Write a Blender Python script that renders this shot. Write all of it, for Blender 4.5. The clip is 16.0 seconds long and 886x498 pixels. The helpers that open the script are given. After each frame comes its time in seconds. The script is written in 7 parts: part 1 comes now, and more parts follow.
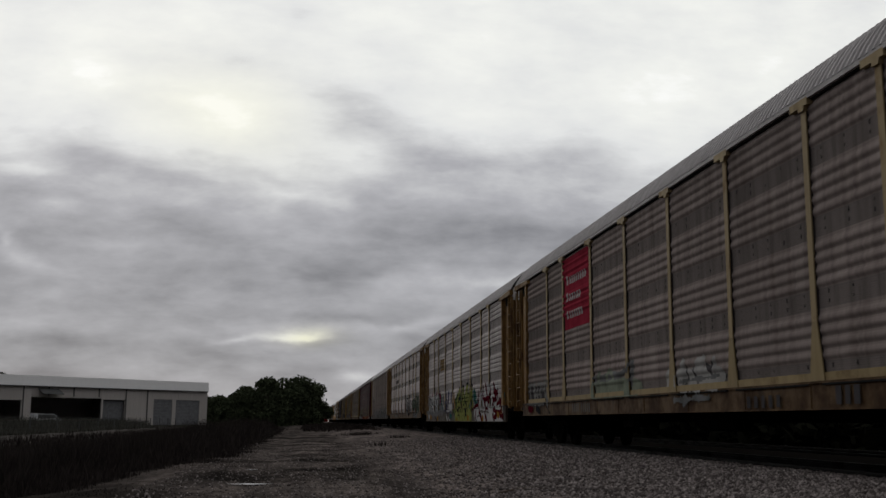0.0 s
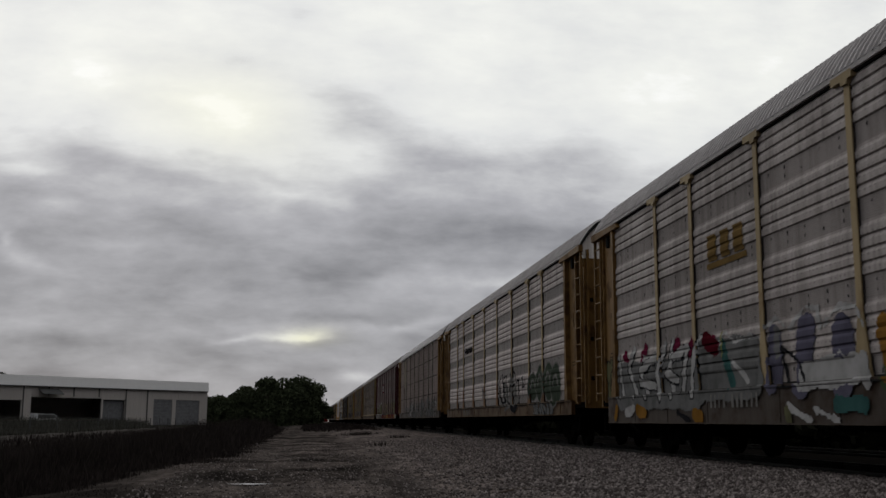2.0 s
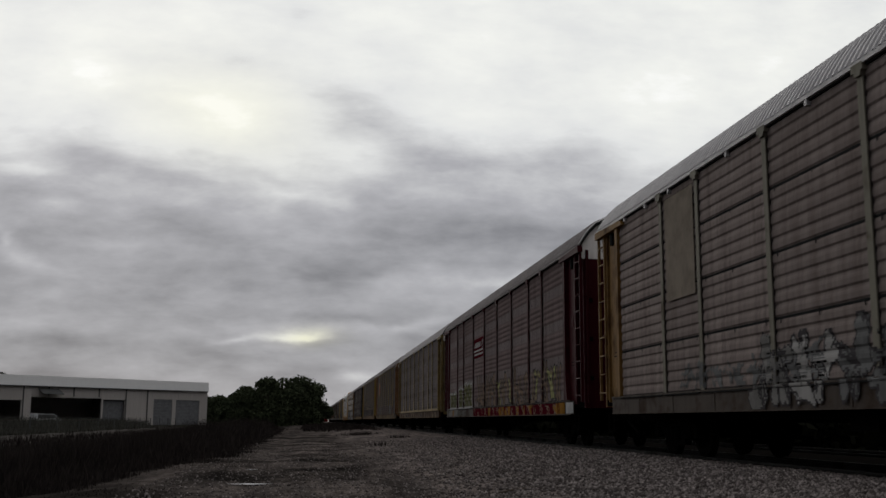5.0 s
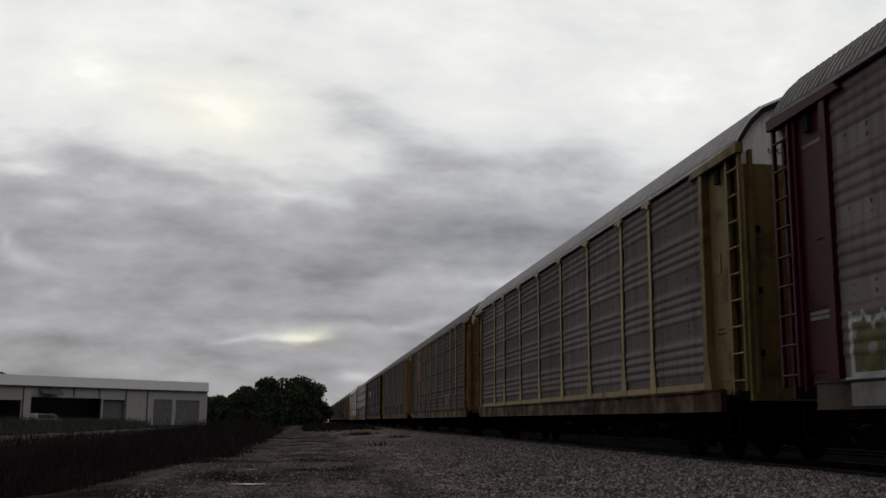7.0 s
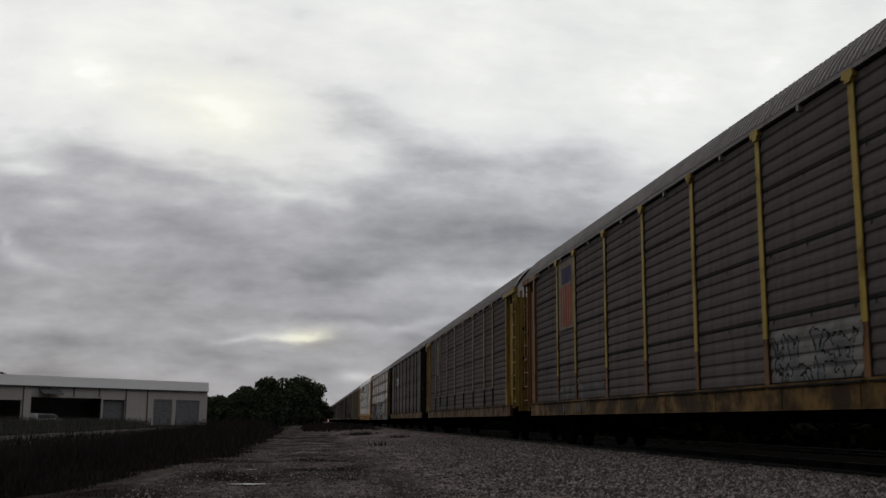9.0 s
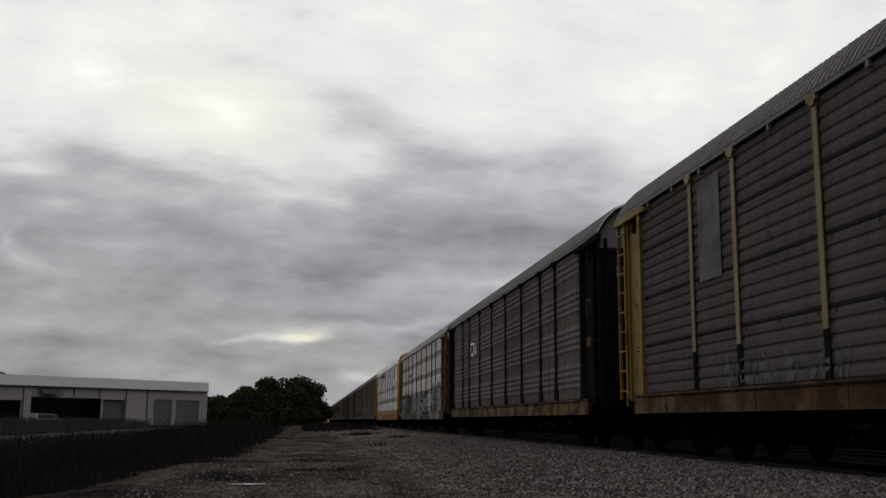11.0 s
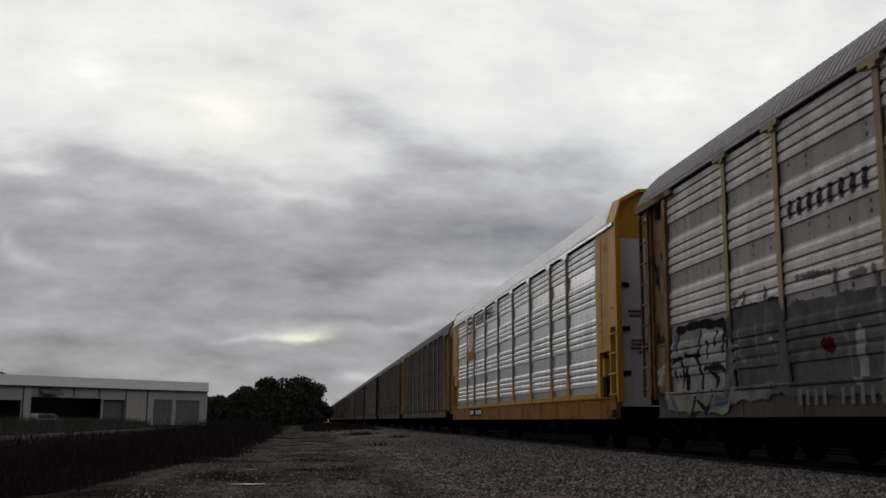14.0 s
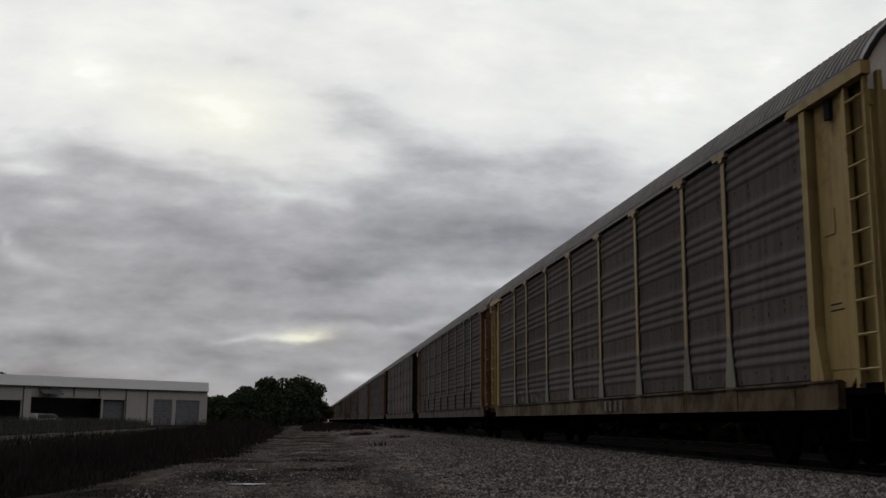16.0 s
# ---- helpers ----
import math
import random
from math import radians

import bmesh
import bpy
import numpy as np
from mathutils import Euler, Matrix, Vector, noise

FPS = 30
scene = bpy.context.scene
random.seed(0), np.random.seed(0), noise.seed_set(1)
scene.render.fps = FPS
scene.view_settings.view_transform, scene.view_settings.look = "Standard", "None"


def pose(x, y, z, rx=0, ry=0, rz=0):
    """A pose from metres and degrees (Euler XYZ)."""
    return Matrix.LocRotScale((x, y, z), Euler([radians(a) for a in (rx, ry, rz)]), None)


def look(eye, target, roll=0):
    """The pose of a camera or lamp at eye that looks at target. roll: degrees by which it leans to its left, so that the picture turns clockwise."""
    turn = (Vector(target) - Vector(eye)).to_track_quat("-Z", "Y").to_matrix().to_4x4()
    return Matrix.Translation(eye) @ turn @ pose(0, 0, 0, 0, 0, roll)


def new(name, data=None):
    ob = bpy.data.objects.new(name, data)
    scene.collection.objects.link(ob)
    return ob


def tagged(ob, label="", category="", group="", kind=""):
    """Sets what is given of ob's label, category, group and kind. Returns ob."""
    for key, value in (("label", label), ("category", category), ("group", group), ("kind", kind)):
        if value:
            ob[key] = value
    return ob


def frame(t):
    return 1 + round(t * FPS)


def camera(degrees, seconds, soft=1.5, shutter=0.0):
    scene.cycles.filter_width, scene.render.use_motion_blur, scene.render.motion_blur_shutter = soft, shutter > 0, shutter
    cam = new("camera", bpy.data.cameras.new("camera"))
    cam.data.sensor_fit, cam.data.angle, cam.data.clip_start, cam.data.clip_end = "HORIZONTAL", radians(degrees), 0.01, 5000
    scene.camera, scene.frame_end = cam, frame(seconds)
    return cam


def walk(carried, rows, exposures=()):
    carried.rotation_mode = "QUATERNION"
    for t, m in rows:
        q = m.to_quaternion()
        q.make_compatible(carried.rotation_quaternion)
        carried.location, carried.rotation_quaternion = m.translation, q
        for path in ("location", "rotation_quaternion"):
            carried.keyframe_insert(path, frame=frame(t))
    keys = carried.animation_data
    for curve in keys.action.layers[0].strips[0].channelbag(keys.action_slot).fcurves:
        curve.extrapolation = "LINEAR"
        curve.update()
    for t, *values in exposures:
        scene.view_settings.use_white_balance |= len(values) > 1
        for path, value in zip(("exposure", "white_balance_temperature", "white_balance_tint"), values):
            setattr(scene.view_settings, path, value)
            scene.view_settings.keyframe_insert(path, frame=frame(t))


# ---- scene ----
cam = camera(46.64, 16.0, soft=1.5, shutter=0.06)
EYE = Vector((0.0, 0.0, 0.66))            # z = 0 is the top of the rails
YAW, PITCH, ROLL = radians(7.167), radians(9.493), 0.319
AIM = Vector((math.sin(YAW) * math.cos(PITCH), math.cos(YAW) * math.cos(PITCH), math.sin(PITCH)))
VIEW = look(EYE, EYE + AIM * 10, ROLL)
walk(cam, [(0.0, VIEW), (16.0, VIEW)], exposures=[(0.0, 0.0), (16.0, 0.0)])

# the line of cars: coupled length, bay widths, track centre
LEN, WIDE, NARROW, ENDBAY = 28.6, 2.843, 1.952, 2.398
HALF = 1.6
SIDE = 6.768
TRACK = SIDE + HALF


# ---- sky and sun ----
def sky():
    world = bpy.data.worlds.new("overcast_sky")
    scene.world = world
    world.use_nodes = True
    nt = world.node_tree
    nt.nodes.clear()

    def node(kind, **kw):
        n = nt.nodes.new(kind)
        for k, val in kw.items():
            if k == "op":
                n.operation = val
        return n

    def math_(op, a, b=None, c=None, clamp=False):
        n = nt.nodes.new("ShaderNodeMath")
        n.operation, n.use_clamp = op, clamp
        for i, q in enumerate((a, b, c)):
            if q is None:
                continue
            if isinstance(q, (int, float)):
                n.inputs[i].default_value = q
            else:
                nt.links.new(q, n.inputs[i])
        return n.outputs[0]

    def combine(x, y, z=0.0):
        n = nt.nodes.new("ShaderNodeCombineXYZ")
        for i, q in enumerate((x, y, z)):
            if isinstance(q, (int, float)):
                n.inputs[i].default_value = q
            else:
                nt.links.new(q, n.inputs[i])
        return n.outputs[0]

    def cloud(vec, scale, detail, rough, distort=0.0):
        n = nt.nodes.new("ShaderNodeTexNoise")
        n.inputs["Scale"].default_value, n.inputs["Detail"].default_value = scale, detail
        n.inputs["Roughness"].default_value, n.inputs["Distortion"].default_value = rough, distort
        nt.links.new(vec, n.inputs["Vector"])
        return n

    geo = nt.nodes.new("ShaderNodeTexCoord")
    sep = nt.nodes.new("ShaderNodeSeparateXYZ")
    nt.links.new(geo.outputs["Generated"], sep.inputs[0])
    x, y, z = sep.outputs
    ahead = math_("MAXIMUM", y, 0.05)
    qx, qz = math_("DIVIDE", x, ahead), math_("DIVIDE", z, ahead)
    # a deck of cloud seen in perspective
    up = math_("ADD", math_("MAXIMUM", z, 0.0), 0.16)
    deck = combine(math_("DIVIDE", x, up), math_("DIVIDE", y, up), 0.0)
    flat = combine(math_("MULTIPLY", qx, 1.0), math_("MULTIPLY", qz, 1.9), 0.3)
    big = cloud(deck, 1.7, 6.0, 0.52, 0.0).outputs["Fac"]
    fine = cloud(flat, 10.0, 6.0, 0.52, 0.0).outputs["Fac"]
    warp = cloud(flat, 6.0, 5.0, 0.55).outputs["Color"]
    wsep = nt.nodes.new("ShaderNodeSeparateXYZ")
    nt.links.new(warp, wsep.inputs[0])
    wx = math_("ADD", qx, math_("MULTIPLY", math_("SUBTRACT", wsep.outputs[0], 0.5), 0.06))
    wz = math_("ADD", qz, math_("MULTIPLY", math_("SUBTRACT", wsep.outputs[1], 0.5), 0.04))

    def patch(cx, cz, rx, rz, lean, gain):
        """a soft bank of brighter or darker cloud at that bearing"""
        c, s = math.cos(lean), math.sin(lean)
        dx, dz = math_("SUBTRACT", wx, cx), math_("SUBTRACT", wz, cz)
        u = math_("DIVIDE", math_("ADD", math_("MULTIPLY", dx, c), math_("MULTIPLY", dz, s)), rx)
        v = math_("DIVIDE", math_("SUBTRACT", math_("MULTIPLY", dz, c), math_("MULTIPLY", dx, s)), rz)
        r2 = math_("ADD", math_("MULTIPLY", u, u), math_("MULTIPLY", v, v))
        return math_("MULTIPLY", math_("POWER", 2.718, math_("MULTIPLY", r2, -1.0)), gain)

    rise = nt.nodes.new("ShaderNodeMapRange")        # the cloud base is heavier low down
    rise.interpolation_type = "SMOOTHSTEP"
    nt.links.new(wz, rise.inputs[0])
    for k, val in enumerate((0.155, 0.325, 0.0, 0.40)):
        rise.inputs[k + 1].default_value = val
    level = math_("ADD", SKY_BASE, math_("ADD", rise.outputs[0], math_("MULTIPLY", math_("SUBTRACT", big, 0.5), 0.24)))
    level = math_("ADD", level, math_("MULTIPLY", math_("SUBTRACT", fine, 0.5), 0.45))
    streak = combine(math_("MULTIPLY", wx, 1.0), math_("MULTIPLY", wz, 3.4), 0.7)
    wisp = cloud(streak, 26.0, 6.0, 0.58, 0.0).outputs["Fac"]
    level = math_("ADD", level, math_("MULTIPLY", math_("SUBTRACT", wisp, 0.5), 0.14))
    for row in SKY_BRIGHT + SKY_DARK:
        level = math_("ADD", level, patch(*row))
    # the deck thins ahead of the track and is heavier behind
    front = math_("MINIMUM", math_("MAXIMUM", math_("ADD", math_("MULTIPLY", z, 0.70), math_("ADD", math_("MULTIPLY", y, 0.62), 0.24)), 0.0), 1.0)
    level = math_("MULTIPLY", math_("MAXIMUM", level, 0.05), math_("ADD", math_("MULTIPLY", front, 1.0 - SKY_BACK), SKY_BACK))
    ramp = nt.nodes.new("ShaderNodeValToRGB")
    e = ramp.color_ramp.elements
    e[0].position, e[0].color = 0.0, (0.03, 0.032, 0.036, 1)
    e[1].position, e[1].color = 1.0, (0.945, 0.95, 0.925, 1)
    for pos, col in ((0.25, (0.176, 0.179, 0.197)), (0.5, (0.408, 0.410, 0.436)), (0.75, (0.742, 0.752, 0.752)), (0.95, (0.872, 0.88, 0.845))):
        k = e.new(pos)
        k.color = (*col, 1)
    nt.links.new(level, ramp.inputs[0])
    glow = math_("ADD", patch(-0.006, 0.080, 0.028, 0.008, 0.0, 1.0), patch(-0.09, 0.30, 0.10, 0.05, -0.2, 0.35), None, True)
    tint = nt.nodes.new("ShaderNodeMix")
    tint.data_type, tint.blend_type = "RGBA", "MULTIPLY"
    nt.links.new(glow, tint.inputs[0])
    nt.links.new(ramp.outputs[0], tint.inputs[6])
    tint.inputs[7].default_value = (1.0, 0.98, 0.80, 1)
    blue = nt.nodes.new("ShaderNodeTexSky")
    blue.sky_type, blue.sun_disc = "NISHITA", False
    blue.sun_elevation, blue.sun_rotation = SUN_EL, SUN_AZ
    mix = nt.nodes.new("ShaderNodeMix")
    mix.data_type, mix.blend_type = "RGBA", "ADD"
    mix.inputs[0].default_value = 0.0015      # what little blue the cloud lets through
    nt.links.new(tint.outputs[2], mix.inputs[6])
    nt.links.new(blue.outputs[0], mix.inputs[7])
    bg = nt.nodes.new("ShaderNodeBackground")
    # overcast skies are brightest overhead and dull along the horizon beside and behind
    def ease(v, lo, hi):
        n = nt.nodes.new("ShaderNodeMapRange")
        n.interpolation_type = "SMOOTHSTEP"
        n.inputs[1].default_value, n.inputs[2].default_value = lo, hi
        nt.links.new(v, n.inputs[0])
        return n.outputs[0]
    lift = math_("ADD", 1.0, math_("MULTIPLY", ease(z, 0.42, 0.95), SKY_ZENITH))
    ahead_ = ease(y, 0.35, 0.85)
    low = math_("ADD", SKY_SIDE, math_("MULTIPLY", ease(z, 0.0, 0.42), 1.0 - SKY_SIDE))
    beside = math_("ADD", ahead_, math_("MULTIPLY", math_("SUBTRACT", 1.0, ahead_), low))
    nt.links.new(math_("MULTIPLY", lift, beside), bg.inputs["Strength"])
    nt.links.new(mix.outputs[2], bg.inputs["Color"])
    out = nt.nodes.new("ShaderNodeOutputWorld")
    nt.links.new(bg.outputs[0], out.inputs[0])


SUN_EL, SUN_AZ = radians(24), radians(-13)
SKY_BASE, SKY_BACK = 0.435, 0.50
SKY_ZENITH, SKY_SIDE = 0.15, 0.30
# bearing x, height, half-widths, lean, gain
SKY_BRIGHT = [
    (-0.225, 0.344, 0.036, 0.034, 0, 0.15), (-0.013, 0.08, 0.027, 0.004, 0, 0.42),
    (-0.271, 0.15, 0.022, 0.009, -0.35, 0.18), (-0.29, 0.166, 0.008, 0.006, 0, 0.12),
    (0.036, 0.041, 0.027, 0.008, 0, 0.18), (-0.102, 0.299, 0.083, 0.044, -0.2, 0.09),
    (-0.028, 0.219, 0.033, 0.009, -0.1, 0.1), (0.104, 0.091, 0.034, 0.006, 0.3, 0.14),
    (0.036, 0.086, 0.072, 0.004, 0, 0.1), (-0.069, 0.077, 0.027, 0.003, 0.2, 0.12),
    (-0.114, 0.316, 0.033, 0.023, -0.3, 0.05), (-0.28, 0.236, 0.029, 0.006, -0.1, 0.14),
    (0.027, 0.211, 0.022, 0.007, 0, 0.1), (-0.244, 0.199, 0.019, 0.007, 0, 0.08),
    (-0.135, 0.203, 0.019, 0.008, 0, 0.07), (0.376, 0.388, 0.27, 0.076, 0, 0.06),
    (0.032, 0.255, 0.034, 0.012, 0, 0.05), (0.186, 0.139, 0.034, 0.005, 0.2, 0.08),
    (0.062, 0.131, 0.011, 0.004, 0, 0.06), (-0.246, 0.116, 0.021, 0.005, 0.1, 0.06),
    (-0.203, 0.166, 0.047, 0.005, 0, 0.05), (-0.185, 0.222, 0.08, 0.014, -0.1, 0.04),
]
SKY_DARK = [
    (-0.022, 0.402, 0.027, 0.013, 0, -0.11), (-0.066, 0.35, 0.034, 0.011, -0.2, -0.04),
    (-0.02, 0.333, 0.045, 0.015, -0.25, -0.09), (0.025, 0.321, 0.048, 0.021, -0.35, -0.12),
    (0.06, 0.299, 0.049, 0.025, -0.45, -0.12), (0.094, 0.273, 0.06, 0.019, -0.25, -0.1),
    (0.192, 0.252, 0.118, 0.024, 0, -0.11), (0.317, 0.272, 0.067, 0.018, 0.1, -0.07),
    (-0.224, 0.255, 0.069, 0.018, -0.08, -0.11), (-0.17, 0.235, 0.043, 0.01, -0.25, -0.06),
    (-0.107, 0.226, 0.043, 0.01, -0.2, -0.08), (-0.288, 0.21, 0.047, 0.013, 0, -0.06),
    (-0.045, 0.235, 0.022, 0.005, -0.3, -0.06), (-0.178, 0.191, 0.074, 0.016, -0.1, -0.03),
    (-0.059, 0.164, 0.071, 0.016, -0.25, -0.06), (-0.12, 0.097, 0.139, 0.008, 0, -0.04),
    (0.003, 0.095, 0.049, 0.005, -0.05, -0.08), (-0.259, 0.073, 0.056, 0.014, 0, -0.08),
    (-0.119, 0.062, 0.106, 0.012, 0, -0.06), (0.074, 0.057, 0.017, 0.007, 0, -0.06),
    (0.181, 0.194, 0.129, 0.035, 0, -0.07), (0.123, 0.232, 0.087, 0.026, 0, -0.04),
]
sky()
sun = new("sun", bpy.data.lights.new("sun", "SUN"))
sun.data.energy, sun.data.angle, sun.data.color = 0.5, radians(35), (1.0, 0.96, 0.9)
sun.matrix_world = look((0, 0, 50), Vector((0, 0, 50)) - Vector((math.sin(SUN_AZ) * math.cos(SUN_EL), math.cos(SUN_AZ) * math.cos(SUN_EL), math.sin(SUN_EL))))


# ---- materials ----
class Nodes:
    """short hand for a node material"""

    def __init__(self, name):
        self.m = bpy.data.materials.new(name)
        self.m.use_nodes = True
        self.t = self.m.node_tree
        self.b = self.t.nodes["Principled BSDF"]
        tc = self.t.nodes.new("ShaderNodeTexCoord")
        info = self.t.nodes.new("ShaderNodeObjectInfo")
        add = self.t.nodes.new("ShaderNodeVectorMath")
        add.operation = "MULTIPLY_ADD"
        add.inputs[1].default_value = (1, 1, 1)
        off = self.t.nodes.new("ShaderNodeMath")
        off.operation = "MULTIPLY"
        off.inputs[1].default_value = 61.0
        self.t.links.new(info.outputs["Random"], off.inputs[0])
        self.t.links.new(tc.outputs["Object"], add.inputs[0])
        self.t.links.new(off.outputs[0], add.inputs[2])
        self.vec, self.random, self.plain = add.outputs[0], info.outputs["Random"], tc.outputs["Object"]

    def link(self, a, b):
        self.t.links.new(a, b)

    def noise(self, scale, detail=5.0, rough=0.55, stretch=(1, 1, 1), vec=None, distort=0.0):
        mp = self.t.nodes.new("ShaderNodeMapping")
        mp.inputs["Scale"].default_value = stretch
        self.link(vec or self.vec, mp.inputs["Vector"])
        n = self.t.nodes.new("ShaderNodeTexNoise")
        n.inputs["Scale"].default_value, n.inputs["Detail"].default_value = scale, detail
        n.inputs["Roughness"].default_value, n.inputs["Distortion"].default_value = rough, distort
        self.link(mp.outputs[0], n.inputs["Vector"])
        return n.outputs["Fac"]

    def step(self, fac, lo, hi):
        n = self.t.nodes.new("ShaderNodeMapRange")
        n.interpolation_type = "SMOOTHSTEP"
        n.inputs[1].default_value, n.inputs[2].default_value = lo, hi
        self.link(fac, n.inputs[0])
        return n.outputs[0]

    def math(self, op, a, b):
        n = self.t.nodes.new("ShaderNodeMath")
        n.operation = op
        for i, q in enumerate((a, b)):
            if isinstance(q, (int, float)):
                n.inputs[i].default_value = q
            else:
                self.link(q, n.inputs[i])
        return n.outputs[0]

    def mix(self, fac, a, b, blend="MIX"):
        n = self.t.nodes.new("ShaderNodeMix")
        n.data_type, n.blend_type = "RGBA", blend
        for sock, q in ((n.inputs[0], fac), (n.inputs[6], a), (n.inputs[7], b)):
            if isinstance(q, (int, float)):
                sock.default_value = q
            elif isinstance(q, tuple):
                sock.default_value = (*q, 1)
            else:
                self.link(q, sock)
        return n.outputs[2]

    def bump(self, fac, strength=0.3, dist=0.01):
        n = self.t.nodes.new("ShaderNodeBump")
        n.inputs["Strength"].default_value, n.inputs["Distance"].default_value = strength, dist
        self.link(fac, n.inputs["Height"])
        self.link(n.outputs[0], self.b.inputs["Normal"])

    def done(self, color, rough=0.6, metal=0.0, gloss=0.12):
        self.link(color, self.b.inputs["Base Color"]) if not isinstance(color, tuple) else None
        if isinstance(color, tuple):
            self.b.inputs["Base Color"].default_value = (*color, 1)
        if isinstance(rough, (int, float)):
            self.b.inputs["Roughness"].default_value = rough
        else:
            self.link(rough, self.b.inputs["Roughness"])
        self.b.inputs["Metallic"].default_value = metal
        self.b.inputs["Specular IOR Level"].default_value = gloss
        return self.m


def scaled(c, k):
    return tuple(min(1.0, q * k) for q in c)


def grimy_metal(name, base, grime, amount=0.5, rough=0.55, metal=0.0, spread=0.35, gloss=0.15, k=0.48, dots=0.0):
    """painted or galvanised sheet with soot in vertical runs, patches, and a tone of its own for each sheet"""
    base, grime = scaled(base, k), scaled(grime, k)
    base = (base[0] * (1.055 if k < 0.6 else 1.01), base[1], base[2])
    n = Nodes(name)
    runs = n.step(n.noise(1.0, 6, 0.6, (5.0, 5.0, 0.35)), 0.38, 0.72)
    patch = n.step(n.noise(0.9, 5, 0.6), 0.35, 0.75)
    grain = n.noise(38.0, 3, 0.6)
    dabs = n.step(n.noise(1.0, 3, 0.55, (9.0, 9.0, 1.1)), 0.42, 0.66)
    mp = n.t.nodes.new("ShaderNodeMapping")
    mp.inputs["Scale"].default_value = (0.0, 8.5, 11.0)
    n.link(n.plain, mp.inputs["Vector"])
    pit = n.t.nodes.new("ShaderNodeTexVoronoi")
    pit.inputs["Scale"].default_value, pit.inputs["Randomness"].default_value = 1.0, 0.18
    n.link(mp.outputs[0], pit.inputs["Vector"])
    pits = n.math("SUBTRACT", 1.0, n.step(pit.outputs["Distance"], 0.13, 0.22))
    tone = n.mix(n.random, scaled(base, 1.0 - spread * 0.5), scaled(base, 1.0 + spread * 0.4))
    col = n.mix(n.math("MULTIPLY", runs, amount), tone, grime)
    col = n.mix(n.math("MULTIPLY", patch, amount * 0.7), col, scaled(grime, 1.3))
    col = n.mix(n.math("MULTIPLY", dabs, amount * 0.4), col, grime)
    col = n.mix(n.math("MULTIPLY", pits, dots), col, scaled(grime, 0.4))
    col = n.mix(n.math("MULTIPLY", grain, 0.35), col, scaled(base, 0.7))
    n.bump(grain, 0.12, 0.004)
    return n.done(col, n.math("ADD", rough, n.math("MULTIPLY", runs, 0.2)), metal, gloss)


def rusty_paint(name, paint, rust, bare=(0.03, 0.025, 0.022), worn=0.5, rough=0.62, k=0.48, gloss=0.05):
    """paint that has rusted and picked up soot in patches"""
    paint, rust, bare = scaled(paint, k), scaled(rust, k), scaled(bare, k)
    n = Nodes(name)
    a = n.step(n.noise(1.3, 8, 0.65), 0.62 - 0.3 * worn, 0.80 - 0.25 * worn)
    b = n.step(n.noise(3.1, 6, 0.6, (1, 1, 0.5)), 0.50, 0.78)
    grain = n.noise(60.0, 3, 0.6)
    runs = n.step(n.noise(1.0, 5, 0.6, (8.0, 8.0, 0.5)), 0.45, 0.75)
    col = n.mix(a, n.mix(n.random, scaled(paint, 0.85), scaled(paint, 1.1)), rust)
    col = n.mix(n.math("MULTIPLY", b, worn * 0.9), col, bare)
    col = n.mix(n.math("MULTIPLY", runs, 0.35), col, scaled(rust, 0.5))
    col = n.mix(n.math("MULTIPLY", grain, 0.3), col, scaled(paint, 0.6))
    n.bump(grain, 0.15, 0.004)
    return n.done(col, n.math("ADD", rough, n.math("MULTIPLY", a, 0.25)), 0.0, gloss)


def plain_paint(name, base, rough=0.6, metal=0.0, vary=0.25, gloss=0.0):
    n = Nodes(name)
    g = n.noise(2.2, 6, 0.6)
    col = n.mix(n.step(g, 0.35, 0.7), base, scaled(base, 1.0 - vary))
    n.bump(n.noise(50, 3), 0.1, 0.003)
    return n.done(col, rough, metal, gloss)


PANEL = {
    "white": grimy_metal("new_white_sheet", (0.36, 0.364, 0.374), (0.19, 0.19, 0.20), 0.45, 0.42, 0.70, 0.12, 0.3, 1.0, 0.35),
    "light": grimy_metal("light_weathered_sheet", (0.64, 0.595, 0.585), (0.25, 0.215, 0.205), 0.5, 0.60, 0.13, 0.3, k=0.50, dots=0.55, gloss=0.04),
    "pale": grimy_metal("pale_weathered_sheet", (0.66, 0.625, 0.62), (0.30, 0.265, 0.255), 0.42, 0.55, 0.22, 0.25, k=0.65, dots=0.6, gloss=0.06),
    "mid": grimy_metal("grey_weathered_sheet", (0.44, 0.402, 0.392), (0.15, 0.126, 0.117), 0.55, 0.62, 0.12, 0.3, k=0.68, dots=0.45, gloss=0.04),
    "dark": grimy_metal("dark_weathered_sheet", (0.245, 0.207, 0.195), (0.075, 0.058, 0.052), 0.55, 0.70, 0.0, 0.3, k=0.80, gloss=0.0),
    "soot": grimy_metal("sooty_grey_sheet", (0.228, 0.204, 0.197), (0.070, 0.058, 0.054), 0.5, 0.70, 0.0, 0.3, k=0.60, gloss=0.0),
    "brown": grimy_metal("sooty_brown_sheet", (0.155, 0.136, 0.131), (0.055, 0.046, 0.044), 0.38, 0.70, 0.0, 0.25, k=0.61, gloss=0.0),
    "maroon": grimy_metal("maroon_tinged_sheet", (0.165, 0.130, 0.128), (0.055, 0.04, 0.04), 0.5, 0.70, 0.0, 0.3, k=0.84, gloss=0.0),
}


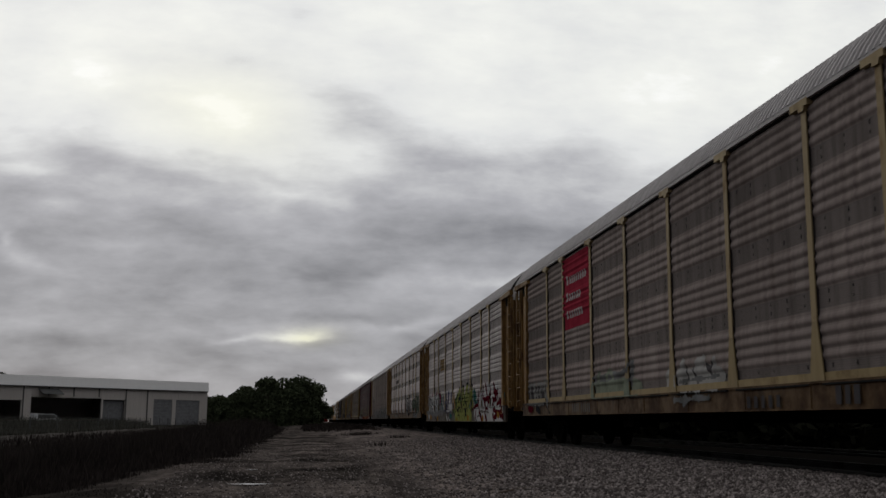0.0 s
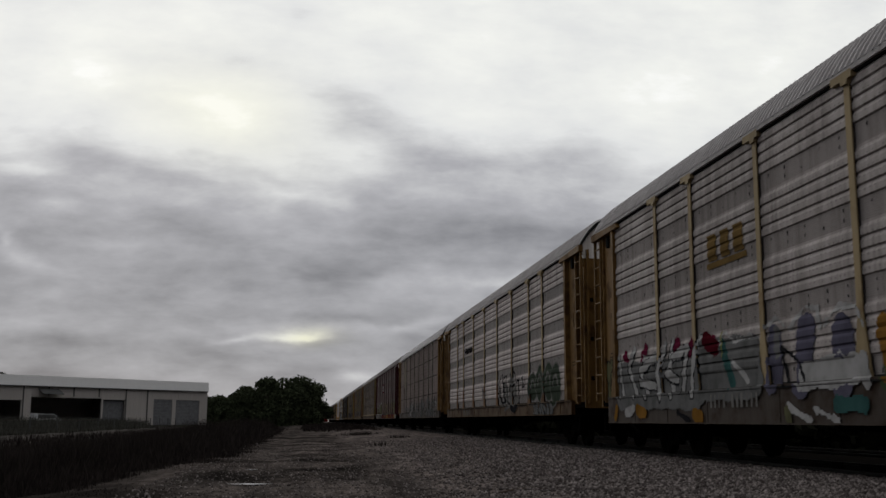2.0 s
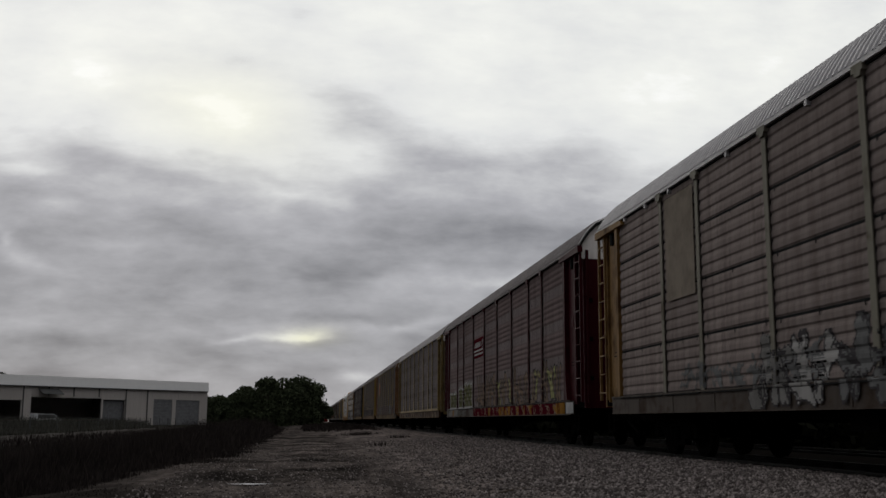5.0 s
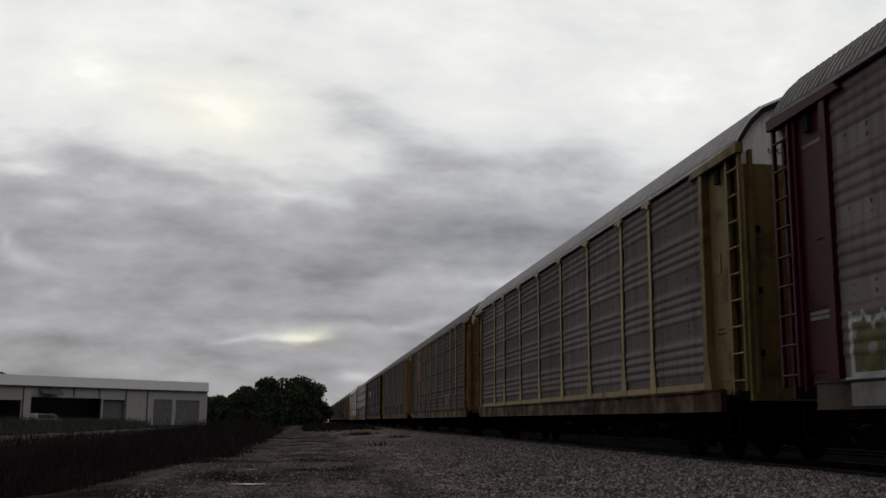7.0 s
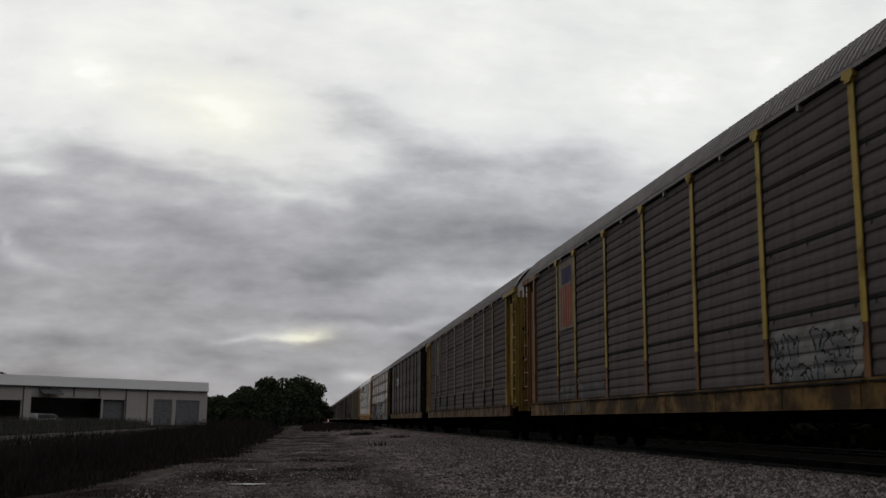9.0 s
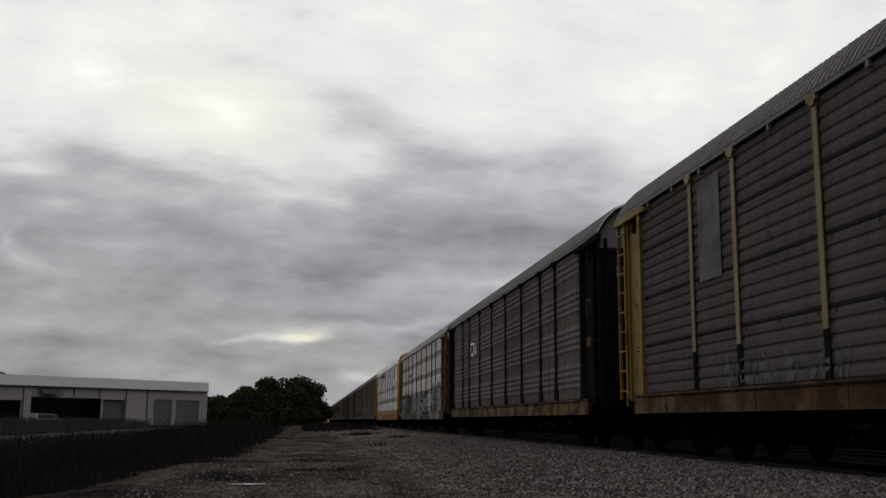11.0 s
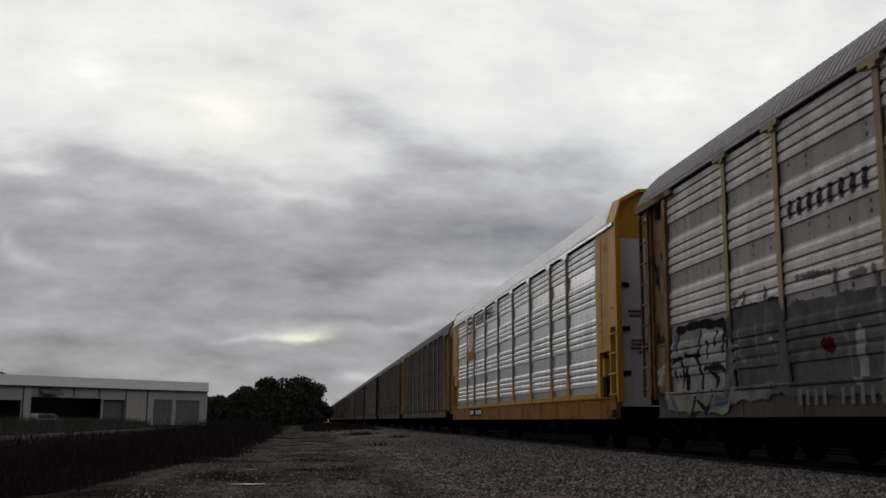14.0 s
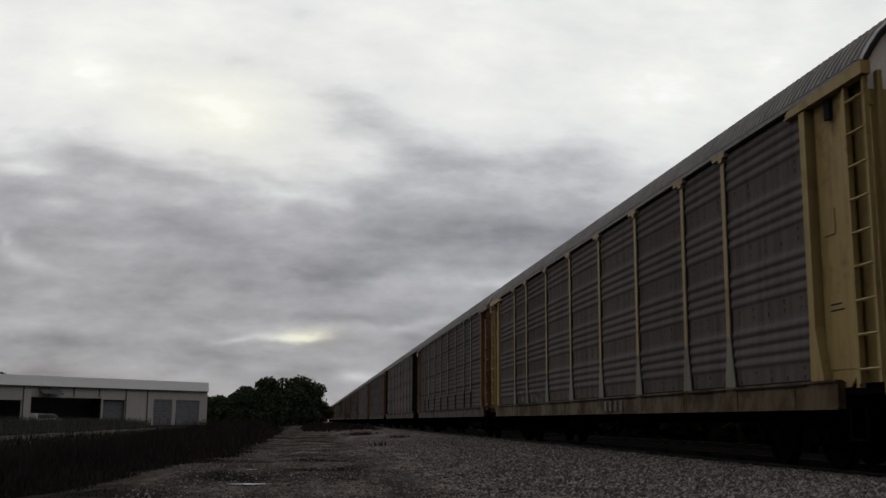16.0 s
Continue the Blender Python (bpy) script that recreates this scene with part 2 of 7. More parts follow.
def perforated(name, base, grime, k=0.22, hole_dark=0.4, metal=0.6, rough=0.48):
    """the drilled bands of a side sheet: small punched holes in close rows, and dark runs over them"""
    base, grime = scaled(base, k), scaled(grime, k)
    n = Nodes(name)
    v = n.t.nodes.new("ShaderNodeTexVoronoi")
    v.inputs["Scale"].default_value, v.inputs["Randomness"].default_value = 34.0, 0.15
    n.link(n.plain, v.inputs["Vector"])
    hole = n.math("SUBTRACT", 1.0, n.step(v.outputs["Distance"], 0.26, 0.34))
    runs = n.step(n.noise(1.0, 6, 0.6, (5.0, 5.0, 0.35)), 0.38, 0.72)
    tone = n.mix(n.random, scaled(base, 0.85), scaled(base, 1.12))
    col = n.mix(n.math("MULTIPLY", runs, 0.5), tone, grime)
    col = n.mix(n.math("MULTIPLY", hole, hole_dark), col, (0.012, 0.012, 0.012))
    return n.done(col, rough, metal, 0.0)


# most bands have a darker base than the ribbed sheet of that key
BAND = {
    "white": perforated("new_drilled_sheet", (0.355, 0.359, 0.364), (0.234, 0.239, 0.243), 1.0, 0.15, 0.85, 0.30),
    "light": perforated("light_drilled_sheet", (0.32, 0.295, 0.288), (0.14, 0.122, 0.115), 0.67, metal=0.10, rough=0.62),
    "pale": perforated("pale_drilled_sheet", (0.34, 0.318, 0.313), (0.16, 0.142, 0.135), 0.80, metal=0.16, rough=0.55),
    "mid": perforated("grey_drilled_sheet", (0.26, 0.235, 0.228), (0.10, 0.084, 0.078), 0.82, metal=0.08, rough=0.62),
    "dark": perforated("dark_drilled_sheet", (0.15, 0.129, 0.122), (0.05, 0.041, 0.038), 0.78, metal=0.0, rough=0.7),
    "soot": perforated("sooty_grey_drilled_sheet", (0.15, 0.128, 0.122), (0.05, 0.041, 0.038), 0.75, metal=0.0, rough=0.7),
    "brown": perforated("sooty_drilled_sheet", (0.125, 0.105, 0.097), (0.043, 0.035, 0.032), 0.68, metal=0.0, rough=0.7),
    "maroon": perforated("maroon_drilled_sheet", (0.16, 0.135, 0.134), (0.05, 0.041, 0.041), 1.0, metal=0.0, rough=0.7),
}
FRAME = {
    "ochre": rusty_paint("dull_ochre_paint", (0.285, 0.160, 0.054), (0.11, 0.056, 0.026), worn=0.55),
    "yellow": rusty_paint("faded_yellow_paint", (0.52, 0.395, 0.22), (0.30, 0.18, 0.09), worn=0.3),
    "bright": rusty_paint("golden_yellow_paint", (0.58, 0.285, 0.03), (0.42, 0.18, 0.02), bare=(0.20, 0.09, 0.02), worn=0.2, rough=0.5, k=0.62),
    "dulled": rusty_paint("dulled_gold_paint", (0.42, 0.32, 0.18), (0.30, 0.19, 0.08), worn=0.35),
    "tan": rusty_paint("tan_paint", (0.44, 0.33, 0.17), (0.21, 0.14, 0.07), worn=0.3),
    "sharp": rusty_paint("lemon_yellow_paint", (0.50, 0.35, 0.06), (0.16, 0.08, 0.03), worn=0.4),
    "cream": rusty_paint("pale_cream_paint", (0.52, 0.375, 0.15), (0.24, 0.15, 0.06), worn=0.35),
    "mustard": rusty_paint("mustard_paint", (0.24, 0.165, 0.06), (0.10, 0.06, 0.03), worn=0.5),
    "gilt": rusty_paint("clear_mustard_paint", (0.40, 0.26, 0.06), (0.17, 0.09, 0.03), worn=0.4),
    "brown": rusty_paint("rust_brown_paint", (0.25, 0.12, 0.05), (0.10, 0.05, 0.03), worn=0.45),
    "black": rusty_paint("black_paint", (0.028, 0.028, 0.030), (0.04, 0.03, 0.026), worn=0.3, rough=0.8, gloss=0.0),
    "grey": rusty_paint("grey_tan_paint", (0.27, 0.25, 0.20), (0.13, 0.10, 0.07), worn=0.3),
    "red": rusty_paint("maroon_paint", (0.060, 0.004, 0.009), (0.034, 0.006, 0.008), bare=(0.04, 0.008, 0.01), worn=0.3),
}
SILL = {
    "brown": rusty_paint("dull_orange_brown_sill", (0.20, 0.105, 0.037), (0.09, 0.042, 0.021), worn=0.6, k=0.29),
    "yellow": rusty_paint("worn_yellow_sill", (0.28, 0.170, 0.070), (0.13, 0.05, 0.02), worn=0.8, k=0.29),
    "bright": rusty_paint("golden_sill", (0.60, 0.25, 0.010), (0.32, 0.11, 0.010), bare=(0.10, 0.045, 0.015), worn=0.4, k=0.27),
    "rust": rusty_paint("rusty_orange_sill", (0.25, 0.145, 0.065), (0.085, 0.042, 0.024), worn=0.8, k=0.28),
    "patchy": rusty_paint("patchy_yellow_sill", (0.34, 0.185, 0.04), (0.045, 0.033, 0.026), bare=(0.02, 0.017, 0.015), worn=0.85, k=0.38),
    "tan": rusty_paint("sooty_tan_sill", (0.24, 0.17, 0.09), (0.10, 0.055, 0.03), worn=0.7, k=0.34),
    "grey": rusty_paint("sooty_grey_sill", (0.15, 0.117, 0.097), (0.085, 0.05, 0.034), worn=0.5, k=0.29),
}
ROOF = {
    "grey": grimy_metal("galvanised_roof", (0.60, 0.575, 0.575), (0.29, 0.272, 0.27), 0.45, 0.65, 0.0, 0.15, k=0.60, gloss=0.03),
    "dark": grimy_metal("sooty_roof", (0.32, 0.305, 0.303), (0.15, 0.140, 0.139), 0.45, 0.65, 0.0, 0.15, k=0.58, gloss=0.03),
    "new": grimy_metal("clean_galvanised_roof", (0.66, 0.66, 0.66), (0.54, 0.54, 0.54), 0.2, 0.34, 0.5, 0.06, 0.5, 1.0),
    "light": grimy_metal("bright_galvanised_roof", (0.62, 0.63, 0.64), (0.40, 0.40, 0.41), 0.3, 0.5, 0.15, 0.1, k=0.56, gloss=0.06),
}
CAP_WHITE = grimy_metal("off_white_door_top", (0.80, 0.785, 0.76), (0.36, 0.31, 0.26), 0.5, 0.55, k=0.8)
# running gear: the deep shade under the cars is put into these near-black colours
STEEL = plain_paint("near_black_cast_steel", (0.0045, 0.0042, 0.004), 0.85, 0.0, 0.3, 0.0)
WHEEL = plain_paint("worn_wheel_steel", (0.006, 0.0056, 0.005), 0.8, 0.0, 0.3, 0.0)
RAIL = rusty_paint("rail_steel", (0.007, 0.006, 0.0055), (0.010, 0.007, 0.0055), worn=0.5, rough=0.55)
RAILTOP = plain_paint("polished_rail_head", (0.022, 0.021, 0.0205), 0.6, 0.3, 0.15)
# posts' sides: their shade and grime are put into one dark colour
WEB = plain_paint("shaded_grimy_web", (0.035, 0.031, 0.029), 0.8)
HOLE = plain_paint("dark_hole", (0.02, 0.02, 0.02), 0.8)
INK = {
    "white": plain_paint("white_spray", (0.28, 0.276, 0.276), 0.6, 0, 0.35),
    "clear": plain_paint("clear_white_paint", (0.80, 0.80, 0.80), 0.55, 0, 0.1),
    "pale": plain_paint("pale_grey_green_spray", (0.139, 0.134, 0.129), 0.6, 0, 0.4),
    "dim": plain_paint("dull_grey_spray", (0.111, 0.111, 0.111), 0.6, 0, 0.4),
    "light": plain_paint("washed_grey_white_spray", (0.225, 0.218, 0.212), 0.6, 0, 0.35),
    "darkgrey": plain_paint("charcoal_spray", (0.045, 0.042, 0.044), 0.6, 0, 0.3),
    "slate": plain_paint("slate_grey_spray", (0.085, 0.080, 0.083), 0.6, 0, 0.4),
    "greenish": plain_paint("dark_green_haze_spray", (0.050, 0.066, 0.036), 0.6, 0, 0.4),
    "greenpale": plain_paint("pale_green_grey_spray", (0.15, 0.165, 0.13), 0.6, 0, 0.35),
    "bluegrey": plain_paint("blue_grey_spray", (0.075, 0.085, 0.13), 0.6, 0, 0.3),
    "tanpink": plain_paint("pinkish_tan_spray", (0.15, 0.11, 0.085), 0.6, 0, 0.4),
    "deepgreen": plain_paint("deep_green_grey_spray", (0.042, 0.052, 0.040), 0.6, 0, 0.3),
    "amber": plain_paint("faded_amber_paint", (0.13, 0.085, 0.035), 0.6, 0, 0.3),
    "black": plain_paint("black_spray", (0.015, 0.015, 0.017), 0.6),
    "yellow": plain_paint("yellow_green_spray", (0.14, 0.147, 0.046), 0.6, 0, 0.3),
    "cream": plain_paint("cream_green_spray", (0.203, 0.199, 0.098), 0.6, 0, 0.3),
    "magenta": plain_paint("magenta_spray", (0.085, 0.012, 0.028), 0.6, 0, 0.3),
    "olive": plain_paint("olive_cream_spray", (0.086, 0.084, 0.048), 0.6, 0, 0.45),
    "burgundy": plain_paint("burgundy_spray", (0.050, 0.006, 0.010), 0.6, 0, 0.3),
    "teal": plain_paint("teal_spray", (0.030, 0.072, 0.070), 0.6, 0, 0.3),
    "violet": plain_paint("violet_grey_spray", (0.078, 0.074, 0.104), 0.6, 0, 0.3),
    "orange": plain_paint("orange_spray", (0.16, 0.082, 0.020), 0.6, 0, 0.3),
    "red": plain_paint("signal_red_paint", (0.19, 0.022, 0.036), 0.55, 0, 0.25),
    "blue": plain_paint("navy_paint", (0.038, 0.045, 0.150), 0.5, 0, 0.2),
    "pink": plain_paint("faded_red_paint", (0.255, 0.068, 0.045), 0.6, 0, 0.3),
    "maroon": plain_paint("maroon_sign_paint", (0.055, 0.006, 0.010), 0.55, 0, 0.3),
    "faded": plain_paint("faded_tan_paint", (0.175, 0.150, 0.125), 0.6, 0, 0.3),
    "gold": plain_paint("golden_panel_paint", (0.357, 0.178, 0.025), 0.45, 0, 0.12),
}


def ground_material():
    n = Nodes("gravel_and_soil")
    sep = n.t.nodes.new("ShaderNodeSeparateXYZ")
    n.link(n.plain, sep.inputs[0])
    big = n.noise(0.35, 6, 0.6, vec=n.plain)
    wob = n.math("MULTIPLY", n.math("SUBTRACT", big, 0.5), 3.2)
    xx = n.math("ADD", sep.outputs[0], wob)
    mid = n.noise(2.3, 6, 0.65, vec=n.plain)
    fine = n.noise(26.0, 4, 0.7, vec=n.plain)
    tiny = n.noise(90.0, 3, 0.7, vec=n.plain)
    gravel = n.mix(fine, (0.058, 0.0505, 0.049), (0.235, 0.207, 0.200))
    road = n.mix(fine, (0.066, 0.058, 0.055), (0.19, 0.168, 0.161))
    soil = n.mix(mid, (0.0104, 0.0096, 0.0090), (0.0348, 0.0319, 0.0296))
    grass = n.mix(mid, (0.0203, 0.0261, 0.0128), (0.0522, 0.0580, 0.0319))
    pale = n.mix(mid, (0.085, 0.081, 0.078), (0.15, 0.144, 0.138))
    road = n.mix(n.step(big, 0.42, 0.62), road, soil)
    col = n.mix(n.step(xx, 1.0, 2.6), road, gravel)
    col = n.mix(n.step(n.math("MULTIPLY", xx, -1.0), 3.0, 4.2), col, soil)
    col = n.mix(n.step(n.math("MULTIPLY", sep.outputs[0], -1.0), 11.4, 12.2), col, pale)
    col = n.mix(n.step(n.math("MULTIPLY", sep.outputs[0], -1.0), 17.6, 18.4), col, grass)
    col = n.mix(n.step(sep.outputs[0], 15.0, 17.0), col, soil)
    col = n.mix(n.math("MULTIPLY", n.step(n.noise(1.1, 7, 0.65, vec=n.plain, distort=0.6), 0.48, 0.66), 0.6), col, (0.030, 0.0265, 0.025))
    rut = n.step(n.noise(1.0, 9, 0.66, (1.6, 0.20, 1.0), n.plain), 0.34, 0.68)
    speck = n.step(n.noise(5.0, 8, 0.72, (1.0, 0.3, 1.0), n.plain), 0.34, 0.70)
    col = n.mix(0.65, col, n.mix(rut, (0.42, 0.41, 0.41), (1.42, 1.36, 1.33)), "MULTIPLY")
    col = n.mix(0.8, col, n.mix(speck, (0.45, 0.44, 0.43), (1.45, 1.43, 1.42)), "MULTIPLY")
    col = n.mix(n.math("MULTIPLY", n.step(n.math("MULTIPLY", xx, -1.0), -1.0, 1.8), 0.30), col, soil)
    col = n.mix(1.0, col, (0.70, 0.69, 0.68), "MULTIPLY")
    # near-black track bed: the shade under the train is put into the colour
    crib_shade = n.math("MULTIPLY", n.step(sep.outputs[0], 7.5, 7.9), n.math("SUBTRACT", 1.0, n.step(sep.outputs[0], 15.0, 17.0)))
    col = n.mix(crib_shade, col, n.mix(fine, (0.003, 0.0027, 0.0025), (0.010, 0.0088, 0.008)))
    h = n.math("ADD", fine, n.math("MULTIPLY", tiny, 0.6))
    n.bump(h, 0.6, 0.025)
    return n.done(col, 0.95, 0.0, 0.0)


def island_stone(name, a, b, rare=1.0):
    n = Nodes(name)
    g = n.t.nodes.new("ShaderNodeNewGeometry")
    col = n.mix(n.math("POWER", g.outputs["Random Per Island"], rare), a, b)
    col = n.mix(n.math("MULTIPLY", n.noise(40, 3, vec=n.plain), 0.5), col, scaled(a, 0.8))
    return n.done(col, 0.95, 0.0, 0.0)


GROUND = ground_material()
STONE = island_stone("crushed_stone", (0.042, 0.0355, 0.034), (0.27, 0.236, 0.228), 2.0)
WEED = island_stone("dry_dark_weeds", (0.013, 0.0108, 0.0102), (0.052, 0.043, 0.039), 2.0)
SCRUB = island_stone("screen_scrub_leaves", (0.004, 0.0042, 0.003), (0.010, 0.0105, 0.007))
PALEWEED = island_stone("pale_dry_grass", (0.030, 0.030, 0.025), (0.072, 0.069, 0.060))
LEAF = island_stone("dark_tree_leaves", (0.026, 0.032, 0.018), (0.056, 0.066, 0.038))
BARK = plain_paint("tree_bark", (0.07, 0.055, 0.045), 0.9)
TIMBER = island_stone("creosoted_timber", (0.006, 0.0052, 0.0046), (0.013, 0.011, 0.0095))
WALLMETAL = grimy_metal("cream_wall_sheeting", (0.69, 0.665, 0.625), (0.46, 0.435, 0.405), 0.35, 0.6, k=0.48)
ROOFMETAL = grimy_metal("white_fascia_sheeting", (0.86, 0.855, 0.845), (0.66, 0.65, 0.64), 0.3, 0.5, k=0.72)
SHUTTER = plain_paint("grey_roller_shutter", (0.13, 0.13, 0.135), 0.6)
CONCRETE = plain_paint("concrete_slab", (0.30, 0.29, 0.28), 0.9)
DARKTRIM = plain_paint("dark_trim", (0.06, 0.06, 0.06), 0.7)


# ---- helpers for meshes ----
def mesh_of(name, verts, faces, mats=(), idx=None, smooth=False):
    me = bpy.data.meshes.new(name)
    me.from_pydata([tuple(map(float, v)) for v in verts], [], faces)
    for m in mats:
        me.materials.append(m)
    if idx is not None:
        me.polygons.foreach_set("material_index", np.asarray(idx, dtype=np.int32))
    if smooth:
        me.polygons.foreach_set("use_smooth", np.ones(len(me.polygons), dtype=bool))
    me.update()
    return me


def quads_mesh(name, quad_verts, mats, idx=None):
    """separate quads from an array n x 4 x 3"""
    n = len(quad_verts)
    me = bpy.data.meshes.new(name)
    me.vertices.add(n * 4)
    me.vertices.foreach_set("co", np.asarray(quad_verts, dtype=np.float32).ravel())
    me.loops.add(n * 4)
    me.loops.foreach_set("vertex_index", np.arange(n * 4, dtype=np.int32))
    me.polygons.add(n)
    me.polygons.foreach_set("loop_start", np.arange(0, n * 4, 4, dtype=np.int32))
    for m in mats:
        me.materials.append(m)
    if idx is not None:
        me.polygons.foreach_set("material_index", np.asarray(idx, dtype=np.int32))
    me.update(calc_edges=True)
    return me


def tris_mesh(name, verts, tris, mats):
    me = bpy.data.meshes.new(name)
    verts, tris = np.asarray(verts, dtype=np.float32), np.asarray(tris, dtype=np.int32)
    me.vertices.add(len(verts))
    me.vertices.foreach_set("co", verts.ravel())
    me.loops.add(len(tris) * 3)
    me.loops.foreach_set("vertex_index", tris.ravel())
    me.polygons.add(len(tris))
    me.polygons.foreach_set("loop_start", np.arange(0, len(tris) * 3, 3, dtype=np.int32))
    for m in mats:
        me.materials.append(m)
    me.update(calc_edges=True)
    return me


class Builder:
    """boxes, prisms and rods gathered into one mesh"""

    def __init__(self):
        self.v, self.f, self.i = [], [], []

    def box(self, x0, x1, y0, y1, z0, z1, mi=0, ch=0.0):
        if ch > 0:
            return self.prism([(x0 + ch, z0), (x1 - ch, z0), (x1, z0 + ch), (x1, z1 - ch), (x1 - ch, z1), (x0 + ch, z1), (x0, z1 - ch), (x0, z0 + ch)], y0, y1, mi)
        b = len(self.v)
        self.v += [(x, y, z) for x in (x0, x1) for y in (y0, y1) for z in (z0, z1)]
        for q in ((0, 1, 3, 2), (4, 6, 7, 5), (0, 4, 5, 1), (2, 3, 7, 6), (0, 2, 6, 4), (1, 5, 7, 3)):
            self.f.append([b + k for k in q])
            self.i.append(mi)
        return self

    def prism(self, xz, y0, y1, mi=0, axis="y"):
        """an outline pushed along an axis"""
        b, n = len(self.v), len(xz)
        put = {"y": lambda p, q: (p[0], q, p[1]), "x": lambda p, q: (q, p[0], p[1]), "z": lambda p, q: (p[0], p[1], q)}[axis]
        self.v += [put(p, y0) for p in xz] + [put(p, y1) for p in xz]
        for k in range(n):
            j = (k + 1) % n
            self.f.append([b + k, b + j, b + n + j, b + n + k])
            self.i.append(mi)
        self.f += [[b + k for k in range(n)][::-1], [b + n + k for k in range(n)]]
        self.i += [mi, mi]
        return self

    def rod(self, p, q, r, sides=6, mi=0):
        p, q = Vector(p), Vector(q)
        m = (q - p).to_track_quat("Z", "Y").to_matrix()
        b = len(self.v)
        for c in (p, q):
            for k in range(sides):
                a = math.tau * k / sides
                self.v.append(tuple(c + m @ Vector((r * math.cos(a), r * math.sin(a), 0))))
        for k in range(sides):
            j = (k + 1) % sides
            self.f.append([b + k, b + j, b + sides + j, b + sides + k])
            self.i.append(mi)
        self.f += [[b + k for k in range(sides)][::-1], [b + sides + k for k in range(sides)]]
        self.i += [mi, mi]
        return self

    def mesh(self, name, *mats):
        me = mesh_of(name, self.v, self.f, mats, self.i)
        bm = bmesh.new()
        bm.from_mesh(me)
        bmesh.ops.recalc_face_normals(bm, faces=bm.faces)
        bm.to_mesh(me)
        bm.free()
        return me


def part(name, me, parent, m=None, mats=None, label=""):
    """one mesh as a part of a thing; mats dress this object alone"""
    ob = new(name, me)
    ob.parent = parent
    if m is not None:
        ob.matrix_basis = m
    if mats:
        for k, mt in enumerate(mats):
            ob.material_slots[k].link = "OBJECT"
            ob.material_slots[k].material = mt
    if label:
        ob["label"] = label
    return ob


# ---- the covered car carrier: shared meshes ----
Z0, Z1 = 1.20, 5.14                    # foot and head of the side sheets
ROW = (Z1 - Z0) / 4
INSET, RIB = 0.056, 0.026              # sheet behind the posts; height of a rib
# for each kind of sheet: the ribs' middles over the foot of a row, lower edge (crown, foot), upper edge (crown, foot), height
RIBS = {
    "grouped": ([ROW - 0.125 - 0.165 * k for k in range(4)], (0.052, 0.072), (0.030, 0.092), RIB),
    "soft": ([ROW - 0.13 - 0.165 * k for k in range(4)], (0.014, 0.080), (0.004, 0.086), RIB * 1.0),
    "faint": ([ROW - 0.13 - 0.165 * k for k in range(4)], (0.014, 0.080), (0.004, 0.086), RIB * 0.6),
    "seamed": ([0.10 + 0.196 * k for k in range(5)], (0.050, 0.086), (0.020, 0.108), RIB * 0.80),
}


def rib_depth(z, style):
    """how far the sheet lies behind the face of the posts, at height z"""
    z = np.asarray(z, dtype=float)
    mids, low, up, high = RIBS[style]
    rise = np.zeros_like(z)
    for r in range(4):
        for c in mids:
            d = z - Z0 - r * ROW - c
            q = np.where(d < 0, (low[1] + d) / (low[1] - low[0]), (up[1] - d) / (up[1] - up[0]))
            q = np.clip(q, 0, 1)
            rise = np.maximum(rise, q * q * (3 - 2 * q))
    return INSET - high * rise


def sheet_heights(style):
    zs = {Z0, Z1}
    mids, low, up, _ = RIBS[style]
    for r in range(4):
        base = Z0 + r * ROW
        zs |= {round(base, 4)}
        for c in mids:
            zs |= {round(base + c - low[0] - (low[1] - low[0]) * q, 4) for q in (0.0, 0.33, 0.67, 1.0)}
            zs |= {round(base + c + up[0] + (up[1] - up[0]) * q, 4) for q in (0.0, 0.33, 0.67, 1.0)}
    return sorted(q for q in zs if Z0 <= q <= Z1)


MESH = {}


def cached(key, make):
    if key not in MESH:
        MESH[key] = make()
    return MESH[key]


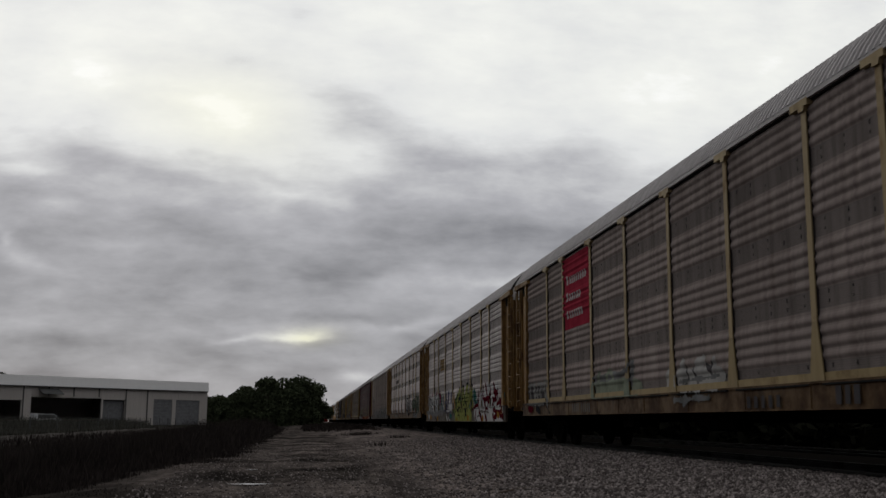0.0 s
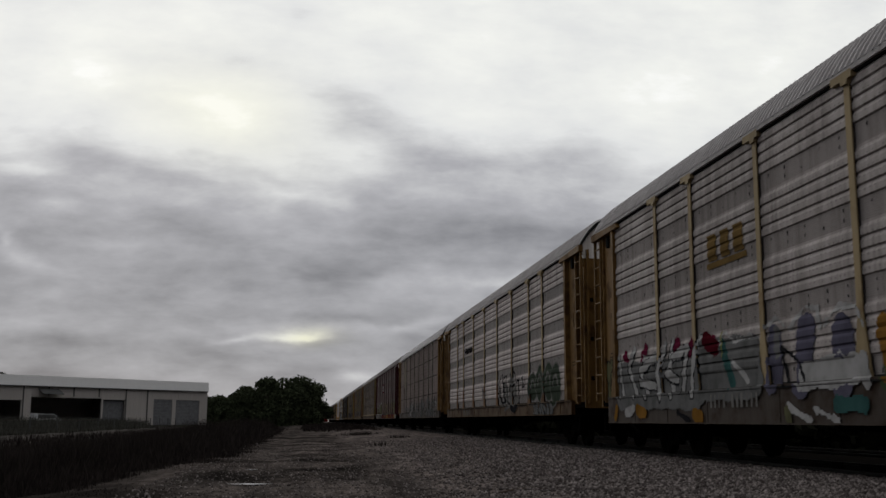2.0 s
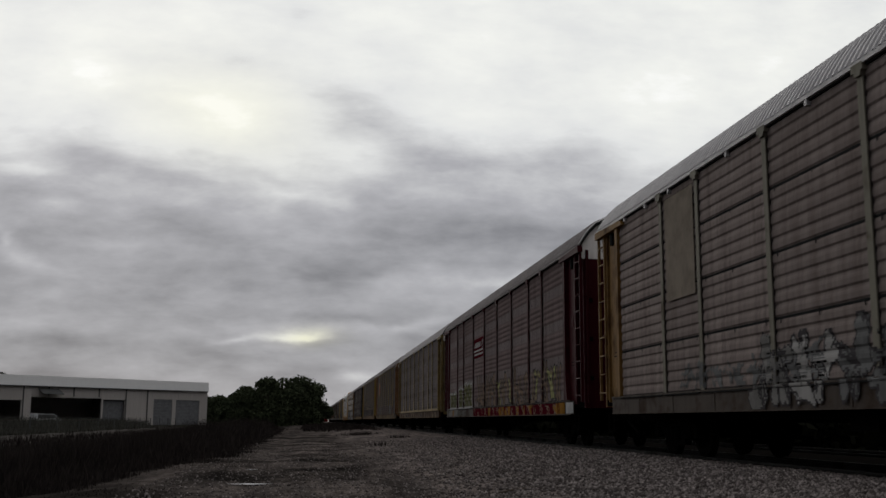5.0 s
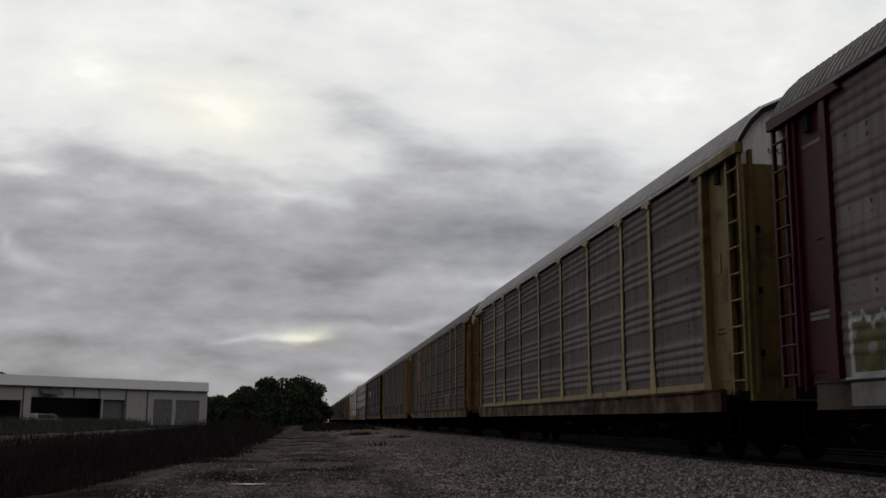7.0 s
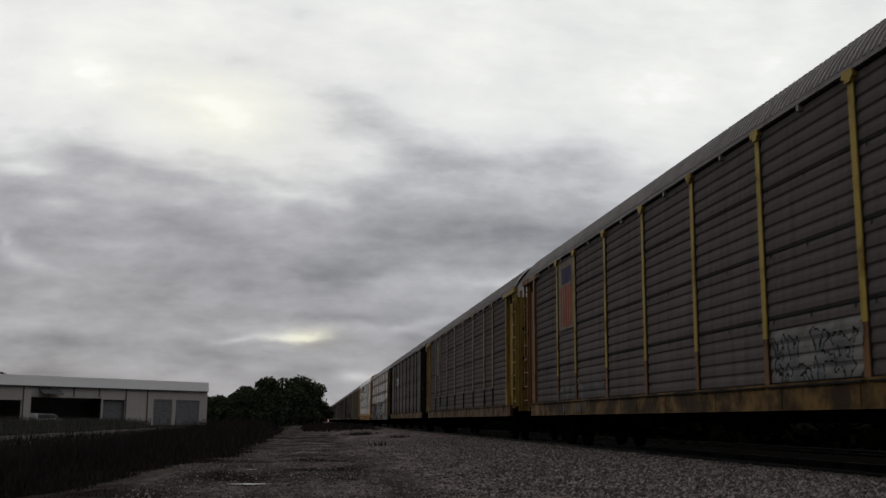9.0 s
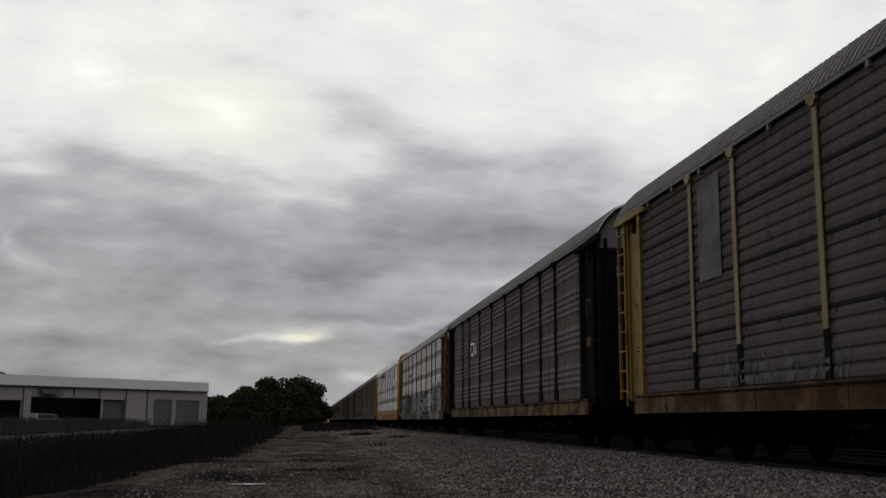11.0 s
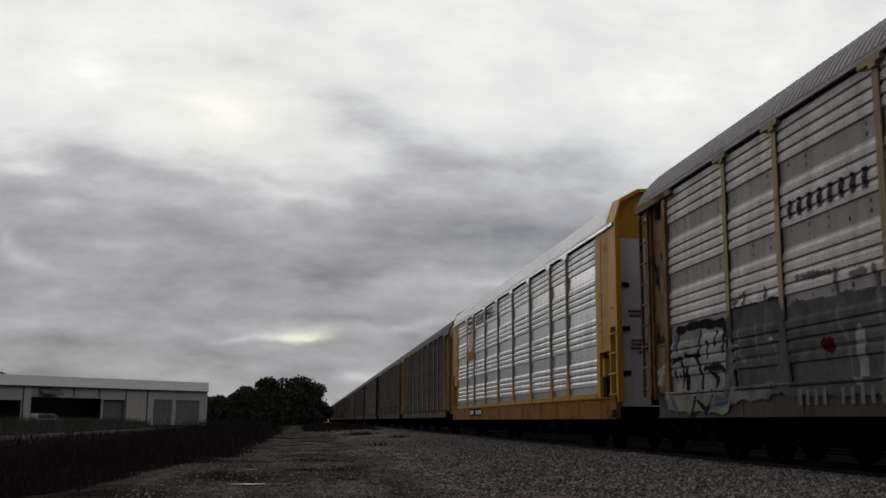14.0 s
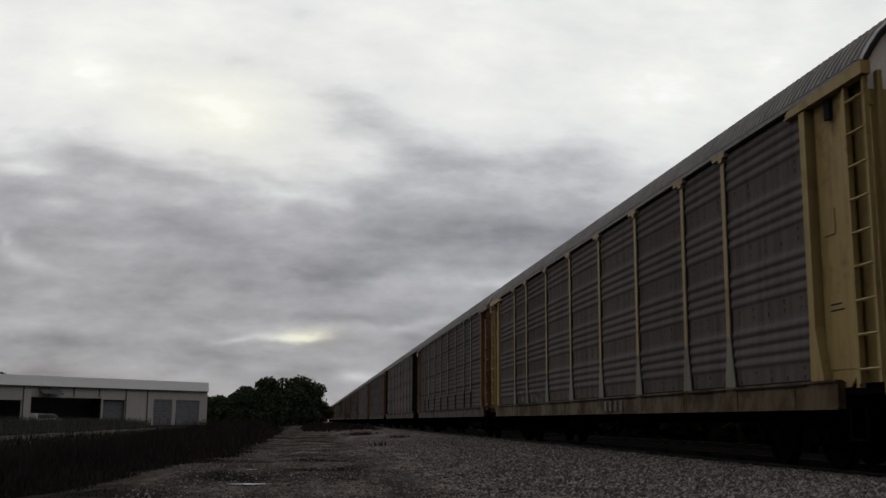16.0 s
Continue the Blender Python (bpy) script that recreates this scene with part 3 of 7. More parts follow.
def sheet_mesh(width, style):
    """a ribbed steel side sheet, one bay wide, with its rows of holes; it faces -x"""
    zs = sheet_heights(style)
    xs = rib_depth(zs, style)
    v, f, idx = [], [], []
    h = width / 2
    for y in (-h, h):
        v += [(x, y, z) for x, z in zip(xs, zs)]
    n = len(zs)
    for k in range(n - 1):
        f.append([k, k + 1, n + k + 1, n + k])
        drilled = style != "seamed" and zs[k + 1] - zs[k] > 0.03 and abs(xs[k] - xs[k + 1]) < 0.002 and 0.0 <= (zs[k] - Z0) % ROW < 0.28
        idx.append(2 if drilled else 0)
    b = len(v)                           # the back of the sheet
    v += [(INSET + 0.06, y, z) for y in (-h, h) for z in (Z0, Z1)]
    f += [[b, b + 2, b + 3, b + 1], [0, n, b + 2, b], [n - 1, b + 1, b + 3, 2 * n - 1]]
    idx += [0, 0, 0]
    rng = random.Random(5)
    if style != "seamed":
        rows = [Z0 + r * ROW + d for r in range(4) for d in (0.09, 0.22)]
        cols = np.linspace(-h + 0.35, h - 0.35, max(3, int(width / 0.55)))
    else:
        rows = [Z0 + r * ROW + d for r in (1, 2, 3) for d in (-0.03,)]
        cols = np.linspace(-h + 0.25, h - 0.25, 3)
    if style == "seamed":                  # the open joint between two sheets
        for r in (1, 2, 3):
            b, z = len(v), Z0 + r * ROW
            v += [(INSET - 0.012, -h, z - 0.024), (INSET - 0.012, h, z - 0.024), (INSET - 0.012, h, z + 0.012), (INSET - 0.012, -h, z + 0.012)]
            f.append([b, b + 3, b + 2, b + 1])
            idx.append(1)
    b = len(v)                           # the dark joint over the sill
    v += [(INSET - 0.012, -h, Z0 + 0.012), (INSET - 0.012, h, Z0 + 0.012), (INSET - 0.012, h, Z0 + 0.045), (INSET - 0.012, -h, Z0 + 0.045)]
    f.append([b, b + 3, b + 2, b + 1])
    idx.append(1)
    for z in rows:
        for c in cols:
            if rng.random() < 0.12:
                continue
            b, s = len(v), rng.uniform(0.010, 0.019)
            tall = s * (1.7 if style != "seamed" else 2.8)
            x = float(rib_depth(z, style)) - (0.006 if style != "seamed" else 0.02)
            v += [(x, c - s, z - tall), (x, c + s, z - tall), (x, c + s, z + tall), (x, c - s, z + tall)]
            f.append([b, b + 3, b + 2, b + 1])
            idx.append(1)
    return mesh_of("side_sheet", v, f, (None, None, None), idx)


def post_meshes(flare):
    """an upright of the rack: a painted flange on a web coloured for shade and grime, and its spread foot"""
    w = 0.070
    spread, knee = (0.20, 2.02) if flare else (0.075, 1.9)
    foot = Builder().prism([(-w, knee), (-spread, Z0 + 0.02), (spread, Z0 + 0.02), (w, knee)], -0.004, 0.014, 0, "x")
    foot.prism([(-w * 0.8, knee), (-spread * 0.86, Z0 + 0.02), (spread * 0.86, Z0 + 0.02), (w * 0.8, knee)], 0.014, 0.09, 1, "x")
    flange = Builder().prism([(-w, knee), (w, knee), (w, 4.98), (-w, 4.98)], -0.004, 0.014, 0, "x")
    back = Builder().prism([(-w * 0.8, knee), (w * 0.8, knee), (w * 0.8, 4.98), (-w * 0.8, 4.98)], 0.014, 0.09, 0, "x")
    far, near = (0.34, 0.19) if flare else (0.15, 0.13)
    cap = Builder().prism([(-w, 4.98), (w, 4.98), (w + 0.02, 5.045), (far, 5.045), (far, 5.15), (-near, 5.15), (-near, 5.045), (-w - 0.02, 5.045)], -0.038, 0.09, 0, "x")
    return flange.mesh("post", None), back.mesh("post_web", None), cap.mesh("post_cap", None), foot.mesh("post_foot", None, None)



ROOFLINE = [(0.0, 5.17), (0.03, 5.23), (0.12, 5.38), (0.25, 5.56), (0.46, 5.76), (0.90, 5.96), (1.6, 6.01)]


ROOFLINE_NEW = [(0.0, 5.19), (0.02, 5.26), (0.15, 5.72), (0.58, 5.97), (1.0, 6.0), (1.6, 6.02)]


def roof_mesh(half_len, rooftop):
    """transverse corrugations over the roof's cross-section"""
    line = [(x - HALF, z) for x, z in rooftop] + [(HALF - x, z) for x, z in rooftop[-2::-1]]
    pts = np.array(line)
    tang = np.gradient(pts, axis=0)
    nrm = np.stack([-tang[:, 1], tang[:, 0]], 1)
    nrm /= np.linalg.norm(nrm, axis=1)[:, None]
    ys, hs = [-half_len], [0.0]
    y, pitch, amp = -half_len, 0.165, 0.055
    while y < half_len - pitch:
        for d, q in ((0.01, 0.0), (0.035, 1.0), (0.080, 1.0), (0.105, 0.0)):
            ys.append(y + d)
            hs.append(q * amp)
        y += pitch
    ys.append(half_len)
    hs.append(0.0)
    v, n = [], len(pts)
    for yy, h in zip(ys, hs):
        for (px, pz), (nx, nz) in zip(pts, nrm):
            v.append((px + nx * h, yy, pz + nz * h))
    f = [[a * n + k, a * n + k + 1, (a + 1) * n + k + 1, (a + 1) * n + k] for a in range(len(ys) - 1) for k in range(n - 1)]
    return mesh_of("roof", v, f, (None,))


def hood_mesh(rooftop, long):
    """the smooth end hood of the roof, with a turned-down lip"""
    line = [(x - HALF, z + 0.012) for x, z in rooftop] + [(HALF - x, z + 0.012) for x, z in rooftop[-2::-1]]
    v, n = [], len(line)
    for y, dz in ((0.0, 0.03), (long - 0.03, 0.0), (long, -0.02), (long, -0.09), (long - 0.05, -0.09)):
        v += [(x * (1 + dz * 0.2), y, z + dz) for x, z in line]
    f = [[a * n + k, a * n + k + 1, (a + 1) * n + k + 1, (a + 1) * n + k] for a in range(4) for k in range(n - 1)]
    return mesh_of("roof_hood", v, f, (None, None), [0 if a < 1 else 1 for a in range(4) for k in range(n - 1)])


def eave_mesh(half_len, lugs):
    """the flat plate under the roof over a dark open slot, with hanging lugs on some cars"""
    b = Builder()
    b.box(-0.034, 0.06, -half_len, half_len, 5.125, 5.192, 0)
    b.box(0.012, 0.05, -half_len, half_len, 5.098, 5.125, 1)
    y = -half_len + 0.7
    while lugs and y < half_len:
        b.box(-0.03, 0.05, y, y + 0.07, 5.03, 5.125, 0)
        y += 1.42
    return b.mesh("eave_rail", None, None)


def end_meshes(new_style):
    """the closed corner of the rack, from the last side sheet (y = 0) to the corner (y = 1.72), piece by piece"""
    out = []

    def piece(name, slot):
        b = Builder()
        out.append((name, slot, b))
        return b
    if new_style:
        piece("side_post", 0).box(0.02, 0.14, 0.0, 0.26, Z0, 5.21)
        piece("end_panel", 0).box(0.012, 0.14, 0.268, 1.16, 2.27, 5.21)
        piece("end_panel", 0).box(0.010, 0.14, 1.167, 1.718, 2.80, 5.21)
        piece("seam", 1).box(0.007, 0.0115, 0.535, 0.550, 2.36, 5.05)
        b = piece("stencil", 1)
        for y, q, z in ((0.30, 0.17, 2.92), (0.33, 0.12, 2.76), (0.30, 0.20, 3.62), (1.24, 0.30, 3.22)):
            b.box(0.007, 0.0115, y, y + q, z, z + 0.022)
        piece("back_panel", 0).box(0.24, 0.30, 0.26, 1.16, Z0, 2.26)
        piece("ladder_back", 0).box(0.13, 0.17, 1.245, 1.655, Z0, 2.79)
        piece("slot", 1).box(0.115, 0.129, 1.29, 1.62, 2.67, 2.76)
        piece("ladder_rail", 0).box(0.0, 0.14, 1.168, 1.24, Z0, 2.795)
        piece("ladder_rail", 0).box(0.0, 0.14, 1.66, 1.718, Z0, 2.795)
        piece("eave_end", 3).box(-0.012, 0.018, 0.0, 1.14, 5.11, 5.178)
        piece("corner_post", 0).box(0.0, 0.12, 1.722, 1.80, Z0 - 0.1, 5.2)
        for z in (1.27, 1.73, 2.19, 2.64):
            piece("rung", 0).rod((-0.015, 1.14, z), (-0.015, 1.74, z), 0.018)
        piece("brake_lever", 0).prism([(0.38, 1.72), (0.60, 1.72), (0.51, 2.14), (0.45, 2.14)], 0.05, 0.20, 0, "x")
        piece("brake_box", 1).box(0.06, 0.235, 0.38, 0.64, Z0, 1.71, 0, 0.03)
        # dark disc put in for the rounded shadow within the recess
        piece("handbrake_wheel", 1).rod((0.18, 0.84, 1.62), (0.22, 0.84, 1.62), 0.20, 14)
        piece("step_well", 1).box(-0.036, -0.013, 1.36, 1.63, 0.75, 0.93)
    else:
        b = piece("corner_post", 0).box(-0.03, 0.12, 0.0, 0.16, Z0, 4.98, 0, 0.01)
        b.prism([(-0.02, Z0), (0.34, Z0), (0.16, 1.95), (0.0, 1.95)], -0.035, 0.1, 0, "x")
        b = piece("end_panel", 0).box(0.09, 0.15, 0.22, 1.02, 1.35, 5.02)
        b.prism([(0.22, 1.35), (1.02, 1.35), (0.80, 1.12), (0.45, 1.10)], 0.10, 0.15, 0, "x")
        piece("card_frame", 0).box(0.075, 0.088, 0.36, 0.64, 3.15, 3.50)
        b = piece("stencil", 1)
        for q, z in ((0.36, 2.12), (0.30, 2.20)):
            b.box(0.086, 0.0895, 0.40, 0.40 + q, z, z + 0.022)
        piece("back_panel", 0).box(0.18, 0.24, 0.16, 1.72, 1.12, 5.05)
        piece("edge_angle", 0).box(0.04, 0.14, 1.03, 1.10, 1.1, 4.98)
        piece("hanger", 1).box(0.03, 0.088, 0.60, 0.74, 4.70, 4.97)
        piece("header_beam", 0).prism([(-0.42, 4.99), (1.74, 4.99), (1.74, 5.16), (-0.30, 5.10)], -0.05, 0.08, 0, "x")
    return [(n, k, b.mesh(n, None)) for n, k, b in out]


def ladder_mesh():
    b = Builder()
    b.box(-0.02, 0.04, -0.275, -0.215, 1.15, 4.98, 0)
    b.box(-0.02, 0.04, 0.215, 0.275, 1.15, 5.0, 0)
    for k in range(9):
        z = 1.32 + 0.43 * k
        b.rod((-0.01, -0.235, z), (-0.01, 0.235, z), 0.019)
    b.box(-0.012, 0.10, -0.27, -0.23, 4.6, 4.64, 0)
    return b.mesh("ladder", None)


def door_mesh(rooftop):
    """the folding end doors, with the painted hood above; faces +y"""
    b = Builder()
    low = [(-HALF + 0.12, 1.0), (HALF - 0.12, 1.0), (HALF - 0.12, 4.83), (-HALF + 0.12, 4.83)]
    b.prism(low, -0.08, 0.0, 0, "y")
    hood = [(-HALF + 0.12, 4.834), (HALF - 0.12, 4.834)]
    top = [(x - HALF, z - 0.03) for x, z in rooftop[1:]]
    ring = hood + [(-x - 0.0, z) for x, z in top] + [(x, z) for x, z in top[-2::-1]]
    b.prism(ring, -0.08, 0.004, 1, "y")
    for x in (-0.75, 0.0, 0.75):
        b.box(x - 0.02, x + 0.02, 0.0, 0.03, 1.1, 4.8, 0)
    for z in (1.7, 2.7, 3.7):
        b.box(-1.42, -1.25, 0.0, 0.03, z, z + 0.10, 2)
        b.box(-0.85, -0.65, 0.03, 0.05, z + 0.3, z + 0.36, 2)
        b.box(1.25, 1.42, 0.0, 0.03, z, z + 0.10, 2)
    b.box(-1.05, -0.75, 0.02, 0.05, 3.85, 4.0, 2)
    return b.mesh("end_door", None, None, None)


def sill_mesh(half, foot=0.84):
    b = Builder()
    b.prism([(-0.012, foot), (0.09, foot), (0.09, 1.20), (-0.012, 1.20)], -half, half, 0)
    b.box(-0.03, 0.02, -half, half, foot - 0.008, foot + 0.016, 0)
    b.box(-0.035, 0.06, -half, half, 1.185, 1.215, 0)
    rng = random.Random(3)
    y = -half + 1.2
    while y < half - 1:
        b.box(-0.022, -0.01, y, y + 0.05, foot + 0.02, 1.185, 0)
        y += rng.uniform(1.7, 3.0)
    return b.mesh("side_sill", None)


def sill_step_mesh():
    b = Builder()
    for y in (-0.2, 0.2):
        b.box(0.0, 0.03, y - 0.015, y + 0.015, 0.45, 0.85)
    b.box(-0.02, 0.06, -0.22, 0.22, 0.44, 0.465)
    return b.mesh("step", None)


def underframe_mesh(half):
    b = Builder()
    b.box(-HALF + 0.12, HALF - 0.12, -half, half, 1.02, 1.16)
    b.box(-0.4, 0.4, -half, half, 0.66, 1.02)
    for y in np.arange(-half + 1.0, half, 2.4):
        b.box(-HALF + 0.12, HALF - 0.12, y - 0.07, y + 0.07, 0.80, 1.02)
    b.rod((-0.9, -3.0, 0.72), (-0.9, -1.2, 0.72), 0.22, 12)
    b.box(-1.3, -0.7, 2.0, 2.7, 0.55, 0.95)
    b.rod((-1.15, -7.5, 0.74), (-1.15, 7.5, 0.74), 0.025)
    return b.mesh("underframe", None)


def coupler_mesh():
    b = Builder()
    b.box(-0.08, 0.08, -0.65, 0.55, 0.72, 0.95)
    b.box(-0.22, 0.16, 0.45, 0.74, 0.66, 1.0, 0, 0.05)
    b.rod((0.35, -0.3, 0.75), (0.30, 0.62, 0.38), 0.03)
    return b.mesh("coupler", None)


R_WHEEL, AXLES, BOGIES = 0.457, 0.89, 10.05


def wheelset_mesh():
    """an axle with two flanged wheels, turning about x"""
    v, f, ii = [], [], []
    n = 28

    def lathe(prof, mi):
        b = len(v)
        for x, r in prof:
            for k in range(n):
                a = math.tau * k / n
                v.append((x, r * math.cos(a), r * math.sin(a)))
        for s in range(len(prof) - 1):
            for k in range(n):
                j = (k + 1) % n
                f.append([b + s * n + k, b + s * n + j, b + (s + 1) * n + j, b + (s + 1) * n + k])
                ii.append(mi)
    lathe([(-0.98, 0.0), (-0.98, 0.07), (-0.80, 0.08), (0.80, 0.08), (0.98, 0.07), (0.98, 0.0)], 0)
    for s in (-1, 1):
        lathe([(s * x, r) for x, r in ((0.70, 0.0), (0.70, 0.15), (0.735, 0.36), (0.69, 0.38), (0.685, 0.48), (0.715, 0.475), (0.725, R_WHEEL), (0.82, R_WHEEL - 0.006), (0.82, 0.38), (0.77, 0.36), (0.78, 0.16), (0.86, 0.14), (0.86, 0.0))], 1)
        for k in range(3):
            a = math.tau * k / 3
            b = len(v)
            y, z = 0.26 * math.cos(a), 0.26 * math.sin(a)
            v.extend([(s * 0.79, y - 0.03, z - 0.03), (s * 0.79, y + 0.03, z - 0.03), (s * 0.79, y + 0.03, z + 0.03), (s * 0.79, y - 0.03, z + 0.03)])
            f.append([b, b + 1, b + 2, b + 3])
            ii.append(0)
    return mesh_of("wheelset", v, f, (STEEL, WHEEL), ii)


def side_frame_mesh():
    b = Builder()
    out = [(-1.18, 0.36), (-1.18, 0.60), (-0.62, 0.74), (0.62, 0.74), (1.18, 0.60), (1.18, 0.36), (0.98, 0.36), (0.92, 0.50), (0.72, 0.50), (0.50, 0.22), (-0.50, 0.22), (-0.72, 0.50), (-0.92, 0.50), (-0.98, 0.36)]
    b.prism(out, -0.07, 0.07, 0, "x")
    for y in (-0.24, 0.0, 0.24):
        b.rod((-0.10, y, 0.30), (-0.10, y, 0.58), 0.075, 8)
    for y in (-AXLES, AXLES):
        b.rod((-0.14, y, R_WHEEL), (0.06, y, R_WHEEL), 0.12, 10)
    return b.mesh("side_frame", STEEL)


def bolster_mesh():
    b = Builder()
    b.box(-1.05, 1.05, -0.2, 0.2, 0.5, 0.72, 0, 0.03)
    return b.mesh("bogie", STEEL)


# the bays along one side, from the far end
EDGES = [ENDBAY]
for w_ in (WIDE, NARROW, WIDE, WIDE, WIDE, WIDE, WIDE, NARROW, WIDE):
    EDGES.append(EDGES[-1] + w_)
BAYS = list(zip(EDGES[:-1], EDGES[1:]))
TURN = pose(0, 0, 0, 0, 0, 180)


def autorack(look_, label):
    """one covered car carrier; look_ names its paints and the kind of its sheets"""
    car = tagged(new("autorack"), label, "railway car", "cars of the freight train")
    style, flare = look_["style"], look_.get("flare", True)
    sheet, frame_, sill, roof = PANEL[look_["sheet"]], FRAME[look_["frame"]], SILL[look_["sill"]], ROOF[look_["roof"]]
    ends = FRAME[look_.get("ends", look_["frame"])]
    newish, foot_z = look_.get("newish", False), look_.get("sill_foot", 0.84)
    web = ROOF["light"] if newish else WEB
    half = LEN / 2
    body = half - ENDBAY                 # to the last sheet
    for sgn in (1, -1):
        for a, z in BAYS:
            w = z - a
            m = pose(-HALF, half - (a + z) / 2, 0)
            me = cached(("sheet", round(w, 2), style), lambda: sheet_mesh(w, style))
            part("side_sheet", me, car, m if sgn > 0 else TURN @ m, (sheet, HOLE, BAND[look_["sheet"]]))
        for e in EDGES[1:-1]:
            m = pose(-HALF, half - e, 0)
            flange, back, cap, foot = cached(("post", flare), lambda: post_meshes(flare))
            m_ = m if sgn > 0 else TURN @ m
            part("post", flange, car, m_, (frame_,))
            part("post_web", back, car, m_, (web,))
            part("post_cap", cap, car, m_, (ROOF["new"] if newish else frame_,))
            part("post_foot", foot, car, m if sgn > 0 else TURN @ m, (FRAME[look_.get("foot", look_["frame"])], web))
        if look_.get("strip"):           # the painted flange under each sheet
            for a, z in BAYS:
                m = pose(-HALF, half - (a + z) / 2, 0)
                me = cached(("strip", round(z - a, 2)), lambda: Builder().box(0.012, 0.04, -(z - a) / 2 + 0.06, (z - a) / 2 - 0.06, Z0 + 0.016, Z0 + 0.13).mesh("foot_flange", None))
                part("foot_flange", me, car, m if sgn > 0 else TURN @ m, (FRAME[look_.get("foot", look_["frame"])],))
        if not newish:                   # a dark strip put in for the shadow between sheets' foot and sill
            for a, z in BAYS:
                m = pose(-HALF, half - (a + z) / 2, 0)
                me = cached(("gap", round(z - a, 2), flare), lambda: Builder().box(-0.041, -0.002, -(z - a) / 2 + (0.20 if flare else 0.08), (z - a) / 2 - (0.20 if flare else 0.08), 1.160, 1.183).mesh("drain_gap", None))
                part("drain_gap", me, car, m if sgn > 0 else TURN @ m, (HOLE,))
        m = pose(-HALF, 0, 0)
        eave = cached(("eave", style), lambda: eave_mesh(body + 1.64, style == "seamed"))
        part("eave_rail", eave, car, m if sgn > 0 else TURN @ m, (roof, HOLE))
        part("side_sill", cached(("sill", foot_z), lambda: sill_mesh(half - (0.75 if newish else 1.75), foot_z)), car, m if sgn > 0 else TURN @ m, (sill,))
        for far in (1, -1):
            m = pose(-HALF, far * body, 0)
            for piece, slot, me in cached(("end", newish, far), lambda: [(a, b, mirrored(c, far)) for a, b, c in end_meshes(newish)]):
                part(piece, me, car, m if sgn > 0 else TURN @ m, ((ends, HOLE, STEEL, roof)[slot],))
            if not newish:
                m = pose(-HALF + 0.02, far * (body + 1.42), 0)
                part("ladder", cached("ladder", ladder_mesh), car, m if sgn > 0 else TURN @ m, (ends,))
            m = pose(-HALF + 0.05, far * (half - 1.4), 0)
            part("step", cached("step", sill_step_mesh), car, m if sgn > 0 else TURN @ m, (STEEL,))
    rooftop = ROOFLINE_NEW if newish else ROOFLINE
    part("roof", cached(("roof", newish), lambda: roof_mesh(body + (1.15 if newish else 1.66), [(x, z - (0.08 if newish and z > 5.3 else 0.0)) for x, z in rooftop])), car, None, (roof,))
    for far in (1, -1):
        m = pose(0, body + 1.62, 0)
        top = look_.get("door_top", CAP_WHITE)
        low = look_.get("door", ends)
        long = 0.58 if newish else 0.085
        hood = pose(0, body + 1.73 - long, 0)
        part("roof_hood", cached(("hood", newish), lambda: hood_mesh(rooftop, long)), car, hood if far > 0 else TURN @ hood, (look_.get("hood", ROOF["grey"]), HOLE if not newish else look_["hood"]))
        part("end_door", cached(("door", newish), lambda: door_mesh(rooftop)), car, m if far > 0 else TURN @ m, (low, top, STEEL))
        m = pose(0, half - 0.76, 0)
        part("coupler", cached("coupler", coupler_mesh), car, m if far > 0 else TURN @ m, (STEEL,))
        bogie = part("bogie", cached("bolster", bolster_mesh), car, pose(0, far * BOGIES, 0))
        for s in (1, -1):
            part("side_frame", cached("side_frame", side_frame_mesh), bogie, pose(-s * 1.0, 0, 0, 0, 0, 0 if s > 0 else 180))
            part("wheelset", cached("wheelset", wheelset_mesh), bogie, pose(0, s * AXLES, R_WHEEL))
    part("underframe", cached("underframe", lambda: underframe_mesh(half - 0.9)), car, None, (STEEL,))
    return car


def mirrored(me, far):
    if far < 0:
        me.transform(Matrix.Diagonal((1, -1, 1, 1)))
        me.flip_normals()
    return me


# ---- paint on the near side of a car: laid over ribs, posts and sill ----
def face_depth(s, z, style, flare):
    """depth of the car's near face behind the plane of its posts, at s metres from the far coupling"""
    d = rib_depth(z, style)
    near = np.min(np.abs(s[..., None] - np.array(EDGES[1:-1])), axis=-1)
    wide = 0.070 + (np.clip((2.02 - z) / 0.80, 0, 1) * 0.130 if flare else np.clip((1.9 - z) / 0.68, 0, 1) * 0.005)
    d = np.where(near < wide + 0.012, -0.004, d)
    d = np.where((z < 1.215) & (z > 1.18), -0.036, d)
    d = np.where(z <= 1.18, -0.024, d)
    return d


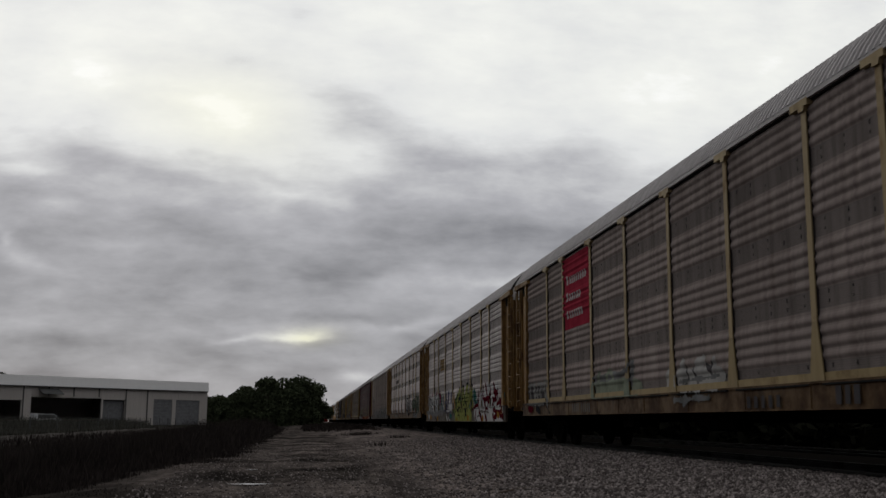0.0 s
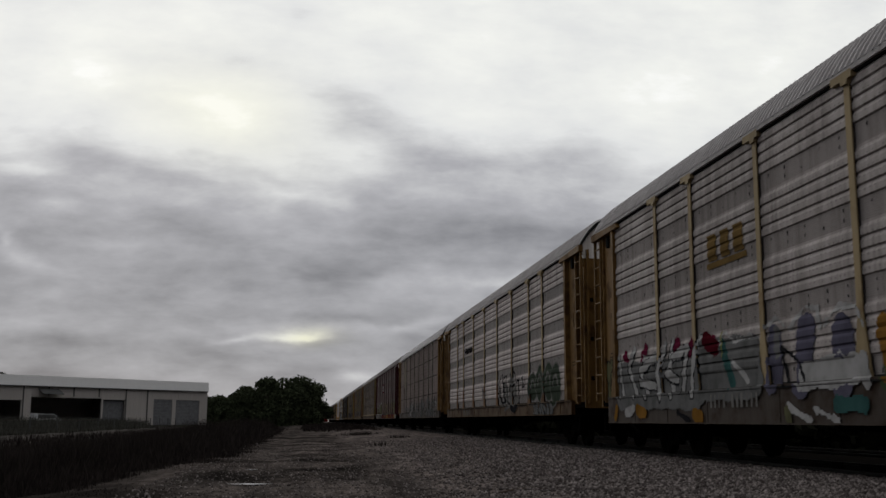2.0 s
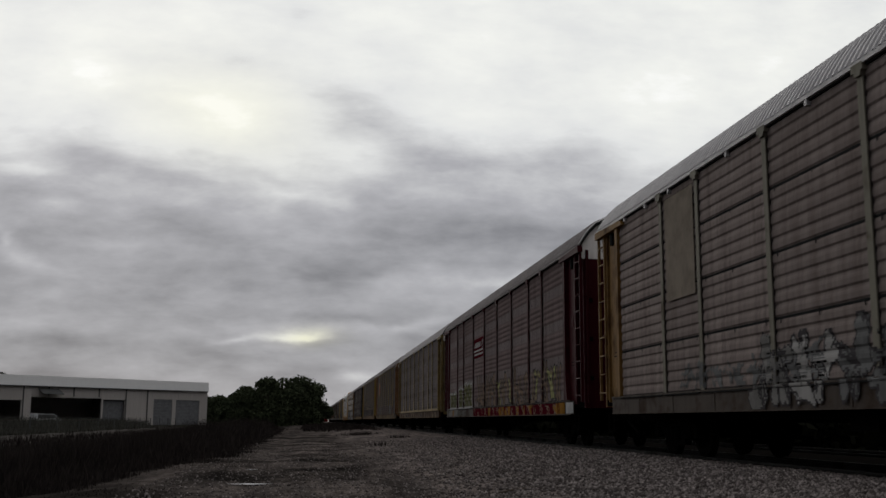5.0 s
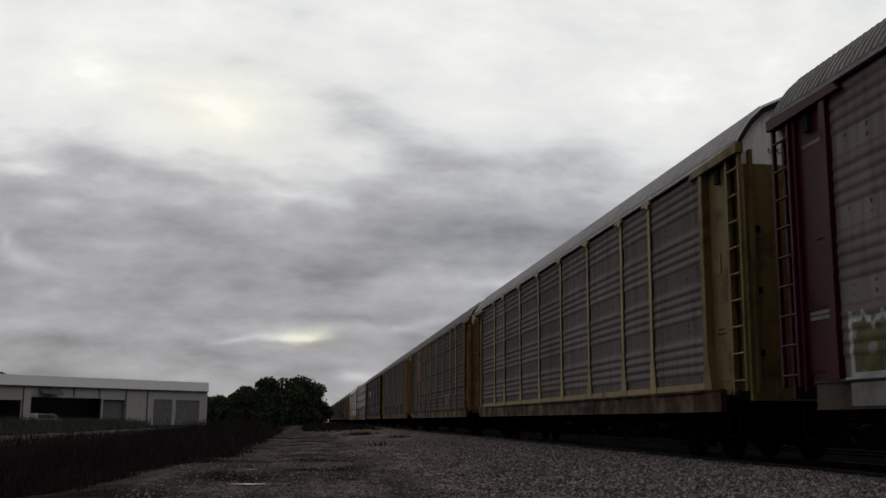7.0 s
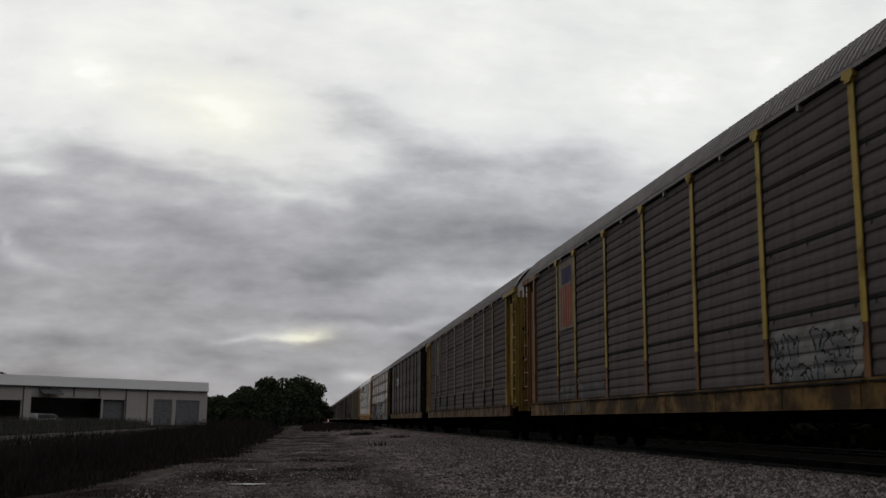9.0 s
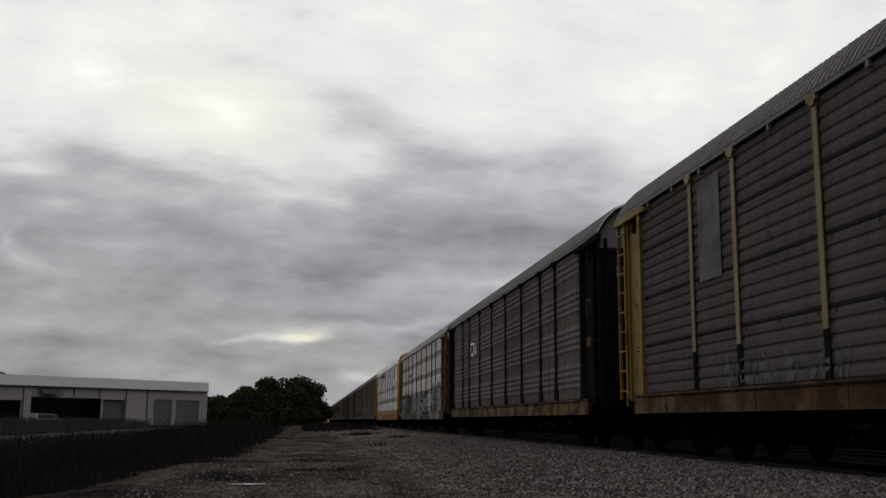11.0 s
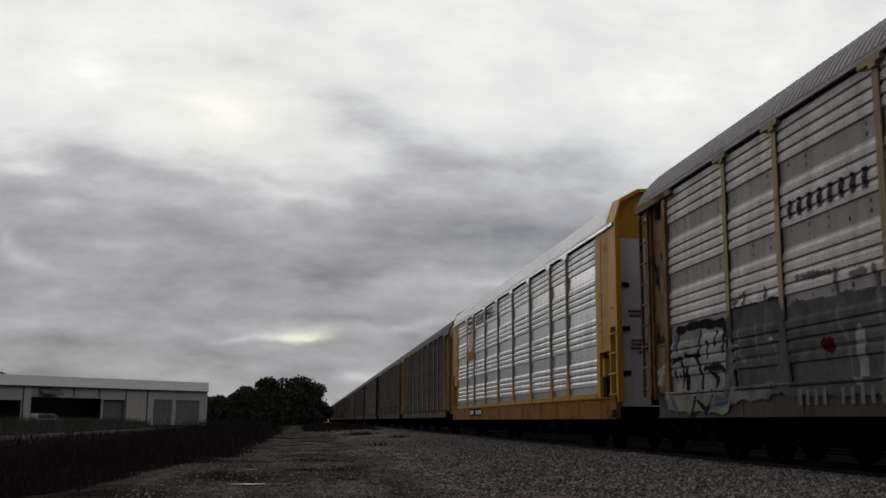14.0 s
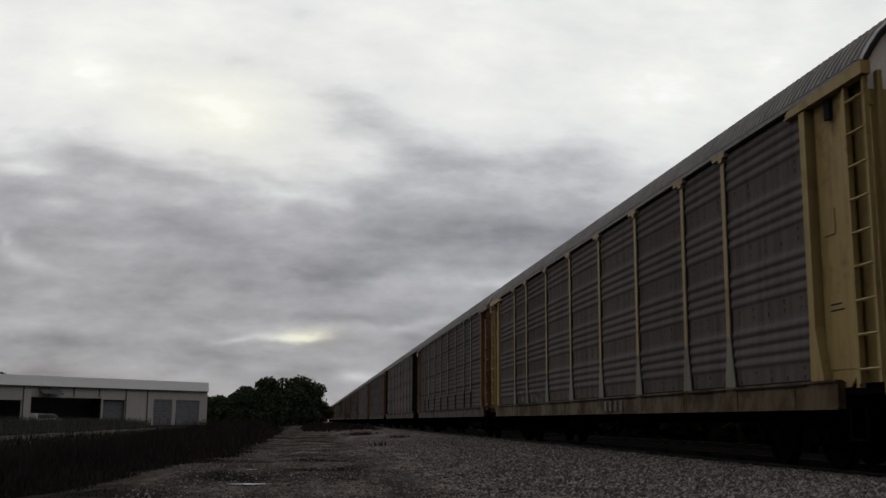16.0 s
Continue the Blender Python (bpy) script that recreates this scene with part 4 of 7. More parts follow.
def paint(name, car, look_, s0, s1, z0, z1, rule, inks, cell=0.03, lift=0.004, label="", flat=None):
    """small flat chips of paint where rule(s, z) gives an ink's number (-1: none)"""
    style, flare = look_["style"], look_.get("flare", True)
    ns, nz = max(1, round((s1 - s0) / cell)), max(1, round((z1 - z0) / cell))
    se, ze = np.linspace(s0, s1, ns + 1), np.linspace(z0, z1, nz + 1)
    sc, zc = np.meshgrid((se[1:] + se[:-1]) / 2, (ze[1:] + ze[:-1]) / 2, indexing="ij")
    ink = rule(sc, zc)
    i, j = np.nonzero(ink >= 0)
    if not len(i):
        return None
    mid = face_depth(sc[i, j], zc[i, j], style, flare)
    if flat is not None:
        mid = np.full(len(i), flat)
    quad = np.zeros((len(i), 4, 3))
    for k, (a, b) in enumerate(((0, 0), (0, 1), (1, 1), (1, 0))):
        ss, zz = se[i + a], ze[j + b]
        d = face_depth(ss, zz, style, flare)
        d = np.where(np.abs(d - mid) > 0.045, mid, d) if flat is None else mid
        quad[:, k, 0] = -HALF + d - lift - 0.009
        quad[:, k, 1] = LEN / 2 - ss
        quad[:, k, 2] = zz
    return part(name, quads_mesh(name, quad[:, ::-1], [INK[q] for q in inks], ink[i, j]), car, label=label)


def stroke_field(s, z, lines):
    """distance to a set of bent strokes"""
    best = np.full(s.shape, 9.0)
    for line in lines:
        for (a, b), (c, d) in zip(line[:-1], line[1:]):
            vx, vz = c - a, d - b
            t = np.clip(((s - a) * vx + (z - b) * vz) / (vx * vx + vz * vz + 1e-9), 0, 1)
            best = np.minimum(best, np.hypot(s - a - t * vx, z - b - t * vz))
    return best


def spray(seed, s0, s1, z0, z1, letter=0.9, fat=0.12, edge=0.05, halo=0.0, fill=0, outline=1, back=-1, alt=None, shine=-1, rim=2, second=-1):
    """a rule for wild lettering that spells nothing: bent fat strokes with outline, rim, shine and a cloud behind"""
    rng = random.Random(seed)
    groups, s = [], s0 + letter * 0.5
    while s < s1 - letter * 0.3:
        zb, zt = z0 + rng.uniform(0.0, 0.12) * (z1 - z0), z1 - rng.uniform(0.0, 0.30) * (z1 - z0)
        w, tilt = letter * rng.uniform(0.26, 0.40), rng.uniform(-0.25, 0.25)
        lines = []
        for k in range(rng.choice((2, 2, 3))):
            a, c = s + rng.uniform(-w, w), s + rng.uniform(-w, w)
            n = rng.choice((3, 4, 5))
            lines.append([(a + (c - a) * q / (n - 1) + rng.uniform(-0.25, 0.25) * w + tilt * q / (n - 1), zb + (zt - zb) * q / (n - 1)) for q in range(n)])
        for k in range(rng.choice((1, 2))):
            zc = rng.uniform(zb, zt)
            lines.append([(s - w, zc), (s, zc + rng.uniform(-0.2, 0.2)), (s + w, zc + rng.uniform(-0.25, 0.25))])
        groups.append((lines, fill if alt is None else rng.choice(alt), rng.uniform(0.3, 0.7)))
        s += letter * rng.uniform(0.62, 0.9)

    def rule(sc, zc):
        ink = np.full(sc.shape, -1)
        wob = 0.022 * np.sin(sc * 9.1 + zc * 4.0 + seed) + 0.014 * np.sin(zc * 23.0 + sc * 5.0) + 0.01 * np.sin(sc * 41.0 - zc * 13.0)
        fields = [stroke_field(sc, zc, lines) + wob for lines, _, _ in groups]
        if back >= 0:
            for d in fields:
                ink = np.where((d < fat + edge + 0.20 + 0.5 * wob) & (ink < 0), back, ink)
        for d, (lines, colour, cut) in zip(fields, groups):
            if halo > 0:
                ink = np.where((d < fat + edge + halo), rim, ink)
            ink = np.where(d < fat + edge, outline, ink)
            ink = np.where(d < fat, colour, ink)
            if second >= 0:
                ink = np.where((d < fat) & (zc + 3 * wob < z0 + cut * (z1 - z0)), second, ink)
            if shine >= 0:
                ink = np.where((np.abs(d - fat * 0.62) < 0.022) & (np.sin(sc * 7.0 + zc * 5.0 + seed) > 0.15), shine, ink)
        return ink
    return rule


def drawn(strokes, seed=0, rough=1.0):
    """a rule for spray-can strokes laid one over another: (corners, half width, ink)"""
    def rule(sc, zc):
        ink = np.full(sc.shape, -1)
        wob = rough * (0.016 * np.sin(sc * 9.1 + zc * 4.0 + seed) + 0.011 * np.sin(zc * 23.0 + sc * 5.0) + 0.008 * np.sin(sc * 41.0 - zc * 13.0))
        for line, half, colour in strokes:
            ink = np.where(stroke_field(sc, zc, [line]) + wob < half, colour, ink)
        return ink
    return rule


def letters_as_bars(s0, s1, z0, z1, n, gaps=(), slim=0.16, lean=0.0):
    """a line of writing turned to plain upright bars, one for each character"""
    step = (s1 - s0) / n

    def rule(sc, zc):
        k = np.floor((sc - s0 - lean * (zc - z0)) / step)
        fr = (sc - s0 - lean * (zc - z0)) / step - k
        ok = (fr > slim) & (fr < 1 - slim) & (zc > z0) & (zc < z1) & (k >= 0) & (k < n)
        for g in gaps:
            ok &= k != g
        return np.where(ok, 0, -1)
    return rule


def block(ink=0):
    return lambda sc, zc: np.full(sc.shape, ink)


# ---- the place: ground, tracks, verge, warehouse, trees ----
LIE = [(-4500, -0.6), (-60, -0.5), (-24, -0.35), (-18, -0.33), (-16.8, -0.30), (-12.2, -0.32), (-11.0, -0.50), (-6, -0.58), (-4.3, -0.48), (-3.2, -0.40), (-1.8, -0.36), (-1.0, -0.40), (-0.2, -0.34), (0.8, -0.35),
       (2.0, -0.33), (4.0, -0.20), (6.0, -0.08), (7.2, -0.045), (7.5, -0.075), (7.7, -0.13), (9.05, -0.13), (9.3, -0.08), (10.6, -0.09), (11.8, -0.05), (12.05, -0.13), (13.3, -0.13), (13.6, -0.07), (14.4, -0.08), (16, -0.4), (40, -0.6), (4500, -0.6)]


def lie(x):
    return float(np.interp(x, [p[0] for p in LIE], [p[1] for p in LIE]))


def ground_z(x, y):
    fade = 1.0 if y < 30 else max(0.0, 1.0 - (y - 30) / 25)
    amp = 0.022 * fade if -3.5 < x < 7.0 else (0.05 if x < -3.5 and x > -60 else 0.0)
    return lie(x) + amp * noise.noise(Vector((x * 0.55, y * 0.30, 0))) + amp * 0.6 * noise.noise(Vector((x * 2.1, y * 1.3, 4)))


def ground():
    xs = sorted({-4500, -1500, -500, -200, -100, -60, -40, -30, -24, 18, 22, 30, 40, 80, 200, 600, 1500, 4500} | {p[0] for p in LIE} | {round(q, 2) for q in np.arange(-20, 8.0, 0.3)} | {round(q, 2) for q in np.arange(8.0, 17, 0.5)})
    ys = [-900, -400, -150, -60, -20, 0] + [round(5 + 0.4 * k, 2) for k in range(100)] + [round(46 + 2.0 * k, 1) for k in range(60)] + [175, 200, 240, 300, 400, 600, 900, 1500, 3000, 4700]
    v = [(x, y, ground_z(x, y) if 0 < y < 170 else lie(x)) for y in ys for x in xs]
    n = len(xs)
    f = [[a * n + k, a * n + k + 1, (a + 1) * n + k + 1, (a + 1) * n + k] for a in range(len(ys) - 1) for k in range(n - 1)]
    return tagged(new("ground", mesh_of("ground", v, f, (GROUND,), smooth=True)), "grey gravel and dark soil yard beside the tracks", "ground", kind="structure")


def stones():
    """loose crushed stone on the shoulder of the track, thinning out on the road"""
    rng = np.random.default_rng(11)
    n = 46000
    y = 1.0 / rng.uniform(1 / 48.0, 1 / 9.5, n)
    x = np.where(rng.random(n) < 0.72, 7.42 - np.abs(rng.normal(0, 2.6, n)), rng.uniform(-2.6, 7.4, n))
    keep = (x > -2.8) & (x < 7.45)
    x, y = x[keep], y[keep]
    n = len(x)
    size = rng.uniform(0.013, 0.030, n) * rng.choice((1.0, 1.0, 1.0, 1.4), n) * np.where(x > 2, 1.0, 0.75)
    base = np.array([(1, 0, 0), (0, 1, 0), (-1, 0, 0), (0, -1, 0), (0, 0, 0.8), (0, 0, -0.6)], dtype=float)
    tri = np.array([(0, 1, 4), (1, 2, 4), (2, 3, 4), (3, 0, 4), (1, 0, 5), (2, 1, 5), (3, 2, 5), (0, 3, 5)])
    a = rng.uniform(0, math.tau, n)
    c, s = np.cos(a), np.sin(a)
    pts = base[None] * rng.uniform(0.6, 1.35, (n, 6, 1)) * size[:, None, None]
    rot = np.stack([pts[..., 0] * c[:, None] - pts[..., 1] * s[:, None], pts[..., 0] * s[:, None] + pts[..., 1] * c[:, None], pts[..., 2]], -1)
    zz = np.array([ground_z(p, q) for p, q in zip(x, y)])
    rot += np.stack([x, y, zz + size * 0.15], -1)[:, None, :]
    faces = (tri[None] + (np.arange(n) * 6)[:, None, None]).reshape(-1, 3)
    return tagged(new("loose_ballast", tris_mesh("loose_ballast", rot.reshape(-1, 3), faces, [STONE])), "loose grey crushed stone on the track shoulder", "gravel", kind="stuff")


def blades(name, x, y, h, w, mat, seed, label):
    """leaning pointed stems, three corners to a stem"""
    rng = np.random.default_rng(seed)
    n = len(x)
    a = rng.uniform(0, math.tau, n)
    lean = rng.uniform(0.1, 0.7, n) * h
    la = rng.uniform(0, math.tau, n)
    z = np.array([ground_z(p, q) for p, q in zip(x, y)]) - 0.03
    dx, dy = np.cos(a) * w, np.sin(a) * w
    p0 = np.stack([x - dx, y - dy, z], -1)
    p1 = np.stack([x + dx, y + dy, z], -1)
    tip = np.stack([x + np.cos(la) * lean, y + np.sin(la) * lean, z + h], -1)
    v = np.stack([p0, p1, tip], 1).reshape(-1, 3)
    return tagged(new(name, tris_mesh(name, v, np.arange(n * 3).reshape(-1, 3), [mat])), label, "weeds", kind="stuff")


def verge():
    rng = np.random.default_rng(4)
    n = 190000
    y = 1.0 / rng.uniform(1 / 130.0, 1 / 12.0, n)
    edge = np.interp(y, [13, 21, 30, 60, 95, 130], [-4.5, -3.5, -2.35, -2.4, -3.0, -3.2]) + 0.22 * np.sin(y * 0.8) + 0.15 * np.sin(y * 1.9 + 1) + rng.normal(0, 0.28, n)
    x = edge - rng.power(0.75, n) * 7.4
    clump = np.array([noise.noise(Vector((p * 0.7, q * 0.35, 9))) for p, q in zip(x, y)])
    rise = np.clip((edge - x) / 2.2, 0.10, 1.0)
    h = (0.66 + 0.55 * clump + rng.uniform(-0.2, 0.22, n)) * rise * (0.85 + 0.75 * np.clip((y - 25) / 50, 0, 1))
    h *= np.interp(x, [-13, -9, -5.5, 0], [0.22, 0.38, 1.0, 1.0])
    ok = h > 0.08
    blades("roadside_weeds", x[ok], y[ok], h[ok], rng.uniform(0.003, 0.009, ok.sum()) * (1 + y[ok] / 30), WEED, 5, "tall dark tangled weeds along the ditch")
    n = 9000
    y = 1.0 / rng.uniform(1 / 140.0, 1 / 30.0, n)
    x = rng.uniform(-19.5, -17.4, n)
    blades("dry_grass", x, y, rng.uniform(0.1, 0.45, n), rng.uniform(0.01, 0.02, n) * (1 + y / 40), PALEWEED, 6, "pale dry grass beside the yard fence")
    n = 26000
    y = rng.uniform(60, 170, n)
    x = rng.uniform(-30, -18.5, n) - (y - 60) * 0.06
    blades("tall_grass", x, y, rng.uniform(0.4, 1.6, n) * rng.uniform(0.4, 1.0, n), rng.uniform(0.02, 0.05, n), PALEWEED, 16, "tall grey-green grass before the warehouse")
    n = 3500
    y = 1.0 / rng.uniform(1 / 110.0, 1 / 30.0, n)
    x = -12.2 + np.abs(rng.normal(0, 0.9, n)) - 0.3 * rng.random(n)
    blades("strip_weeds", x, y, rng.uniform(0.15, 0.5, n), rng.uniform(0.006, 0.014, n) * (1 + y / 40), WEED, 8, "thin dark weeds beside the pale strip")
    n = 16000
    y = rng.uniform(88, 240, n)
    x = rng.uniform(-0.6, 6.2, n) - np.clip((y - 88) / 60, 0, 1) * rng.uniform(0, 0.8, n)
    keep = rng.random(n) < np.clip((y - 85) / 30, 0.05, 1)
    x, y = x[keep], y[keep]
    blades("far_weeds", x, y, rng.uniform(0.15, 0.5, len(x)), rng.uniform(0.02, 0.05, len(x)), WEED, 9, "dark weeds spreading over the far road")
    # low growth scattered over the road in drifts
    n = 26000
    y = 1.0 / rng.uniform(1 / 75.0, 1 / 13.0, n)
    x = rng.uniform(-3.6, 4.6, n)
    drift = np.array([noise.noise(Vector((p * 0.8, q * 0.22, 3))) + 0.6 * noise.noise(Vector((p * 2.6, q * 0.9, 7))) for p, q in zip(x, y)])
    keep = drift + rng.uniform(-0.15, 0.15, n) > 0.24
    x, y = x[keep], y[keep]
    blades("low_growth", x, y, rng.uniform(0.015, 0.07, len(x)), rng.uniform(0.006, 0.016, len(x)) * (1 + y / 40), WEED, 12, "low dark growth in drifts over the gravel road")
    # tufts on the gravel road
    xs, ys = [], []
    for cx, cy, r, k in ((3.1, 68.0, 1.1, 500), (1.8, 150.0, 3.0, 700), (-0.5, 120.0, 1.2, 260), (4.3, 52.0, 0.5, 90), (2.6, 40.0, 0.4, 60), (-2.4, 30.0, 0.5, 160), (5.4, 88.0, 0.6, 120)):
        xs += list(rng.normal(cx, r * 0.5, k))
        ys += list(rng.normal(cy, r * 1.6, k))
    k = len(xs)
    blades("road_tufts", np.array(xs), np.array(ys), rng.uniform(0.06, 0.28, k), rng.uniform(0.012, 0.03, k), WEED, 7, "small dark tufts of weed on the gravel")


def twig():
    b = Builder()
    pts = [(2.55, 13.9, -0.20), (2.75, 14.2, -0.19), (2.95, 14.5, -0.185), (3.2, 14.7, -0.20)]
    for p, q in zip(pts[:-1], pts[1:]):
        b.rod(p, q, 0.014, 5)
    zz = [ground_z(p[0], p[1]) for p in pts]
    ob = new("fallen_twig", b.mesh("fallen_twig", BARK))
    ob.location.z = sum(zz) / 4 + 0.20
    return tagged(ob, "thin dark fallen twig on the gravel", "twig")


def puddle(x, y, rx, ry):
    v = [(rx * (1 + 0.2 * math.sin(3 * a) + 0.13 * math.sin(7 * a)) * math.cos(a), ry * (1 + 0.2 * math.cos(4 * a)) * math.sin(a), 0) for a in np.linspace(0, math.tau, 40, endpoint=False)]
    me = mesh_of("puddle", v, [list(range(len(v)))], (WATER,))
    ob = new("puddle", me)
    ob.location = (x, y, max(ground_z(x + dx, y + dy) for dx in (-rx / 2, 0, rx / 2) for dy in (-ry, 0, ry)) + 0.012)
    return tagged(ob, "shallow rain puddle on the gravel road", "puddle", kind="structure")


WATER = plain_paint("rain_water", (0.03, 0.03, 0.03), 0.04, gloss=0.5)


def rail_track(name, centre, label, near_sleepers):
    track = tagged(new(name), label, "railway track", kind="structure")
    prof = [(-0.07, -0.17), (0.07, -0.17), (0.07, -0.155), (0.012, -0.135), (0.012, -0.045), (0.036, -0.035), (0.036, -0.004), (-0.036, -0.004), (-0.036, -0.035), (-0.012, -0.045), (-0.012, -0.135), (-0.07, -0.155)]
    for s in (-0.7535, 0.7535):
        b = Builder()
        b.prism(prof, -420, 1400)
        b.box(-0.03, 0.03, -420, 1400, -0.0035, 0.0, 1)
        part("rail", b.mesh("rail", RAIL, RAILTOP), track, pose(centre + s, 0, 0))
    b = Builder()
    b.box(-1.28, 1.28, -0.11, 0.11, -0.36, -0.165, 0, 0.012)
    me = b.mesh("sleeper", TIMBER)
    if near_sleepers:
        for k in range(near_sleepers):
            part("sleeper", me, track, pose(centre, 4.0 + 0.5 * k, random.uniform(-0.004, 0.004), 0, 0, random.uniform(-0.6, 0.6)))
    quad = []
    for y in list(np.arange(-60, 4, 0.5)) + list(np.arange(4.0 + 0.5 * near_sleepers, 260, 0.5)):
        quad.append([(centre - 1.28, y - 0.11, -0.165), (centre + 1.28, y - 0.11, -0.165), (centre + 1.28, y + 0.11, -0.165), (centre - 1.28, y + 0.11, -0.165)])
        quad.append([(centre - 1.28, y - 0.11, -0.165), (centre - 1.28, y - 0.11, -0.33), (centre + 1.28, y - 0.11, -0.33), (centre + 1.28, y - 0.11, -0.165)])
    tagged(part("far_sleepers", quads_mesh("far_sleepers", np.array(quad), [TIMBER]), track), kind="stuff")
    return track


def tree(x, y, height, radius, seed, label):
    """tapered trunk with limbs, and a ragged crown of leaf clumps"""
    rng = np.random.default_rng(seed)
    base = tagged(new("tree"), label, "tree", "trees at the end of the yard")
    base.location = (x, y, -0.6)
    b = Builder()
    pts = [Vector((rng.normal(0, 0.1) * k, rng.normal(0, 0.1) * k, height * 0.62 * k / 4)) for k in range(5)]
    for k in range(4):
        b.rod(pts[k], pts[k + 1], 0.32 * (1 - k * 0.2) * height / 11, 8)
    lobes = []
    for k in range(13):
        a, t = rng.uniform(0, math.tau), rng.uniform(0.05, 1.0)
        up = height * (0.12 + 0.76 * t)
        out = radius * math.sqrt(max(0.05, 1 - (2 * t - 0.85) ** 2 * 0.75)) * rng.uniform(0.35, 0.80)
        c = Vector((math.cos(a) * out, math.sin(a) * out, up))
        lobes.append((c, radius * rng.uniform(0.30, 0.52)))
        b.rod(pts[min(4, 1 + int(t * 3))], c, 0.07, 5)
    lobes.append((Vector((0, 0, height * 0.86)), radius * 0.42))
    lobes.append((Vector((0, 0, height * 0.5)), radius * 0.75))
    for k in range(4):
        a = rng.uniform(0, math.tau)
        lobes.append((Vector((math.cos(a) * radius * 0.6, math.sin(a) * radius * 0.6, height * 0.12)), radius * 0.42))
    part("trunk", b.mesh("trunk", BARK), base)
    quad = []
    for c, r in lobes:
        k = int(260 * (r / 1.5) ** 1.4) + 120
        d = rng.normal(0, 1, (k, 3))
        d /= np.linalg.norm(d, axis=1)[:, None]
        p = np.array(c) + d * (r * rng.uniform(0.55, 1.08, (k, 1))) * np.array((1, 1, 0.85))
        u = rng.normal(0, 1, (k, 3))
        u /= np.linalg.norm(u, axis=1)[:, None]
        w = np.cross(u, rng.normal(0, 1, (k, 3)))
        w /= np.linalg.norm(w, axis=1)[:, None]
        s = rng.uniform(0.14, 0.34, (k, 1))
        quad.append(np.stack([p - u * s, p + w * s * 0.7, p + u * s, p - w * s * 0.7], 1))
    part("crown", quads_mesh("crown", np.concatenate(quad), [LEAF]), base)
    return base


def far_woods():
    """a low wood on the skyline"""
    rng = np.random.default_rng(21)
    quad = []
    for _ in range(240):
        cx, cy = rng.uniform(-70, 120), rng.uniform(640, 700)
        h, r = rng.uniform(8.5, 12.0), rng.uniform(2.5, 4.5)
        k = 60
        d = rng.normal(0, 1, (k, 3))
        d /= np.linalg.norm(d, axis=1)[:, None]
        p = np.array((cx, cy, h * 0.5 - 0.6)) + d * np.array((r, r, h * 0.5)) * rng.uniform(0.6, 1.0, (k, 1))
        u, w = rng.normal(0, 0.8, (k, 3)), rng.normal(0, 0.8, (k, 3))
        quad.append(np.stack([p - u, p + w, p + u, p - w], 1))
    return tagged(new("far_woods", quads_mesh("far_woods", np.concatenate(quad), [LEAF])), "low dark wood on the skyline", "woods", kind="stuff")


def shrub_belt():
    """thick scrub added beyond the line to block low sky light under the train"""
    rng = np.random.default_rng(31)
    quad = []
    for y in np.arange(-60, 420, 1.5):
        for k in range(3):
            cx, cy, h, r = rng.uniform(16.5, 21), y + rng.uniform(-1, 1), rng.uniform(3.2, 4.6), rng.uniform(1.2, 2.0)
            if k == 2:
                cx, h, r = rng.uniform(15.6, 16.8), rng.uniform(1.3, 2.0), rng.uniform(1.0, 1.4)
            k = 90
            d = rng.normal(0, 1, (k, 3))
            d /= np.linalg.norm(d, axis=1)[:, None]
            p = np.array((cx, cy, h * 0.48 - 0.5)) + d * np.array((r, r, h * 0.52)) * rng.uniform(0.5, 1.0, (k, 1))
            u, w = rng.normal(0, 0.17, (k, 3)), rng.normal(0, 0.17, (k, 3))
            quad.append(np.stack([p - u, p + w, p + u, p - w], 1))
    return tagged(new("shrub_belt", quads_mesh("shrub_belt", np.concatenate(quad), [SCRUB])), "added dark scrub that screens low sky light beyond the tracks", "shrubs", kind="stuff")


